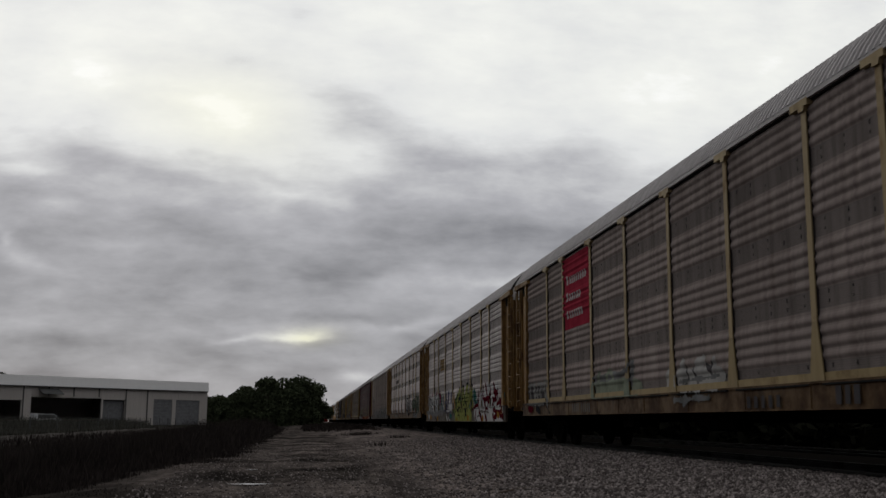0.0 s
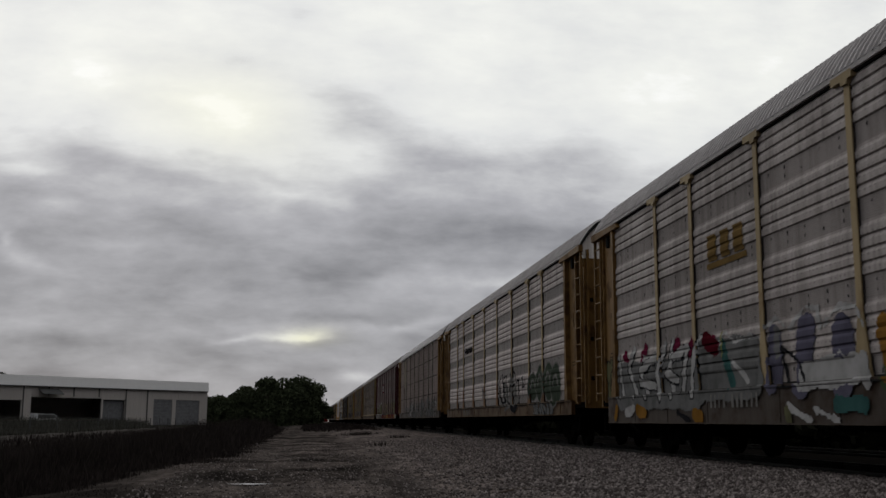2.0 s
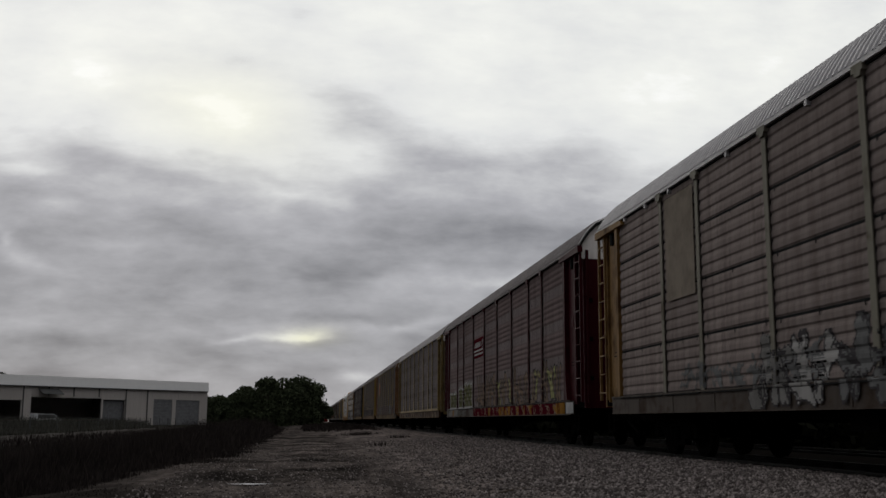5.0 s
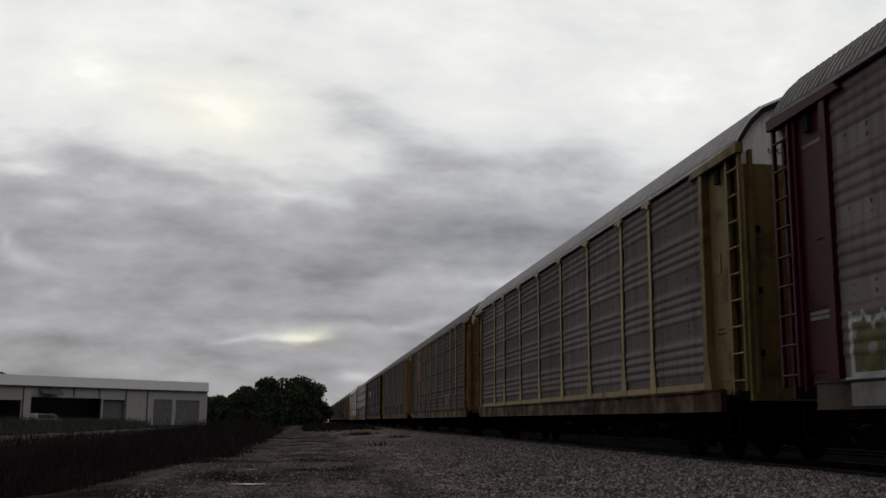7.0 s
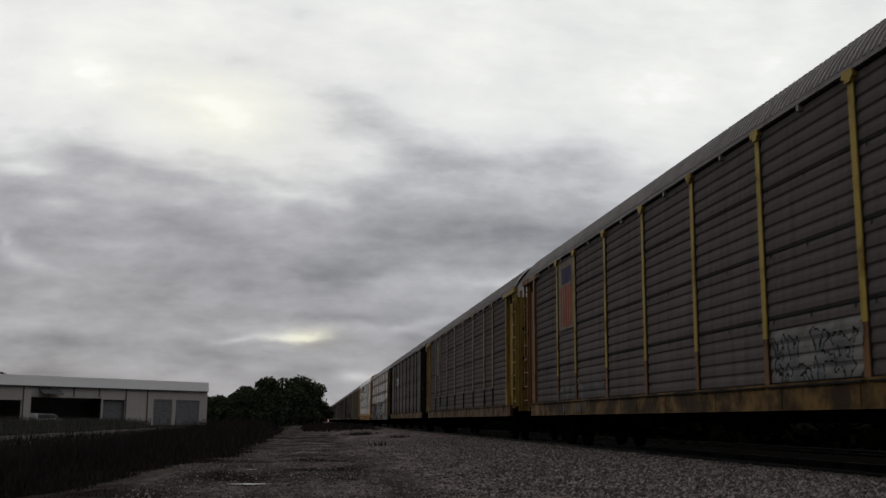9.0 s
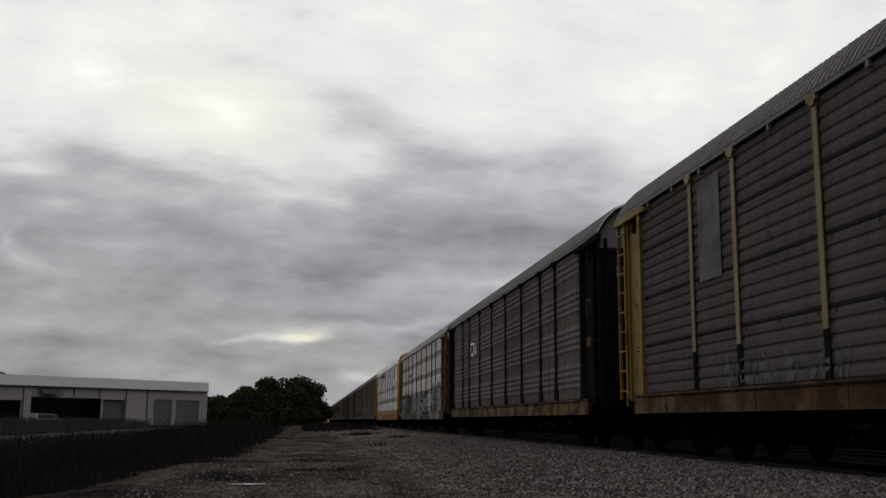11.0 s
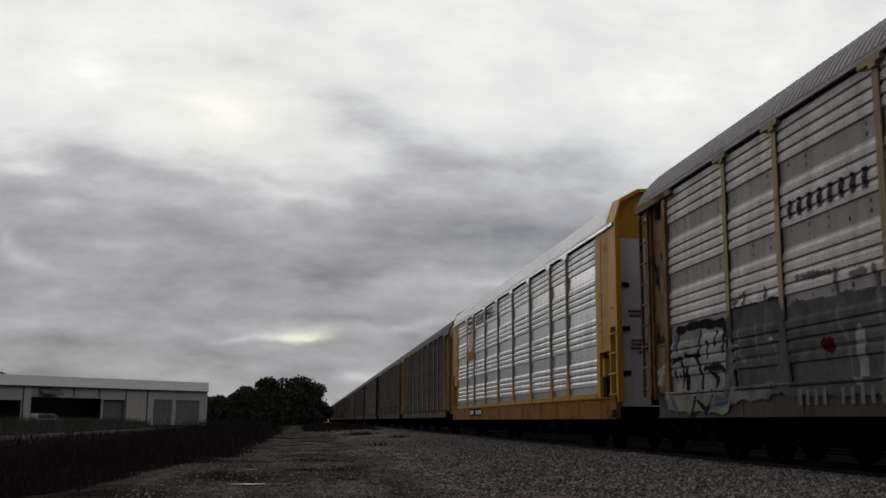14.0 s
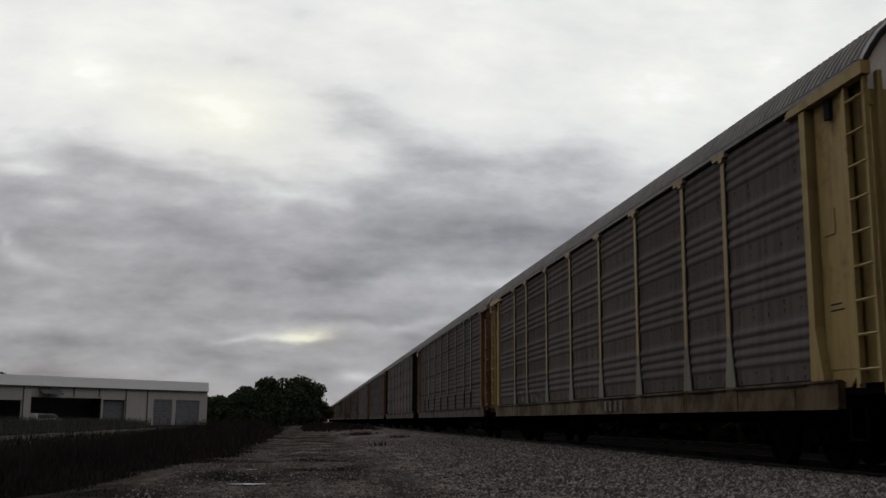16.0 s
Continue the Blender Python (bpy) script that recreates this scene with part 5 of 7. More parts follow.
def warehouse():
    """a long metal shed: u runs along the front from its end, w into the building"""
    shed = tagged(new("warehouse"), "long cream metal warehouse with white fascia and dark open bays", "warehouse")
    along, into = Vector((-0.6863, -0.7273, 0)), Vector((-0.7273, 0.6863, 0))
    shed.matrix_basis = Matrix(((along.x, into.x, 0, -19.69), (along.y, into.y, 0, 191.02), (0, 0, 1, -0.55), (0, 0, 0, 1)))
    EAVE, FOOT, LONG, DEEP = 6.2, 0.0, 84.0, 34.0
    holes = [(6.5, 10.5, 4.6), (0.4, 5.7, 4.55), (16.4, 20.7, 4.35), (21.0, 33.7, 4.5), (35.3, 46.0, 4.0), (49.0, 60.0, 4.2), (63.0, 74.0, 4.2)]
    holes.sort()
    u = -1.4

    def wall(u0, u1, z0, z1):
        b = Builder()
        b.box(u0, u1, 0.0, 0.25, z0, z1)
        q = u0 + 0.3
        while q < u1 - 0.1:                       # standing seams
            b.box(q, q + 0.04, -0.012, 0.0, z0, z1)
            q += 0.9
        part("wall", b.mesh("wall", WALLMETAL), shed)
    for a, z, top in holes:
        if a > u + 0.05:
            wall(u, a, FOOT, EAVE)
        wall(a, z, top, EAVE)
        u = z
    wall(u, LONG, FOOT, EAVE)
    b = Builder()
    b.box(-1.4, -1.15, 0.25, DEEP, FOOT, EAVE)
    part("wall", b.mesh("wall", WALLMETAL), shed)
    b = Builder()
    b.box(LONG - 0.25, LONG, 0.25, DEEP, FOOT, EAVE)
    part("wall", b.mesh("wall", WALLMETAL), shed)
    b = Builder()
    b.box(-1.15, LONG - 0.25, DEEP - 0.25, DEEP, FOOT, EAVE)
    part("wall", b.mesh("wall", WALLMETAL), shed)
    b = Builder()
    b.prism([(-0.35, EAVE - 0.05), (-0.15, 7.8), (0.5, 7.8), (0.3, EAVE + 0.02)], -1.38, LONG, 0, "x")
    part("fascia", b.mesh("fascia", ROOFMETAL), shed, label="white sheet-metal fascia")
    b = Builder()
    b.prism([(0.3, EAVE + 0.03), (DEEP / 2, 7.5), (DEEP + 0.3, EAVE + 0.03), (DEEP + 0.3, EAVE + 0.18), (DEEP / 2, 7.68), (0.3, EAVE + 0.2)], -1.38, LONG, 0, "x")
    part("roof", b.mesh("roof", ROOFMETAL), shed)
    b = Builder()
    b.box(-1.0, LONG, -0.42, -0.30, EAVE - 0.12, EAVE + 0.02)
    part("gutter", b.mesh("gutter", DARKTRIM), shed)
    for a, z, top in holes[:2]:
        b = Builder()
        outline = [(0.16, FOOT)] + [(0.10 + 0.03 * (k % 2), FOOT + k * top / 36) for k in range(37)] + [(0.16, top)]
        b.prism(outline, a, z, 0, "x")
        part("roller_door", b.mesh("roller_door", SHUTTER), shed, label="closed grey roller door")
    b = Builder()
    b.prism([(16.4, 0.56)] + [(16.4 + 0.12 * k, 0.5 + 0.03 * (k % 2)) for k in range(36)] + [(20.6, 0.56)], FOOT, 4.3, 0, "z")
    part("sliding_door", b.mesh("sliding_door", SHUTTER), shed, label="dull grey sliding door")
    for q in (11.8, 16.2, 21.5, 26.2, 30.7, 35.0, 48.0, 62.0):
        b = Builder()
        b.box(q, q + 0.16, -0.12, -0.031, 4.7 if 21 < q < 34 else 0, EAVE - 0.1)
        part("downpipe", b.mesh("downpipe", DARKTRIM), shed)
    b = Builder()
    b.prism([(-1.6, 4.95), (0.0, 5.75), (0.0, 5.83), (-1.6, 5.03)], 29.0, 32.6, 0, "x")
    part("canopy", b.mesh("canopy", DARKTRIM), shed, label="sloping canopy over a bay")
    b = Builder()
    b.box(-1.1, LONG, 0.25, DEEP, 0.02, 0.12)
    part("floor_slab", b.mesh("floor_slab", CONCRETE), shed)
    return shed


def van(x, y, turn):
    v = tagged(new("van"), "small white and dark van parked before the warehouse", "van")
    v.matrix_basis = pose(x, y, -0.42, 0, 0, turn)
    b = Builder()
    b.prism([(-2.2, 0.35), (2.2, 0.35), (2.2, 0.95), (1.55, 1.1), (0.9, 1.75), (-2.1, 1.85), (-2.2, 1.0)], -0.85, 0.85)
    me = b.mesh("body", plain_paint("white_van_paint", (0.36, 0.36, 0.37), 0.4))
    part("body", me, v)
    b = Builder()
    b.prism([(1.40, 1.12), (0.88, 1.66), (-1.9, 1.72), (-1.9, 1.12)], -0.865, 0.865)
    part("window", b.mesh("window", DARKTRIM), v)
    for wx in (-1.4, 1.4):
        for wy in (-0.8, 0.8):
            b = Builder()
            b.rod((wx, wy - 0.1, 0.32), (wx, wy + 0.1, 0.32), 0.32, 14)
            part("wheel", b.mesh("wheel", HOLE), v)
    return v


def pickup(x, y):
    v = tagged(new("pickup_truck"), "small red pickup truck with headlights on, far down the track", "pickup truck")
    v.matrix_basis = pose(x, y, -0.36, 0, 0, -90)
    red = plain_paint("red_truck_paint", (0.07, 0.008, 0.008), 0.4)
    b = Builder()
    b.prism([(-2.5, 0.5), (2.4, 0.5), (2.4, 1.05), (1.2, 1.15), (0.7, 1.85), (-0.7, 1.9), (-0.9, 1.15), (-2.5, 1.1)], -0.95, 0.95)
    part("body", b.mesh("body", red), v)
    lamp = bpy.data.materials.new("headlight_glow")
    lamp.use_nodes = True
    lamp.node_tree.nodes["Principled BSDF"].inputs["Emission Color"].default_value = (1, 0.97, 0.9, 1)
    lamp.node_tree.nodes["Principled BSDF"].inputs["Emission Strength"].default_value = 0.9
    for q in (-0.7, 0.7):
        b = Builder()
        b.rod((2.38, q, 0.85), (2.44, q, 0.85), 0.16, 10)
        part("headlight", b.mesh("headlight", lamp), v)
    for wx in (-1.6, 1.6):
        for wy in (-0.85, 0.85):
            b = Builder()
            b.rod((wx, wy - 0.12, 0.38), (wx, wy + 0.12, 0.38), 0.38, 14)
            part("wheel", b.mesh("wheel", HOLE), v)
    return v


def yard_fence():
    fence = tagged(new("yard_fence"), "weathered wire fence on thin posts along the yard", "fence")
    b = Builder()
    b.rod((0, 0, -0.3), (0, 0, 1.12), 0.04, 6)
    me = b.mesh("post", DARKTRIM)
    ys = np.arange(50, 150, 7.5)
    for y in ys:
        part("post", me, fence, pose(-18.6, float(y), lie(-18.6)))
    for z in (0.35, 0.7, 1.05):
        b = Builder()
        b.rod((-18.6, 48, z + lie(-18.6)), (-18.6, 149, z + lie(-18.6)), 0.004, 4)
        part("wire", b.mesh("wire", DARKTRIM), fence)
    return fence


ground()
rail_track("track_main", TRACK, "main railway track on crushed stone ballast", 180)
rail_track("track_far", TRACK + 4.4, "second railway track beyond the train", 0)
stones()
verge()
twig()
puddle(-0.95, 17.4, 0.36, 0.13)
puddle(-1.2, 22.4, 0.12, 0.15)
warehouse()
van(-39.2, 161.5, 47)
pickup(4.6, 330)
yard_fence()
for slope, rise, dist, rad, seed in ((-0.096, 0.0195, 215, 3.2, 1), (-0.085, 0.0205, 225, 3.4, 2), (-0.062, 0.0300, 215, 4.0, 3), (-0.072, 0.0245, 235, 3.4, 12), (-0.041, 0.0385, 212, 5.0, 4), (-0.026, 0.0375, 222, 5.0, 8),
                                     (-0.012, 0.0400, 210, 5.0, 5), (0.003, 0.0330, 216, 3.6, 6), (-0.052, 0.026, 226, 4.0, 9), (-0.03, 0.026, 230, 4.5, 10), (-0.286, 0.0450, 240, 3.0, 7)):
    tree(slope * dist, dist, rise * dist + 1.26, rad, seed, "broad dark green tree with a ragged crown")
far_woods()
shrub_belt()


# ---- the train ----
LOOKS = [
    (dict(style="soft", sheet="dark", frame="yellow", foot="tan", ends="ochre", sill="rust", roof="grey", strip=True), "grey autorack with faded yellow posts and a red sign sheet"),
    (dict(style="grouped", sheet="mid", frame="yellow", ends="ochre", sill="grey", roof="grey", sill_foot=0.64), "grey autorack with its lower side covered in bright graffiti"),
    (dict(style="grouped", sheet="light", frame="yellow", ends="ochre", foot="brown", sill="brown", roof="grey"), "light grey autorack with brown-yellow sill and round black graffiti"),
    (dict(style="seamed", sheet="dark", frame="grey", ends="ochre", sill="grey", roof="light", flare=False), "grey seamed autorack with grey graffiti along its foot"),
    (dict(style="faint", sheet="maroon", frame="red", sill="grey", roof="dark", flare=False), "dark autorack with maroon posts and ends and a maroon sign"),
    (dict(style="soft", sheet="soot", frame="tan", ends="mustard", sill="rust", roof="grey", strip=True), "dark grey autorack with tan posts and a rusty sill"),
    (dict(style="seamed", sheet="brown", frame="sharp", ends="brown", foot="brown", sill="patchy", roof="dark", flare=False), "sooty brown seamed autorack with lemon posts and rusty ends"),
    (dict(style="seamed", sheet="brown", frame="tan", ends="gilt", foot="black", sill="yellow", roof="dark", flare=False), "sooty seamed autorack with tan ends"),
    (dict(style="soft", sheet="soot", frame="black", sill="patchy", roof="dark", door_top=ROOF["dark"]), "dark grey autorack with black posts and patchy yellow sill"),
    (dict(style="grouped", sheet="pale", frame="yellow", ends="ochre", foot="grey", sill="grey", roof="grey", sill_foot=0.75), "light grey autorack with wide white and black graffiti"),
    (dict(style="grouped", sheet="white", frame="dulled", ends="bright", foot="bright", sill="bright", roof="new", newish=True, strip=True, sill_foot=0.73, hood=FRAME["bright"], door_top=FRAME["bright"], door=ROOF["light"]), "clean silver-white autorack with golden yellow frame and sill"),
    (dict(style="soft", sheet="brown", frame="tan", ends="cream", foot="grey", sill="tan", roof="dark"), "sooty brown autorack with tan posts and ends"),
    (dict(style="seamed", sheet="brown", frame="grey", ends="brown", foot="black", sill="grey", roof="dark", flare=False), "sooty brown seamed autorack with brown ends"),
    (dict(style="soft", sheet="soot", frame="grey", ends="black", sill="grey", roof="dark"), "dark grey autorack with grey posts and black ends"),
    (dict(style="soft", sheet="brown", frame="grey", ends="brown", sill="grey", roof="dark"), "sooty brown autorack with grey posts"),
    (dict(style="seamed", sheet="soot", frame="grey", ends="brown", sill="grey", roof="dark", flare=False), "dark grey seamed autorack with brown ends"),
]
CARS = 26
Y_START, SPEED, GAIN = 34.274 - LEN / 2, 18.877, 0.0633
SLACK = [0.36, -0.08, -0.16, -0.32, 0.0, -0.18, -0.07, -0.04, 0.17, 0.20, 0.60, 0.78, 0.10, 0.10, 0.0]
cars = []
for n_ in range(CARS):
    k_ = n_ if n_ < 16 else 11 + (n_ * 3) % 5
    cars.append((autorack(*LOOKS[k_]), LOOKS[k_][0]))


def decorate():
    def P(n, name, s0, s1, z0, z1, rule, inks, label="", **kw):
        if name == "graffiti" and z1 > 1.3:
            s0, s1, z1 = s0 - 0.2, s1 + 0.2, z1 + 0.4
        ob = paint(name, cars[n][0], cars[n][1], s0, s1, z0, z1, rule, inks, label=label, **kw)
        return tagged(ob, kind="stuff") if ob and name in ("graffiti", "car_marking", "sign_writing", "emblem_writing", "emblem") else ob

    def plate(n, s0, s1, count, gaps, ink="pale"):
        P(n, "car_marking", s0, s1, 0.90, 1.12, letters_as_bars(s0, s1, 0.90, 1.12, count, gaps, 0.30), [ink], lift=0.008)

    # first car: red sign with three lines of white writing
    P(0, "sign", 7.26, 9.97, 3.10, 5.03, block(), ["red"], "faded red painted sign", cell=0.06)
    for z, s1, count in ((4.30, 9.55, 8), (3.84, 9.05, 5), (3.38, 9.2, 6)):
        P(0, "sign_writing", 7.48, 7.78, z, z + 0.24, letters_as_bars(7.5, 7.74, z, z + 0.23, 1, lean=0.15), ["white"], lift=0.009, cell=0.022)
        P(0, "sign_writing", 7.8, s1, z, z + 0.19, letters_as_bars(7.8, s1, z, z + 0.18, count, (), 0.20, lean=0.15), ["white"], lift=0.009, cell=0.022)
    P(0, "graffiti", 10.0, 14.1, 1.2, 2.0, drawn([
        ([(10.2, 1.40), (12.0, 1.42), (13.6, 1.34)], 0.22, 0), ([(10.2, 1.66), (12.3, 1.70)], 0.09, 1), ([(10.5, 1.62), (10.6, 1.78)], 0.10, 0),
        ([(11.2, 1.68), (11.5, 1.84), (11.7, 1.66)], 0.07, 0), ([(12.2, 1.72), (12.9, 1.76), (13.0, 1.92)], 0.06, 1), ([(13.1, 1.52), (13.2, 1.86)], 0.11, 1), ([(10.2, 1.30), (13.7, 1.27)], 0.07, 0),
    ], 3), ["greenpale", "dim"], "washed-out pale graffiti", cell=0.026)
    P(0, "graffiti", 15.1, 18.3, 0.9, 1.9, drawn([
        ([(16.05, 1.42), (17.95, 1.40)], 0.22, 0), ([(16.1, 1.5), (16.25, 1.72)], 0.10, 0), ([(16.85, 1.5), (17.0, 1.72), (17.25, 1.74)], 0.11, 0), ([(17.7, 1.5), (17.75, 1.70)], 0.09, 0),
        ([(16.4, 1.70), (16.5, 1.48), (16.3, 1.30)], 0.03, 1), ([(16.75, 1.62), (16.9, 1.36), (16.85, 1.22)], 0.03, 1), ([(17.4, 1.64), (17.55, 1.52), (17.62, 1.66)], 0.04, 1), ([(16.0, 1.40), (17.9, 1.44)], 0.035, 2),
        ([(15.35, 1.30), (15.42, 1.58)], 0.10, 0), ([(15.9, 1.06), (17.6, 1.08)], 0.05, 2), ([(16.4, 1.0), (16.5, 1.12)], 0.06, 2),
    ], 8), ["light", "darkgrey", "dim"], "round pale letters with thin dark outlines", cell=0.026)
    P(0, "graffiti", 2.1, 6.3, 0.87, 2.3, drawn([
        ([(2.49, 1.44), (3.86, 1.41), (4.89, 1.41)], 0.3, 1),
        ([(2.43, 1.74), (2.77, 1.79), (3.16, 1.79)], 0.05, 0),
        ([(2.69, 1.82), (2.71, 1.26)], 0.06, 0),
        ([(3.35, 1.77), (3.29, 1.59), (3.32, 1.23)], 0.11, 0),
        ([(3.82, 1.76), (3.72, 1.49), (3.78, 1.18)], 0.08, 0),
        ([(4.23, 1.75), (4.13, 1.49), (4.16, 1.2)], 0.1, 0),
        ([(4.42, 1.72), (4.46, 1.55)], 0.06, 0),
        ([(4.78, 1.83), (4.66, 1.64), (4.79, 1.21)], 0.08, 0),
        ([(3.75, 1.78), (4.55, 1.77)], 0.05, 0),
        ([(3.43, 1.48), (3.99, 1.46)], 0.05, 0),
        ([(5.17, 1.84), (4.98, 1.78), (5.08, 1.65), (5.26, 1.69), (5.25, 1.81)], 0.05, 0),
        ([(5.02, 1.58), (5.17, 1.38), (5.36, 1.13)], 0.1, 0),
        ([(4.94, 1.41), (5.24, 1.08), (5.65, 0.88)], 0.03, 2),
        ([(3.67, 2.02), (3.7, 1.94)], 0.035, 0),
        ([(4.11, 2.03), (4.11, 1.93)], 0.035, 0),
        ([(4.49, 2.02), (4.44, 1.93)], 0.035, 0),
        ([(2.62, 1.21), (4.85, 1.18)], 0.05, 0),
        ([(2.76, 1.04), (3.37, 1.01)], 0.09, 3),
        ([(3.94, 1.05), (4.26, 0.95)], 0.12, 2),
    ], 11), ["pale", "darkgrey", "black", "burgundy"], "pale olive upright strokes over dark paint", cell=0.024)
    plate(0, 8.2, 10.0, 10, (4,), "dim")
    P(0, "car_marking", 19.1, 20.4, 0.88, 1.06, letters_as_bars(19.1, 20.4, 0.88, 1.05, 5, (), 0.27), ["darkgrey"], lift=0.006, cell=0.024)
    P(0, "car_marking", 21.9, 22.6, 0.90, 1.14, letters_as_bars(21.9, 22.6, 0.91, 1.13, 3, (), 0.2), ["darkgrey"], lift=0.006, cell=0.024)
    # second car: bright graffiti from end to end
    P(1, "graffiti", 1.5, 8.2, 0.66, 2.4, drawn([
        ([(4.38, 2.09), (4.02, 1.62)], 0.17, 4),
        ([(3.01, 2.07), (3.26, 1.8)], 0.14, 4),
        ([(6.23, 2.04), (6.24, 1.74)], 0.2, 4),
        ([(7.06, 2.03), (6.89, 1.76)], 0.16, 4),
        ([(8.0, 1.95), (7.97, 1.71)], 0.22, 4),
        ([(8.49, 2.07), (8.5, 1.81)], 0.14, 6),
        ([(2.69, 1.53), (4.74, 1.46), (6.22, 1.44), (7.46, 1.38)], 0.42, 2),
        ([(2.92, 1.25), (5.58, 1.28), (7.26, 1.22)], 0.36, 2),
        ([(2.57, 2.0), (2.78, 1.23)], 0.12000000000000001, 1),
        ([(2.57, 2.03), (2.78, 1.24)], 0.085, 0),
        ([(3.63, 2.14), (3.26, 1.81), (3.72, 1.21)], 0.12000000000000001, 1),
        ([(3.63, 2.17), (3.26, 1.84), (3.72, 1.21)], 0.085, 0),
        ([(4.3, 1.88), (5.0, 1.87)], 0.12000000000000001, 1),
        ([(4.3, 1.91), (5.0, 1.9)], 0.085, 0),
        ([(5.0, 1.92), (4.03, 1.69), (4.46, 1.19)], 0.12000000000000001, 1),
        ([(5.0, 1.95), (4.03, 1.71), (4.46, 1.19)], 0.085, 0),
        ([(5.57, 2.09), (5.19, 1.59), (5.36, 1.16)], 0.12000000000000001, 1),
        ([(5.57, 2.12), (5.19, 1.61), (5.36, 1.16)], 0.085, 0),
        ([(5.99, 2.14), (5.82, 1.56), (5.98, 1.19)], 0.12000000000000001, 1),
        ([(5.99, 2.17), (5.82, 1.57), (5.98, 1.19)], 0.085, 0),
        ([(6.01, 1.85), (6.78, 1.98), (6.47, 1.28)], 0.12000000000000001, 1),
        ([(6.01, 1.87), (6.78, 2.01), (6.47, 1.28)], 0.085, 0),
        ([(7.41, 2.12), (7.04, 1.5), (7.08, 1.15)], 0.12000000000000001, 1),
        ([(7.41, 2.15), (7.04, 1.51), (7.08, 1.15)], 0.085, 0),
        ([(7.45, 2.07), (7.46, 1.18)], 0.12000000000000001, 1),
        ([(7.45, 2.1), (7.46, 1.18)], 0.085, 0),
        ([(5.62, 1.57), (6.2, 1.44)], 0.12000000000000001, 1),
        ([(5.62, 1.58), (6.2, 1.45)], 0.085, 0),
        ([(4.0, 1.44), (5.05, 1.37)], 0.12000000000000001, 1),
        ([(4.0, 1.45), (5.05, 1.37)], 0.085, 0),
        ([(3.94, 0.9), (4.42, 0.83)], 0.12, 5),
        ([(7.21, 0.79), (7.45, 0.73)], 0.14, 5),
        ([(2.46, 0.94), (2.37, 0.74)], 0.1, 5),
        ([(3.16, 0.84), (3.69, 0.93)], 0.1, 0),
        ([(6.33, 0.85), (6.94, 0.68)], 0.06, 1),
    ], 2, 1.0), ['white', 'black', 'dim', 'olive', 'magenta', 'orange', 'yellow'], "white letters with magenta crowns and black outline", cell=0.025)
    P(1, "graffiti", 7.5, 12.9, 0.66, 2.4, drawn([
        ([(7.55, 1.74), (9.57, 1.66)], 0.36, 3),
        ([(7.5, 1.32), (9.71, 1.31)], 0.3, 3),
        ([(10.39, 1.87), (10.33, 1.27)], 0.22, 2),
        ([(11.39, 1.93), (11.23, 1.24)], 0.26, 2),
        ([(12.35, 1.79), (12.42, 1.22)], 0.28, 2),
        ([(8.41, 1.96), (8.76, 1.31)], 0.12, 4),
        ([(11.24, 1.29), (12.71, 1.33)], 0.2, 0),
        ([(10.48, 1.97), (10.45, 1.67)], 0.09, 3),
        ([(10.13, 2.1), (10.41, 2.2), (10.73, 2.06)], 0.035, 0),
        ([(10.89, 1.99), (11.32, 2.26), (11.71, 2.2), (11.79, 1.94)], 0.035, 0),
        ([(11.91, 1.98), (12.3, 2.18), (12.78, 2.12), (12.96, 1.86)], 0.035, 0),
        ([(8.3, 1.98), (8.52, 2.15), (8.91, 1.95), (9.58, 2.02)], 0.03, 0),
        ([(10.74, 1.22), (10.62, 1.75), (11.1, 1.52), (11.23, 1.21)], 0.03, 1),
        ([(11.83, 1.15), (11.56, 1.45), (12.31, 1.57), (12.69, 1.18)], 0.03, 0),
        ([(12.92, 1.48), (13.02, 1.14)], 0.09, 0),
        ([(7.68, 2.09), (8.09, 1.91)], 0.16, 5),
        ([(8.78, 1.66), (9.34, 1.31)], 0.05, 0),
        ([(10.88, 0.9), (11.49, 0.68)], 0.05, 0),
        ([(11.66, 0.84), (12.23, 0.69)], 0.05, 0),
        ([(12.25, 0.91), (12.93, 0.88)], 0.1, 6),
        ([(10.79, 0.8), (10.86, 0.68)], 0.08, 7),
    ], 3, 1.0), ['white', 'black', 'violet', 'dim', 'teal', 'burgundy', 'teal', 'olive'], "lilac and grey graffiti arches with white rims", cell=0.025)
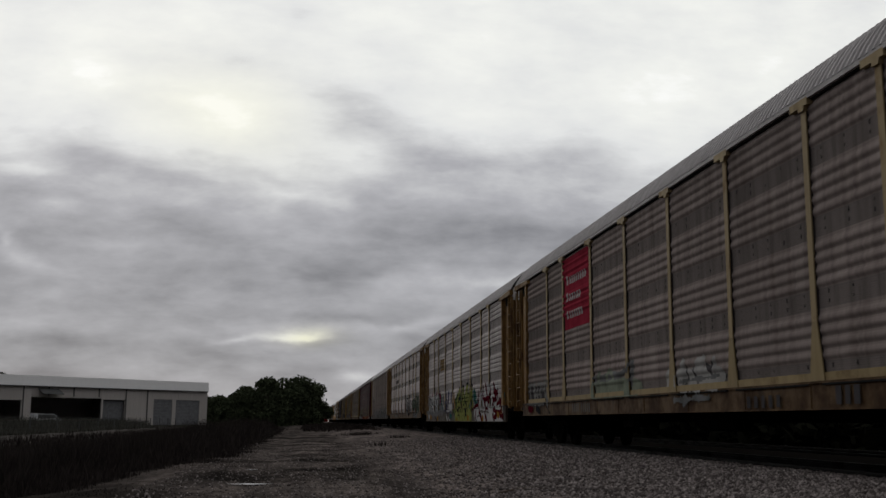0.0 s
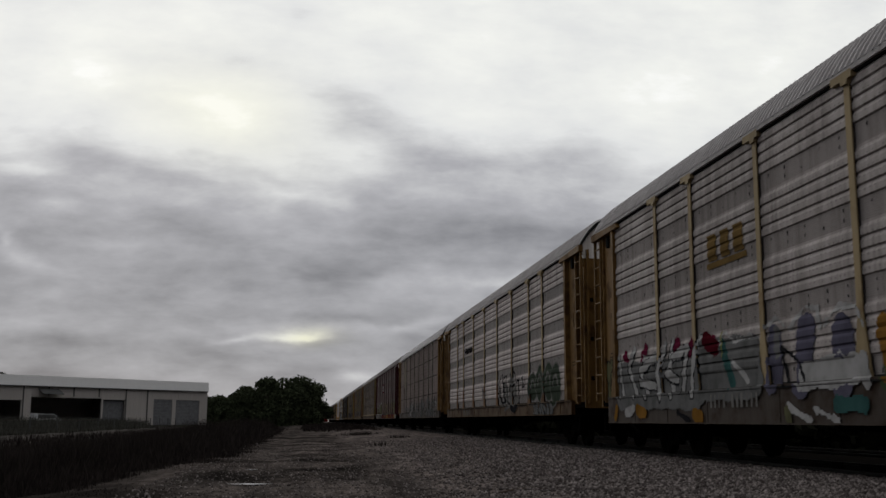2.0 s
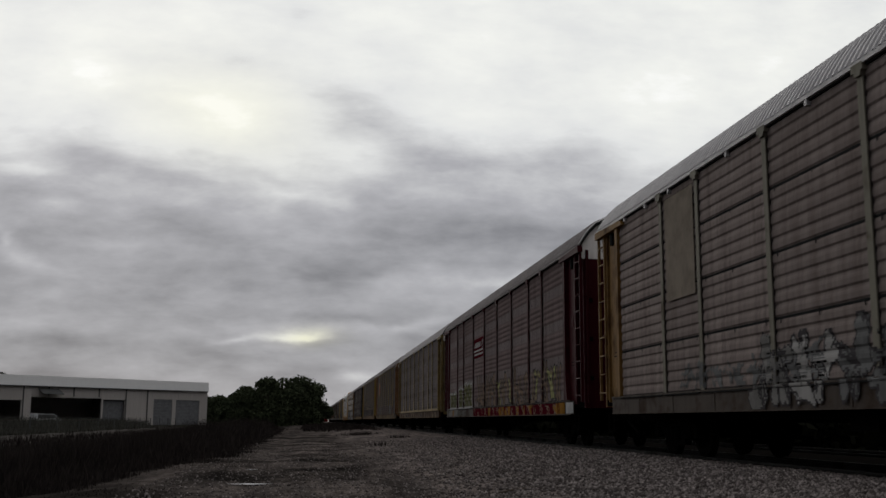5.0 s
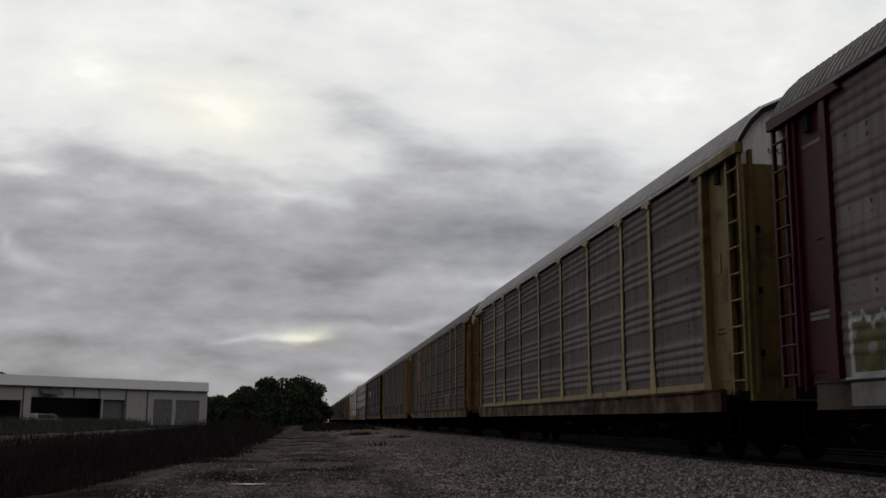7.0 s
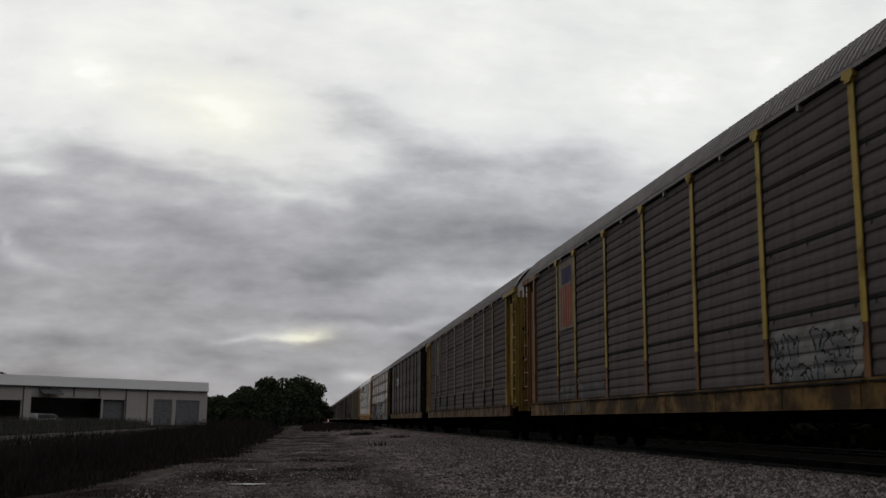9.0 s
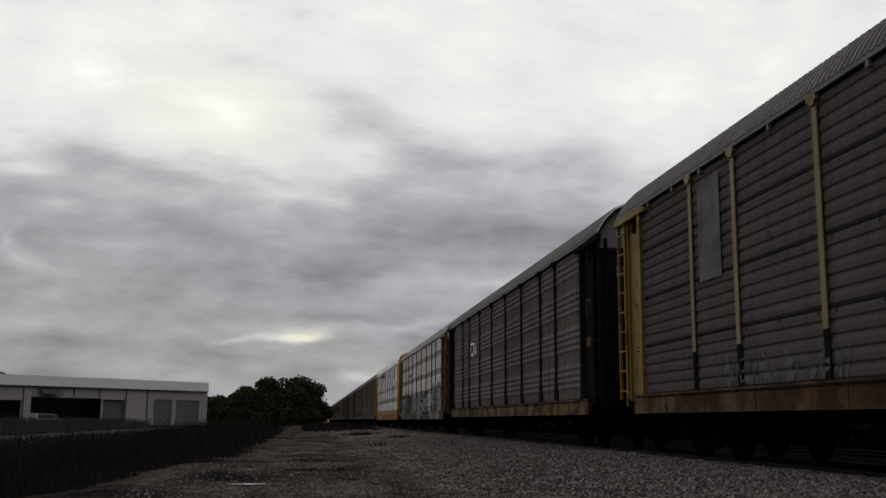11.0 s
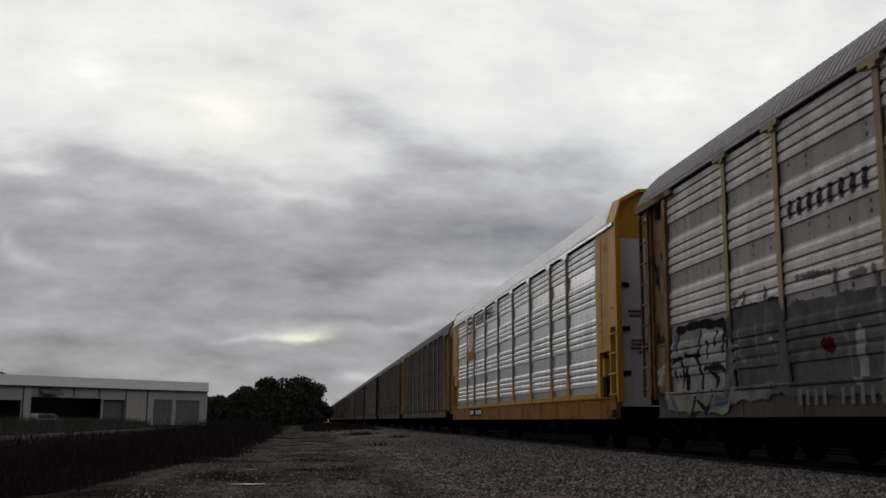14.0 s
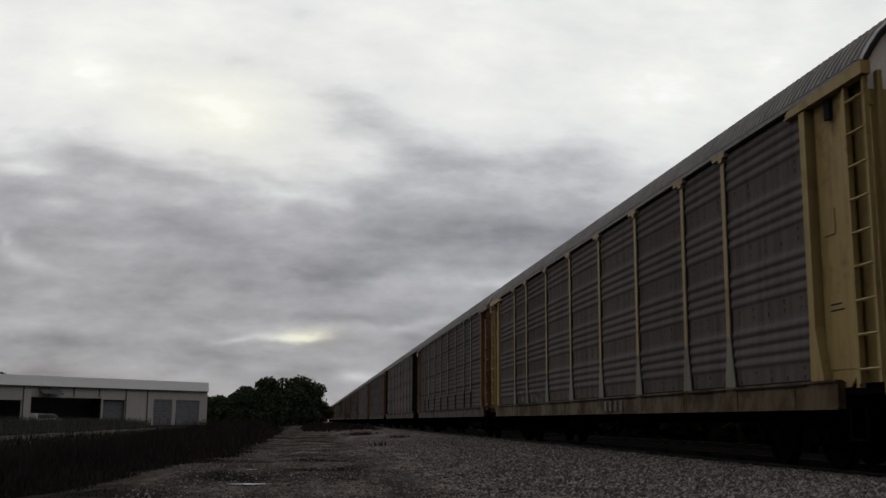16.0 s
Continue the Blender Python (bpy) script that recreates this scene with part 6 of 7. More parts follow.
    P(1, "graffiti", 12.7, 19.5, 0.66, 2.4, drawn([
        ([(13.62, 1.31), (14.48, 1.58), (15.55, 1.67)], 0.34, 2),
        ([(14.2, 1.22), (16.97, 1.45), (18.78, 1.5)], 0.4, 2),
        ([(13.36, 1.82), (13.49, 1.31)], 0.17, 3),
        ([(14.38, 0.74), (17.65, 0.8), (18.98, 0.79)], 0.3, 0),
        ([(14.19, 1.18), (17.7, 1.19), (19.09, 1.21)], 0.2, 0),
        ([(14.31, 1.18), (14.58, 1.57), (15.18, 2.06)], 0.165, 1),
        ([(15.28, 2.05), (15.48, 1.64), (15.77, 1.22)], 0.165, 1),
        ([(14.56, 1.4), (15.6, 1.42)], 0.165, 1),
        ([(16.16, 2.07), (16.06, 1.6), (16.06, 1.24)], 0.165, 1),
        ([(16.09, 1.47), (16.45, 1.52)], 0.165, 1),
        ([(16.52, 2.06), (16.51, 1.58), (16.58, 1.19)], 0.165, 1),
        ([(17.4, 2.16), (17.16, 1.79), (17.18, 1.3)], 0.165, 1),
        ([(17.18, 1.3), (17.8, 1.4), (17.79, 1.31)], 0.165, 1),
        ([(17.67, 2.13), (17.59, 1.74), (17.62, 1.43)], 0.165, 1),
        ([(18.28, 2.09), (18.12, 1.65), (18.06, 1.21)], 0.165, 1),
        ([(18.31, 1.78), (18.46, 1.4)], 0.165, 1),
        ([(18.93, 2.03), (18.57, 1.47)], 0.165, 1),
        ([(18.96, 2.03), (19.03, 1.59), (19.12, 1.21)], 0.165, 1),
        ([(14.31, 1.18), (14.58, 1.6), (15.18, 2.1)], 0.115, 0),
        ([(15.28, 2.09), (15.48, 1.67), (15.77, 1.22)], 0.115, 0),
        ([(14.56, 1.41), (15.6, 1.44)], 0.115, 0),
        ([(16.16, 2.11), (16.06, 1.63), (16.06, 1.24)], 0.115, 0),
        ([(16.09, 1.49), (16.45, 1.54)], 0.115, 0),
        ([(16.52, 2.1), (16.51, 1.6), (16.58, 1.19)], 0.115, 0),
        ([(17.4, 2.2), (17.16, 1.83), (17.18, 1.31)], 0.115, 0),
        ([(17.18, 1.31), (17.8, 1.41), (17.79, 1.31)], 0.115, 0),
        ([(17.67, 2.17), (17.59, 1.77), (17.62, 1.45)], 0.115, 0),
        ([(18.28, 2.13), (18.12, 1.67), (18.06, 1.21)], 0.115, 0),
        ([(18.31, 1.81), (18.46, 1.41)], 0.115, 0),
        ([(18.93, 2.07), (18.57, 1.49)], 0.115, 0),
        ([(18.96, 2.07), (19.03, 1.61), (19.12, 1.21)], 0.115, 0),
        ([(15.07, 2.17), (15.44, 2.2)], 0.05, 1),
        ([(16.07, 2.22), (16.48, 2.22)], 0.05, 1),
        ([(17.25, 2.3), (17.75, 2.26)], 0.06, 1),
        ([(18.15, 2.23), (18.49, 2.19)], 0.06, 1),
        ([(18.81, 2.19), (19.09, 2.15)], 0.06, 1),
        ([(15.01, 1.58), (15.18, 1.73)], 0.1, 1),
        ([(16.09, 1.58), (16.24, 1.68)], 0.08, 1),
        ([(14.86, 1.21), (15.27, 1.15)], 0.13, 1),
        ([(17.39, 1.09), (17.62, 1.12)], 0.12, 1),
        ([(17.26, 1.35), (17.12, 1.49)], 0.07, 1),
        ([(18.6, 1.25), (18.75, 1.37)], 0.1, 4),
        ([(15.04, 0.9), (15.45, 0.94), (15.63, 0.81)], 0.035, 1),
        ([(16.47, 0.92), (16.69, 0.68)], 0.035, 1),
        ([(17.13, 0.91), (17.27, 0.73)], 0.035, 1),
        ([(18.08, 0.8), (18.35, 0.74)], 0.13, 5),
        ([(14.6, 0.74), (14.81, 0.69)], 0.09, 5),
        ([(17.29, 0.91), (17.74, 0.91)], 0.05, 1),
        ([(15.06, 2.07), (15.04, 1.86)], 0.04, 6),
        ([(18.22, 2.01), (18.19, 1.75)], 0.04, 6),
        ([(17.42, 2.09), (17.34, 1.74)], 0.04, 6),
    ], 4, 1.0), ['yellow', 'black', 'greenish', 'orange', 'teal', 'orange', 'cream'], "tall yellow-green letters with black outline", cell=0.026)
    P(1, "graffiti", 19.0, 26.35, 0.66, 2.5, drawn([
        ([(26.14, 1.42), (26.52, 1.34), (26.75, 1.18)], 0.35, 3),
        ([(19.6, 1.72), (20.14, 1.42)], 0.3, 3),
        ([(20.24, 1.03), (21.33, 1.34), (22.92, 1.3), (24.75, 1.14)], 0.25, 1),
        ([(20.49, 0.74), (22.86, 0.73), (24.29, 0.73)], 0.25, 1),
        ([(20.85, 1.6), (22.33, 1.67), (23.57, 1.6), (24.81, 1.55)], 0.25, 1),
        ([(22.57, 1.88), (24.15, 1.76), (25.16, 1.75)], 0.25, 1),
        ([(24.91, 1.06), (25.76, 1.21), (26.24, 1.2)], 0.25, 1),
        ([(25.11, 0.73), (26.12, 0.73), (26.7, 0.76)], 0.25, 1),
        ([(24.27, 2.14), (24.41, 1.81)], 0.07, 1),
        ([(25.07, 2.05), (25.21, 1.63)], 0.09, 1),
        ([(23.27, 2.13), (23.39, 1.85)], 0.06, 1),
        ([(19.53, 1.2), (20.54, 1.31), (20.8, 1.81)], 0.105, 0),
        ([(21.39, 1.9), (21.08, 1.38), (21.3, 1.06)], 0.105, 0),
        ([(20.36, 0.84), (20.38, 1.03)], 0.105, 0),
        ([(21.89, 2.01), (21.84, 1.59), (22.27, 1.25)], 0.105, 0),
        ([(22.47, 2.07), (22.95, 1.57), (23.31, 1.15)], 0.105, 0),
        ([(22.07, 1.5), (23.55, 1.51)], 0.105, 0),
        ([(22.8, 1.12), (23.13, 1.31)], 0.105, 0),
        ([(23.69, 1.9), (23.55, 1.55), (23.11, 1.15)], 0.105, 0),
        ([(24.26, 2.06), (24.66, 1.73), (25.14, 1.7)], 0.105, 0),
        ([(25.15, 1.77), (25.09, 1.57)], 0.105, 0),
        ([(23.89, 1.21), (24.1, 1.45), (24.71, 1.46)], 0.105, 0),
        ([(24.32, 1.79), (24.79, 1.48)], 0.105, 0),
        ([(24.84, 1.22), (25.49, 1.39), (25.99, 1.36), (26.3, 1.13)], 0.105, 0),
        ([(24.58, 1.07), (25.51, 0.98), (26.21, 1.0)], 0.105, 0),
        ([(21.29, 0.97), (21.98, 0.68)], 0.105, 0),
        ([(22.67, 0.91), (23.06, 0.68)], 0.105, 0),
        ([(24.47, 0.88), (24.71, 0.77), (25.2, 0.87)], 0.105, 0),
        ([(25.93, 0.87), (26.52, 0.83)], 0.105, 0),
        ([(25.55, 1.29), (26.11, 1.26)], 0.105, 0),
        ([(22.05, 0.78), (22.21, 0.74)], 0.12, 4),
        ([(25.43, 0.89), (25.64, 0.85)], 0.13, 4),
        ([(20.48, 0.68), (21.03, 0.88), (21.77, 0.92)], 0.03, 2),
        ([(24.17, 1.24), (24.36, 1.38)], 0.03, 2),
        ([(25.08, 1.17), (25.82, 1.13)], 0.07, 1),
        ([(20.14, 1.51), (20.45, 1.74)], 0.05, 1),
    ], 5, 1.0), ['burgundy', 'white', 'black', 'teal', 'orange'], "burgundy and white lettering with teal haze", cell=0.019)
    P(1, "emblem", 7.82, 9.5, 3.32, 3.86, letters_as_bars(7.82, 9.5, 3.40, 3.86, 3), ["amber"], "faded orange emblem")
    P(1, "emblem", 7.82, 9.5, 3.28, 3.38, block(), ["amber"])
    P(1, "graffiti", 26.44, 27.2, 1.15, 1.2, lambda s, z: np.where(np.hypot((s - 26.85) / 0.42, (z - 1.45) / 0.42) + 0.2 * np.sin(s * 21) * np.sin(z * 17) < 1.0, 0, -1), ["teal"], "teal paint on the end panel", flat=0.095)
    P(1, "graffiti", 25.9, 26.5, 0.87, 1.15, lambda s, z: np.where(np.hypot((s - 26.2) / 0.28, (z - 1.0) / 0.12) < 1.0, 0, -1), ["orange"], "orange paint on the sill")
    P(1, "graffiti", 1.45, 2.15, 1.15, 1.7, spray(27, 1.4, 2.2, 1.2, 2.1, 0.5, 0.09, 0.04, 0, 0, 1, -1, (0, 3, 2)), ["white", "black", "magenta", "olive"], "white and magenta paint on the end panel", flat=0.095)
    plate(1, 7.9, 9.9, 11, (4,))
    # third car: pale letters and round dark bubbles with pale rims
    P(2, "graffiti", 15.7, 21.3, 0.87, 2.5, drawn([
        ([(16.21, 1.78), (16.3, 1.41)], 0.22, 0),
        ([(17.14, 1.85), (17.08, 1.38)], 0.22, 0),
        ([(17.61, 1.71), (17.68, 1.32)], 0.22, 0),
        ([(18.21, 1.9), (18.25, 1.31)], 0.22, 0),
        ([(18.66, 2.04), (18.68, 1.36)], 0.22, 0),
        ([(19.12, 1.61), (19.17, 1.28)], 0.22, 0),
        ([(18.66, 1.2), (19.26, 1.22)], 0.2, 0),
        ([(15.86, 1.96), (16.66, 2.31), (16.94, 1.85)], 0.032, 1),
        ([(15.93, 1.91), (15.91, 1.66), (16.82, 1.3)], 0.032, 1),
        ([(16.05, 1.65), (16.34, 1.79), (16.57, 1.4)], 0.032, 1),
        ([(16.76, 1.99), (16.97, 2.19), (17.48, 2.26), (17.44, 1.94)], 0.032, 1),
        ([(16.87, 1.85), (16.9, 1.53), (17.26, 1.37), (17.39, 1.99)], 0.032, 1),
        ([(17.5, 1.9), (17.71, 1.66), (17.56, 1.36), (18.12, 1.22)], 0.032, 1),
        ([(17.86, 1.91), (18.12, 2.25), (18.62, 2.34), (19.03, 2.25), (19.2, 2.02)], 0.032, 1),
        ([(18.07, 1.77), (19.14, 1.91), (19.68, 2.04)], 0.032, 1),
        ([(18.73, 1.9), (18.74, 1.48), (19.02, 1.23)], 0.032, 1),
        ([(17.01, 1.92), (17.11, 1.66)], 0.09, 1),
        ([(18.25, 1.83), (18.18, 1.68)], 0.1, 1),
        ([(19.68, 1.97), (19.72, 1.54), (19.65, 1.28)], 0.07, 1),
        ([(19.69, 1.24), (19.24, 1.04), (18.65, 1.12)], 0.11, 1),
        ([(16.3, 1.45), (16.82, 1.29), (17.32, 1.37)], 0.06, 1),
        ([(19.82, 2.06), (20.08, 1.96), (20.02, 1.81)], 0.025, 1),
        ([(20.36, 2.09), (20.33, 1.82), (20.05, 1.7)], 0.025, 1),
        ([(20.64, 1.99), (20.82, 1.82), (20.4, 1.75)], 0.025, 1),
        ([(20.18, 2.07), (20.58, 1.81)], 0.02, 1),
        ([(20.32, 1.78), (20.31, 1.3)], 0.03, 1),
        ([(17.53, 1.05), (18.0, 1.11)], 0.05, 2),
    ], 6, 1.0), ['pale', 'black', 'dim'], "pale letters with black outline and a heavy tail", cell=0.024)

    def bubbles(sc, zc):
        ink = np.full(sc.shape, -1)
        for cs, cz, rs, rz in ((21.9, 1.72, 0.62, 0.42), (22.9, 1.78, 0.55, 0.55), (24.0, 1.80, 0.60, 0.55), (24.9, 1.68, 0.62, 0.60)):
            r = np.hypot((sc - cs) / rs, (zc - cz) / rz)
            ink = np.where(r < 1.07, 1, ink)
            ink = np.where(r < 0.98, 0, ink)
            ink = np.where((np.abs(r - 0.45) < 0.10) & (zc > cz - 0.05), 1, ink)
        return ink
    P(2, "graffiti", 21.0, 25.8, 1.0, 2.5, bubbles, ["deepgreen", "pale"], "round black graffiti with white rims")
    P(2, "graffiti", 22.2, 25.0, 0.86, 1.2, spray(33, 22.2, 25.0, 0.88, 1.18, 0.5, 0.05, 0.03), ["dim", "black"])
    P(2, "sign_writing", 7.6, 9.9, 3.58, 3.82, letters_as_bars(7.6, 9.9, 3.58, 3.82, 8), ["black"], lift=0.006, cell=0.022)
    plate(2, 7.4, 9.6, 11, (4,), "dim")
    P(2, "graffiti", 12.0, 13.4, 1.5, 2.0, spray(35, 12.0, 13.3, 1.5, 2.0, 0.5, 0.02, 0.0), ["dim"])
    # fourth car
    P(3, "sign", 5.5, 7.0, 2.95, 4.95, block(), ["faded"], "pale upright notice", cell=0.06, flat=0.02)
    P(3, "graffiti", 9.0, 26.0, 0.86, 2.1, spray(41, 9.1, 25.9, 0.92, 1.95, 0.85, 0.085, 0.03, 0, 0, 1, -1, (0, 2, 3, 3), 1), ["pale", "darkgrey", "light", "dim", "dim"], "grey and white graffiti", cell=0.03)
    # fifth car: maroon sign, cream and red graffiti
    P(4, "sign", 10.2, 12.9, 3.25, 4.05, block(), ["maroon"], "maroon painted sign", cell=0.06)
    P(4, "sign_writing", 10.35, 11.9, 3.66, 3.9, letters_as_bars(10.35, 11.9, 3.66, 3.88, 7, lean=0.2), ["white"], lift=0.009, cell=0.022)
    P(4, "emblem", 12.15, 12.8, 3.5, 4.03, lambda s, z: np.where(np.abs(np.hypot(s - 12.5, (z - 3.72)) - 0.20) < 0.055, 0, -1), ["white"], lift=0.009, cell=0.022)
    for z in (3.36, 3.50):
        P(4, "sign_bar", 10.25, 12.6, z, z + 0.075, block(), ["white"], lift=0.009, cell=0.025)

    def slabs(sc, zc):
        ink = np.full(sc.shape, -1)
        rag = 0.05 * np.sin(sc * 7.3) + 0.035 * np.sin(sc * 17.0 + 1) + 0.02 * np.sin(sc * 43.0)
        for a, z, lo, hi in ((2.6, 5.2, 1.2, 2.0), (5.6, 7.05, 1.2, 2.18), (7.2, 9.65, 1.2, 2.32)):
            d = np.minimum(np.minimum(sc - a, z - sc), np.minimum(zc - lo, hi - zc + rag))
            ink = np.where(d > 0, 1, ink)
            ink = np.where(d > 0.09, 0, ink)
            ink = np.where((d > 0.09) & (np.sin(sc * 8.0 + zc * 3.0) * np.sin(zc * 11.0 - sc * 2.0) > 0.62), 2, ink)
        return ink
    P(4, "graffiti", 2.7, 9.7, 1.2, 2.3, slabs, ["olive", "white", "pale"], "three solid cream-olive graffiti slabs with white rims")
    P(4, "graffiti", 10.6, 26.0, 0.86, 2.5, spray(52, 10.7, 25.8, 1.22, 2.4, 1.1, 0.06, 0.05, 0, 0, 1, -1, (0, 0, 2), 0), ["tanpink", "darkgrey", "cream", "orange"], "tan, cream and orange graffiti", cell=0.035)
    P(4, "graffiti", 10.4, 26.0, 0.86, 1.17, spray(53, 10.4, 25.9, 0.88, 1.15, 0.7, 0.08, 0.05, 0, 0, 1, 1, (0, 0, 2), 3), ["burgundy", "maroon", "orange", "tanpink"], "dull red and orange graffiti on the sill")
    P(4, "sill_patch", 2.7, 4.0, 0.87, 1.16, block(), ["pale"])
    P(4, "sill_patch", 4.4, 5.8, 0.87, 1.16, block(), ["pale"])
    P(4, "sill_patch", 4.02, 4.38, 0.90, 1.14, block(), ["orange"])
    P(4, "sill_patch", 25.5, 26.3, 0.87, 1.16, block(), ["orange"])
    P(4, "sill_patch", 26.4, 27.2, 0.87, 1.16, block(), ["white"])
    plate(4, 6.0, 8.3, 11, (4,), "pale")
    plate(5, 7.6, 9.8, 11, (4,), "darkgrey")
    P(5, "car_marking", 17.5, 19.4, 0.90, 1.12, letters_as_bars(17.5, 19.0, 0.9, 1.06, 5, (), 0.28), ["darkgrey"], lift=0.006)

    # a shield: blue head over red and white stripes
    def shield(s0, s1, z0, z1, stripes):
        mid, w, h = (s0 + s1) / 2, (s1 - s0) / 2, z1 - z0

        def rule(sc, zc):
            u, q = np.abs(sc - mid) / w, (zc - z0) / h
            half = np.where(q > 0.55, 0.90 + 0.10 * np.cos((q - 0.55) * 14.0), np.sqrt(np.clip(q / 0.20, 0, 1)) * 0.98)
            half = np.where(q > 0.93, half - (q - 0.93) * 8.0 * np.abs(np.sin(u * 3.14)), half)
            ink = np.where((u < half) & (q > 0), 0, -1)
            inner = (u < half - 0.10) & (q > 0.05) & (q < 0.95)
            ink = np.where(inner & (q > 0.55), 1, ink)
            stripe = np.floor((sc - mid + w) / (2 * w) * stripes) % 2 == 0
            return np.where(inner & (q <= 0.55) & stripe, 2, ink)
        return rule
    P(6, "sign", 5.45, 7.28, 3.12, 4.98, block(), ["faded"], "faded tan sign sheet", cell=0.06, flat=0.02)
    P(6, "emblem", 5.7, 7.0, 3.2, 4.3, lambda s, z: np.where(np.floor((s - 5.7) / 0.13) % 2 == 0, 0, -1), ["pink"], "faded red stripes", lift=0.009, flat=0.02)
    P(6, "emblem", 5.8, 6.9, 4.36, 4.8, block(), ["violet"], "faded blue field", lift=0.009, flat=0.02)
    P(6, "graffiti", 18.9, 21.2, 1.24, 1.6, spray(61, 18.8, 21.2, 1.25, 1.98, 0.55, 0.05, 0.03, 0, 0, 1, 2), ["dim", "black", "pale"], "pale block of graffiti")
    plate(6, 5.9, 8.4, 10, (3, 4), "dim")
    P(7, "sign", 5.6, 6.6, 3.1, 4.9, block(), ["pale"], "pale upright notice", cell=0.06, flat=0.02)

    # an open white ring with a slanting tail
    def worm(sc, zc):
        lines = [[(8.36, 3.92), (7.88, 3.92), (7.80, 3.84), (7.80, 3.52), (7.88, 3.44), (8.40, 3.44), (8.50, 3.52), (8.50, 3.90), (8.58, 3.92), (9.06, 3.44), (9.14, 3.46), (9.14, 3.94)]]
        return np.where(stroke_field(sc, zc, lines) < 0.048, 0, -1)
    P(8, "emblem", 7.7, 9.3, 3.3, 4.1, worm, ["clear"], "bent white line emblem", cell=0.02, lift=0.006, flat=0.02)
    plate(8, 7.4, 9.6, 11, (4,), "darkgrey")
    P(8, "sill_patch", 3.2, 3.7, 0.87, 1.16, block(), ["pale"])
    P(8, "notice", 26.46, 26.86, 2.52, 2.76, block(), ["amber"], "small yellow notice", flat=0.095)
    P(8, "notice", 26.46, 26.86, 3.24, 3.70, lambda s, z: np.where((np.abs(s - 26.66) > 0.17) | (np.abs(z - 3.47) > 0.20), 0, 1), ["pale", "black"], "white-framed notice", flat=0.095)
    # tags and marks on the end panels
    P(9, "graffiti", 1.45, 2.15, 2.2, 2.3, spray(95, 1.4, 2.2, 2.15, 2.6, 0.35, 0.022, 0.0, 0, 0, 0, -1), ["black"], "black tag on the end panel", flat=0.095, cell=0.02)
    P(9, "graffiti", 1.45, 2.15, 3.2, 3.7, spray(96, 1.4, 2.2, 3.2, 4.0, 0.45, 0.022, 0.0, 0, 0, 0, -1), ["black"], "black tag on the end panel", flat=0.095, cell=0.02)
    P(9, "graffiti", 1.45, 2.15, 1.35, 1.5, spray(97, 1.4, 2.2, 1.4, 1.8, 0.35, 0.05, 0.0, 0, 0, 0, -1), ["white"], "white tag on the end panel", flat=0.095, cell=0.02)
    P(6, "graffiti", 26.5, 27.1, 1.4, 1.45, lambda s, z: np.where(np.hypot((s - 26.9) / 0.17, (z - 1.62) / 0.2) + 0.15 * np.sin(s * 37) < 1.0, 0, -1), ["white"], "white paint blotch on the end panel", flat=0.095, cell=0.02)

    def roundel(sc, zc):
        r = np.hypot(sc - 1.8, zc - 4.2)
        ink = np.where(r < 0.36, 1, -1)
        ink = np.where(r < 0.27, 0, ink)
        return np.where((r < 0.27) & ((np.abs(sc - 1.8) < 0.045) | (np.abs(zc - 4.2) < 0.045)), 2, ink)
    P(5, "emblem", 1.42, 2.18, 3.8, 4.6, roundel, ["blue", "dim", "pale"], "faded round blue emblem", flat=0.095, cell=0.02)
    for z in (2.05, 2.12, 4.5):
        P(4, "notice", 1.5, 2.1, z, z + 0.05, block(), ["pale"], flat=0.095, cell=0.02)
    # tenth car: white, grey and black graffiti from end to end
    P(9, "graffiti", 2.4, 5.6, 0.76, 2.7, drawn([
        ([(2.74, 1.8), (5.02, 1.7)], 0.42, 0),
        ([(2.46, 1.34), (3.99, 1.39), (5.17, 1.35)], 0.36, 0),
        ([(2.42, 1.02), (5.11, 0.97)], 0.16, 3),
        ([(2.66, 2.29), (3.81, 2.21)], 0.12, 3),
        ([(2.77, 2.36), (4.09, 2.38), (4.9, 2.3), (5.18, 2.1), (5.19, 1.6)], 0.075, 1),
        ([(2.82, 2.33), (2.67, 1.95)], 0.05, 1),
        ([(3.9, 2.22), (3.87, 1.97), (3.75, 1.74)], 0.045, 1),
        ([(3.16, 1.87), (3.72, 1.81), (3.95, 1.5), (3.91, 1.23)], 0.045, 1),
        ([(2.5, 1.79), (2.92, 1.84), (3.08, 1.54), (2.95, 1.3)], 0.05, 1),
        ([(4.09, 1.65), (4.63, 1.39), (4.53, 1.21)], 0.045, 1),
        ([(4.09, 1.6), (4.81, 1.57), (5.1, 1.47)], 0.06, 1),
        ([(3.23, 1.56), (3.2, 1.29)], 0.09, 1),
        ([(4.65, 2.17), (4.55, 1.99)], 0.05, 1),
        ([(4.22, 2.02), (4.23, 1.79)], 0.05, 1),
        ([(4.99, 2.11), (4.87, 1.75)], 0.04, 1),
        ([(2.64, 1.62), (2.67, 1.44)], 0.03, 1),
        ([(2.89, 1.61), (2.87, 1.44)], 0.03, 1),
        ([(3.77, 1.12), (3.56, 0.79)], 0.05, 1),
        ([(3.85, 1.03), (4.25, 0.83), (4.52, 1.09)], 0.04, 1),
        ([(2.43, 1.2), (2.8, 0.84)], 0.05, 4),
        ([(4.67, 1.01), (5.12, 1.02), (5.29, 1.28)], 0.06, 4),
        ([(4.58, 0.94), (5.18, 0.97)], 0.03, 5),
        ([(2.65, 2.18), (2.64, 2.04)], 0.09, 4),
    ], 7, 1.0), ['light', 'black', 'white', 'greenpale', 'bluegrey', 'teal'], "pale graffiti figure with thick black outline", cell=0.024)
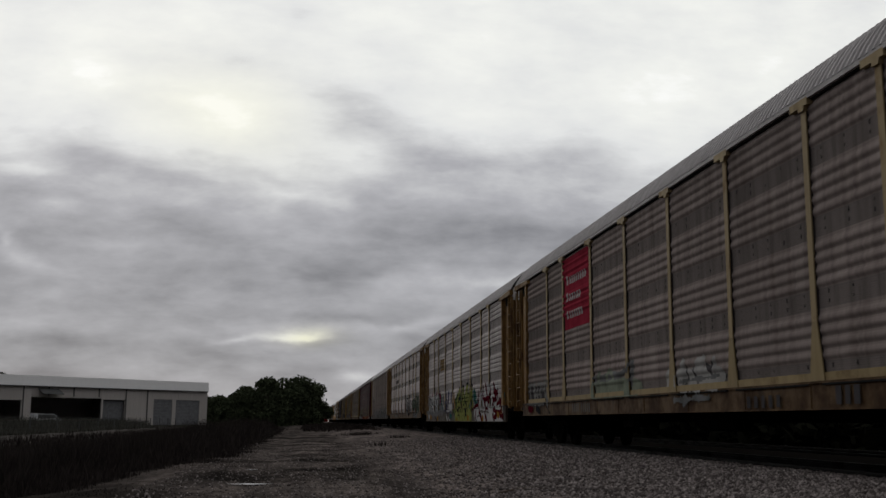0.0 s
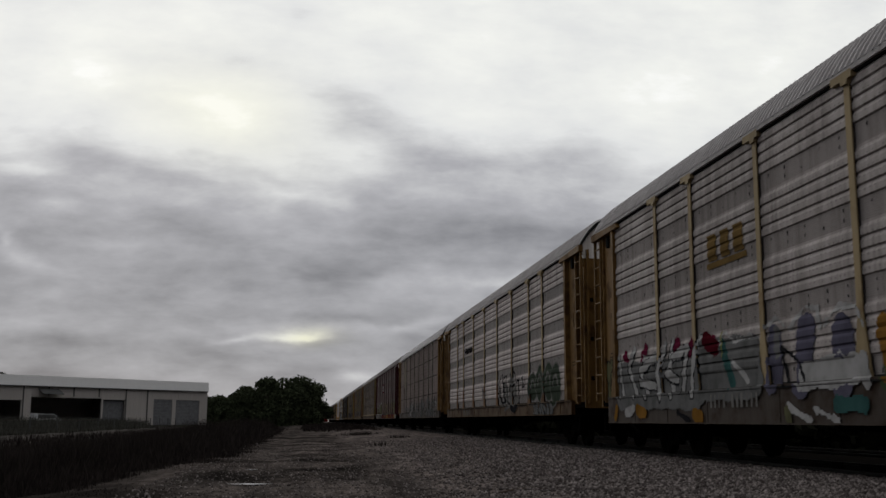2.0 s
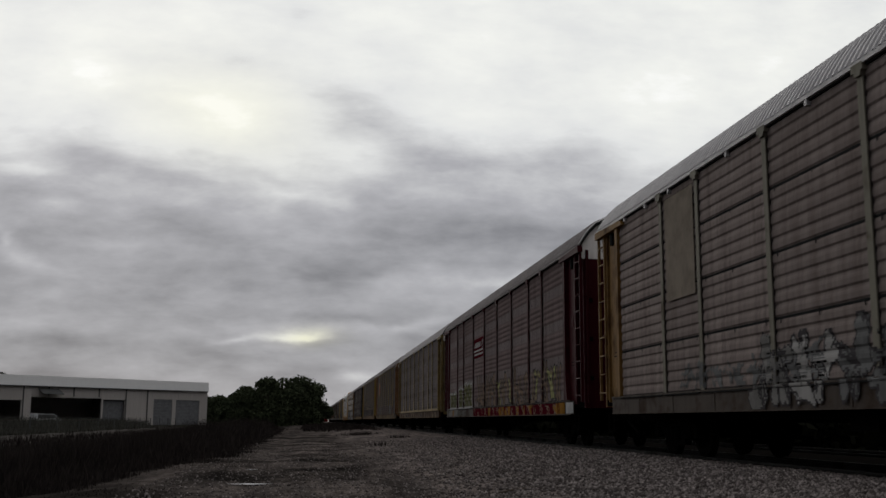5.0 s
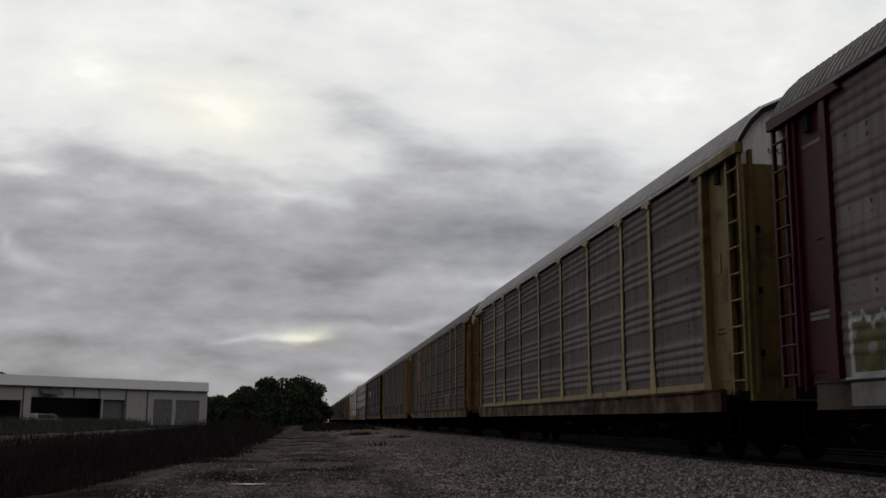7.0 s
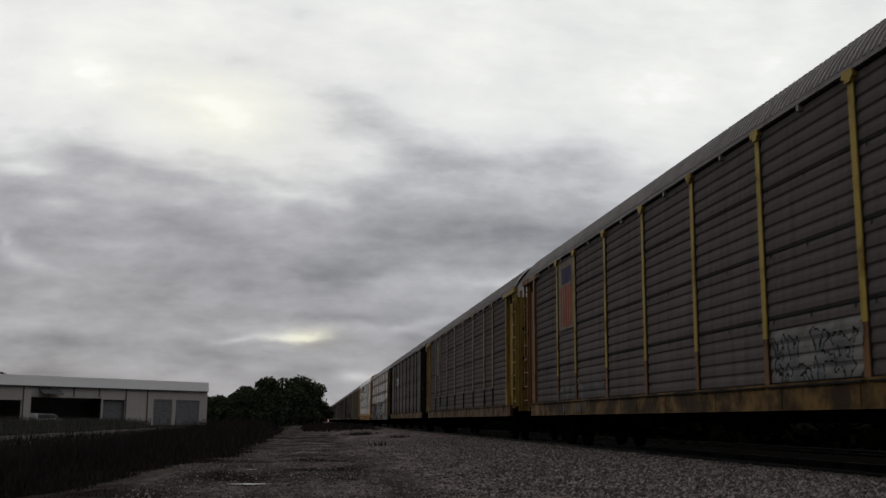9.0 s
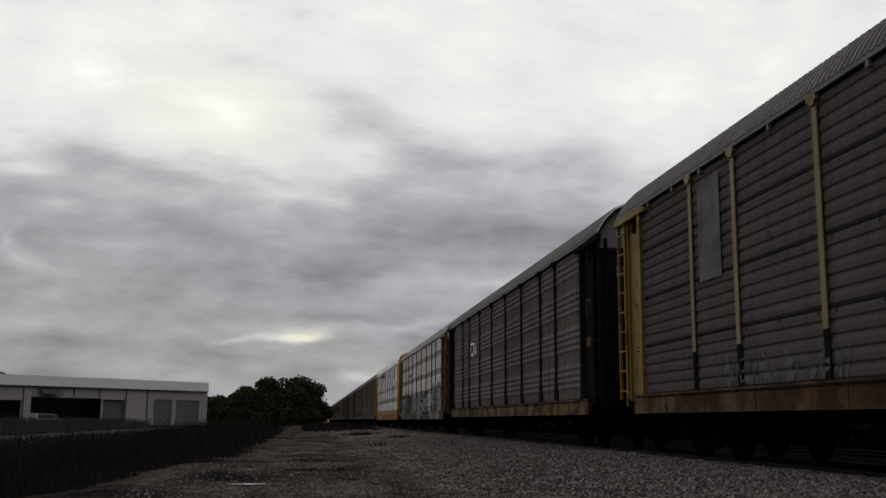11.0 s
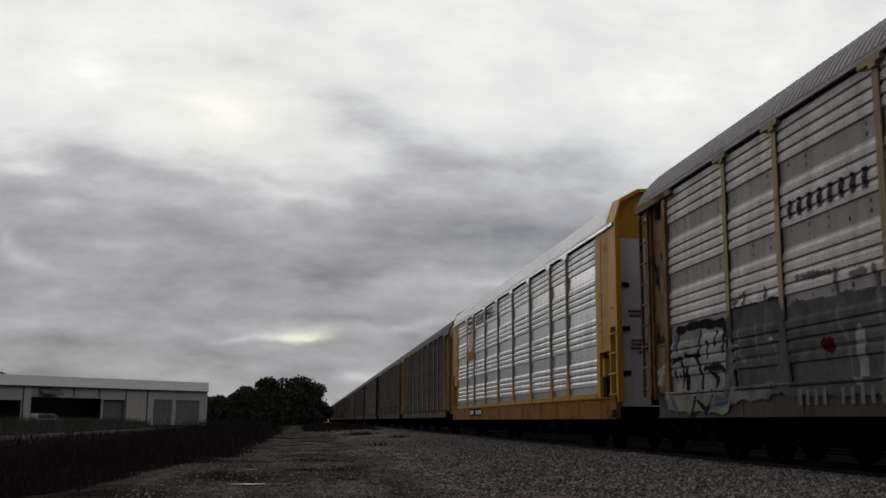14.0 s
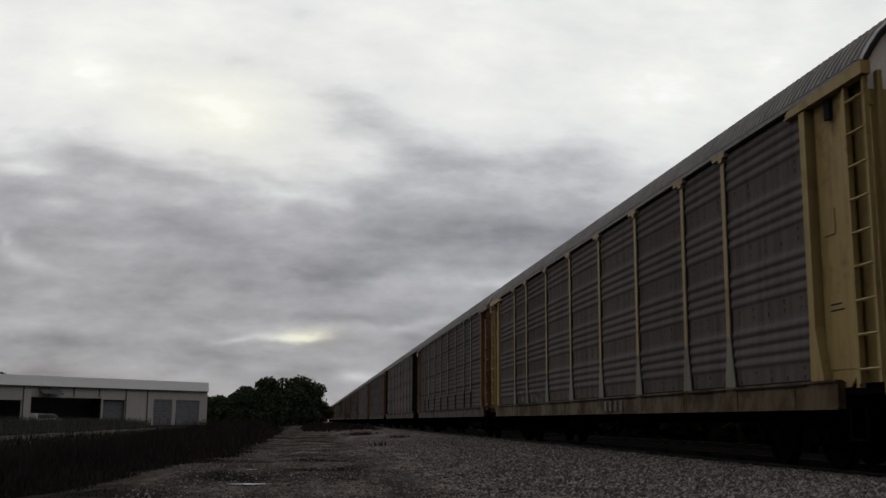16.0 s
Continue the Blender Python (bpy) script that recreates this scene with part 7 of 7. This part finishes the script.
    P(9, "graffiti", 5.2, 10.15, 0.76, 2.75, drawn([
        ([(5.45, 2.2), (6.94, 2.2)], 0.3, 1),
        ([(5.19, 1.47), (7.06, 1.49)], 0.42, 1),
        ([(7.44, 1.94), (9.93, 1.89)], 0.42, 1),
        ([(7.38, 1.43), (9.86, 1.4)], 0.4, 1),
        ([(5.34, 1.1), (6.66, 1.13)], 0.12, 0),
        ([(8.73, 2.63), (8.74, 1.97), (9.0, 1.71), (9.03, 1.23)], 0.035, 0),
        ([(9.7, 2.58), (9.78, 1.99), (9.94, 1.66), (9.88, 1.07)], 0.035, 0),
        ([(6.61, 2.67), (6.55, 1.94), (6.89, 1.77), (6.93, 1.24)], 0.035, 0),
        ([(5.53, 2.12), (5.59, 1.72), (5.78, 1.59)], 0.035, 0),
        ([(9.29, 1.79), (9.3, 1.22)], 0.1, 2),
        ([(9.15, 2.53), (9.43, 2.55)], 0.05, 0),
        ([(8.35, 1.71), (8.57, 1.68)], 0.09, 3),
        ([(5.37, 2.61), (5.87, 2.68), (5.75, 2.46)], 0.04, 0),
        ([(7.65, 2.71), (8.58, 2.64)], 0.04, 0),
        ([(6.2, 2.13), (6.25, 1.64)], 0.03, 0),
    ], 8, 1.0), ['pale', 'slate', 'light', 'burgundy'], "dark paint patch with pale drips", cell=0.026)
    P(9, "graffiti", 9.9, 15.75, 0.76, 2.75, drawn([
        ([(10.68, 1.94), (12.67, 1.84)], 0.4, 0),
        ([(10.62, 1.45), (12.61, 1.41)], 0.46, 0),
        ([(10.58, 1.25), (12.67, 1.26)], 0.3, 0),
        ([(13.48, 1.96), (15.62, 1.76)], 0.4, 0),
        ([(13.43, 1.51), (15.57, 1.44)], 0.46, 0),
        ([(13.38, 1.31), (15.53, 1.29)], 0.36, 0),
        ([(10.54, 0.92), (11.85, 0.9)], 0.17, 3),
        ([(10.56, 1.14), (11.0, 0.91), (11.65, 0.9)], 0.05, 0),
        ([(11.84, 0.82), (12.37, 1.1), (12.85, 1.27)], 0.13, 3),
        ([(13.33, 0.96), (15.3, 0.92)], 0.16, 6),
        ([(10.51, 2.36), (10.65, 1.98), (10.59, 1.45)], 0.03, 1),
        ([(10.92, 2.37), (10.75, 1.8)], 0.025, 1),
        ([(11.58, 2.31), (11.13, 2.13), (10.87, 1.83)], 0.025, 1),
        ([(12.12, 2.5), (12.38, 2.09), (12.04, 1.71), (12.22, 1.59)], 0.03, 1),
        ([(12.4, 2.34), (12.48, 2.17)], 0.04, 1),
        ([(10.72, 1.56), (10.84, 1.51)], 0.08, 1),
        ([(11.65, 1.89), (11.74, 1.72)], 0.05, 4),
        ([(12.11, 1.9), (12.34, 1.72)], 0.05, 1),
        ([(13.03, 2.04), (13.39, 2.16), (13.5, 1.99)], 0.08, 5),
        ([(13.36, 1.9), (13.59, 1.71)], 0.07, 1),
        ([(13.77, 2.58), (13.79, 2.08), (14.43, 1.6), (14.47, 1.35)], 0.035, 1),
        ([(14.15, 2.45), (14.28, 2.25)], 0.04, 1),
        ([(14.59, 2.4), (14.5, 2.19)], 0.04, 1),
        ([(14.8, 2.37), (14.85, 2.19), (14.69, 2.03)], 0.04, 1),
        ([(14.48, 1.45), (14.77, 1.49)], 0.08, 5),
        ([(14.69, 1.97), (14.81, 1.83)], 0.06, 4),
        ([(14.94, 1.74), (15.11, 1.53), (15.01, 1.27)], 0.025, 1),
        ([(15.24, 1.46), (15.35, 1.33)], 0.1, 2),
        ([(13.62, 1.32), (13.87, 1.34)], 0.1, 5),
        ([(14.25, 1.33), (14.33, 1.43)], 0.05, 1),
        ([(13.42, 0.99), (13.65, 0.88), (13.75, 1.06)], 0.04, 4),
        ([(14.0, 1.13), (13.82, 0.95)], 0.06, 5),
        ([(14.3, 1.12), (14.7, 0.87), (14.92, 1.07)], 0.04, 2),
        ([(15.06, 1.06), (15.23, 0.89)], 0.05, 0),
    ], 9, 1.0), ['light', 'darkgrey', 'white', 'burgundy', 'tanpink', 'bluegrey', 'pale'], "pale graffiti with thin dark outlines", cell=0.026)
    P(9, "graffiti", 15.5, 21.0, 0.76, 2.75, drawn([
        ([(16.12, 1.95), (17.31, 1.9)], 0.42, 0),
        ([(16.06, 1.49), (17.4, 1.47)], 0.46, 0),
        ([(16.02, 1.34), (17.5, 1.29)], 0.2, 0),
        ([(18.15, 2.02), (18.07, 1.39)], 0.3, 2),
        ([(18.62, 1.67), (18.56, 1.33)], 0.32, 0),
        ([(19.09, 1.66), (19.15, 1.31)], 0.3, 0),
        ([(19.37, 2.02), (19.66, 1.75)], 0.34, 0),
        ([(16.49, 1.08), (16.89, 1.13)], 0.16, 0),
        ([(17.32, 0.99), (17.88, 0.98)], 0.16, 6),
        ([(17.89, 1.11), (18.77, 1.08), (19.71, 1.11)], 0.1, 1),
        ([(17.83, 2.29), (17.57, 2.1), (17.55, 1.68), (17.71, 1.32)], 0.15, 1),
        ([(17.48, 2.35), (17.9, 2.34)], 0.07, 1),
        ([(18.56, 2.39), (19.11, 2.38)], 0.09, 1),
        ([(18.81, 2.42), (18.9, 2.1)], 0.1, 1),
        ([(15.87, 2.46), (15.74, 2.02), (15.92, 1.24), (16.38, 0.83)], 0.04, 1),
        ([(15.97, 2.55), (16.2, 2.23), (16.44, 2.17)], 0.045, 1),
        ([(16.52, 2.52), (16.65, 2.15)], 0.045, 1),
        ([(17.19, 2.43), (17.07, 2.1)], 0.06, 1),
        ([(15.88, 2.15), (16.61, 2.15), (17.29, 2.02), (17.45, 1.82)], 0.045, 1),
        ([(15.9, 1.89), (16.33, 1.85), (16.66, 1.88), (16.81, 1.78)], 0.07, 1),
        ([(16.3, 1.59), (16.41, 1.46), (16.42, 1.25)], 0.045, 1),
        ([(16.72, 1.78), (16.63, 1.65)], 0.03, 1),
        ([(18.46, 2.07), (18.78, 2.13), (19.23, 1.99), (19.42, 1.75), (19.3, 1.27)], 0.045, 1),
        ([(17.78, 1.32), (18.31, 1.33)], 0.05, 1),
        ([(16.95, 0.96), (17.04, 1.1), (17.55, 1.18)], 0.06, 1),
        ([(16.38, 0.83), (16.79, 0.93)], 0.09, 1),
        ([(15.52, 2.55), (15.47, 2.14)], 0.06, 1),
        ([(17.76, 1.14), (17.8, 0.89)], 0.07, 7),
        ([(18.25, 2.2), (18.1, 1.46)], 0.07, 0),
    ], 10, 1.0), ['light', 'darkgrey', 'white', 'dim', 'dim', 'dim', 'tanpink', 'orange'], "large pale round letters with dark shading", cell=0.026)
    P(9, "graffiti", 21.0, 26.1, 0.77, 2.5, spray(93, 21.2, 25.8, 0.92, 2.4, 1.3, 0.26, 0.045, 0.0, 0, 1, 0, (0, 0, 2), 3, 0), ["light", "darkgrey", "pale", "white"], "large pale graffiti")
    P(9, "sign_writing", 7.3, 9.8, 3.55, 3.85, letters_as_bars(7.4, 9.75, 3.58, 3.82, 8, (), 0.30, 0.1), ["darkgrey"], "dark painted writing", lift=0.006, cell=0.022)
    plate(9, 7.6, 10.2, 11, (4,), "pale")
    # eleventh car: golden sheet with a striped shield, dark slogan
    b = Builder().box(-HALF + 0.005, -HALF + 0.03, LEN / 2 - EDGES[2] + 0.06, LEN / 2 - EDGES[1] - 0.06, 3.28, 5.10)
    part("sign", b.mesh("sign", INK["gold"]), cars[10][0], label="flat golden yellow sign sheet")
    P(10, "emblem", 5.52, 6.88, 3.62, 5.0, shield(5.52, 6.88, 3.62, 5.0, 11), ["clear", "blue", "pink"], "shield with navy head and striped foot", cell=0.02, lift=0.0, flat=0.005)
    for z, s0, s1, k in ((4.64, 5.82, 6.58, 5), (4.46, 5.75, 6.65, 7)):
        P(10, "emblem_writing", s0, s1, z, z + 0.13, letters_as_bars(s0, s1, z, z + 0.13, k), ["clear"], lift=0.004, cell=0.02, flat=0.005)
    for word, s in (("BUILDING", 7.75), ("AMERICA", 10.2)):
        c = bpy.data.curves.new("slogan", "FONT")
        c.body, c.size, c.extrude, c.space_character = word, 0.58, 0.002, 1.0
        c.materials.append(INK["black"])
        ob = new("slogan", c)
        ob.parent = cars[10][0]
        ob.matrix_basis = Matrix(((0, 0, -1, -HALF + 0.012), (-0.74, 0, 0, LEN / 2 - s), (0, 1, 0, 4.60), (0, 0, 0, 1)))
    P(10, "number_plate", 6.36, 9.5, 0.88, 1.16, block(), ["black"])
    P(10, "car_marking", 6.5, 9.4, 0.93, 1.11, letters_as_bars(6.5, 9.4, 0.93, 1.10, 12, (4, 5), 0.24), ["clear"], lift=0.008, cell=0.02)
    plate(11, 16.0, 17.6, 4, (), "pale")
    for n in (3, 6, 7, 11, 12, 13, 14, 15):
        P(n, "graffiti", 3 + n % 4, 9 + n % 5, 1.22, 1.75, spray(100 + n, 3 + n % 4, 9 + n % 5, 1.25, 1.7, 0.6, 0.03, 0.0), ["dim"])
    for n in (0, 1, 2, 3, 4, 5, 6, 7, 9, 11):
        c = bpy.data.curves.new("door_writing", "FONT")
        c.body, c.size, c.extrude = "EXCESS", 0.13, 0.001
        c.materials.append(HOLE)
        ob = new("door_writing", c)
        ob.parent = cars[n][0]
        ob.matrix_basis = Matrix(((1, 0, 0, -1.05), (0, 0, -1, -(LEN / 2 - ENDBAY + 1.62) - 0.012), (0, 1, 0, 5.02), (0, 0, 0, 1)))
    # lines of dull red notices on the pale end door
    b = Builder()
    for x, z, k in ((-1.28, 3.12, 4), (-1.24, 3.02, 3), (-1.22, 2.46, 4), (-1.22, 2.37, 5), (-1.24, 2.28, 5), (-1.05, 2.19, 2)):
        for q in range(k):
            b.box(x + 0.085 * q, x + 0.085 * q + 0.070, -0.004, 0.0, z, z + 0.045)
    part("door_notice", b.mesh("door_notice", INK["maroon"]), cars[10][0], pose(0, -(LEN / 2 - ENDBAY + 1.62) - 0.014, 0), label="short lines of dull red notices")
    # plate and marks on the dark end door
    b = Builder().box(-1.10, -0.72, -0.006, 0.0, 5.00, 5.09)
    y = -(LEN / 2 - ENDBAY + 1.62) - 0.014
    part("door_plate", b.mesh("door_plate", INK["light"]), cars[8][0], pose(0, y, 0), label="small white plate")
    b = Builder()
    for x, z in [(-1.13 + 0.085 * k, 4.27) for k in range(4)] + [(-1.13 + 0.085 * k, 4.11) for k in range(6)]:
        b.box(x, x + 0.05, -0.004, 0.0, z, z + 0.11)
    part("door_marking", b.mesh("door_marking", INK["pale"]), cars[8][0], pose(0, y, 0), label="two short lines of white marks")


decorate()


def motions():
    """the train rolls towards the camera and past it; its wheels turn"""
    def gone(t):
        return SPEED * t + GAIN * t * t / 2
    for n, (car, _) in enumerate(cars):
        y0 = Y_START + n * LEN + (SLACK[n] if n < len(SLACK) else 0.0)
        walk(car, [(float(t), pose(TRACK, y0 - gone(t), 0)) for t in range(17)])
    spin = [(k / FPS, gone(k / FPS) / R_WHEEL) for k in range(16 * FPS + 1)]
    for n, (car, _) in enumerate(cars[:ROLLING]):
        for bogie in car.children:
            for w in bogie.children:
                if w.name.startswith("wheelset"):
                    y = w.matrix_basis.translation.y
                    walk(w, [(t, pose(0, y, R_WHEEL, math.degrees(a))) for t, a in spin])


ROLLING = 14
motions()
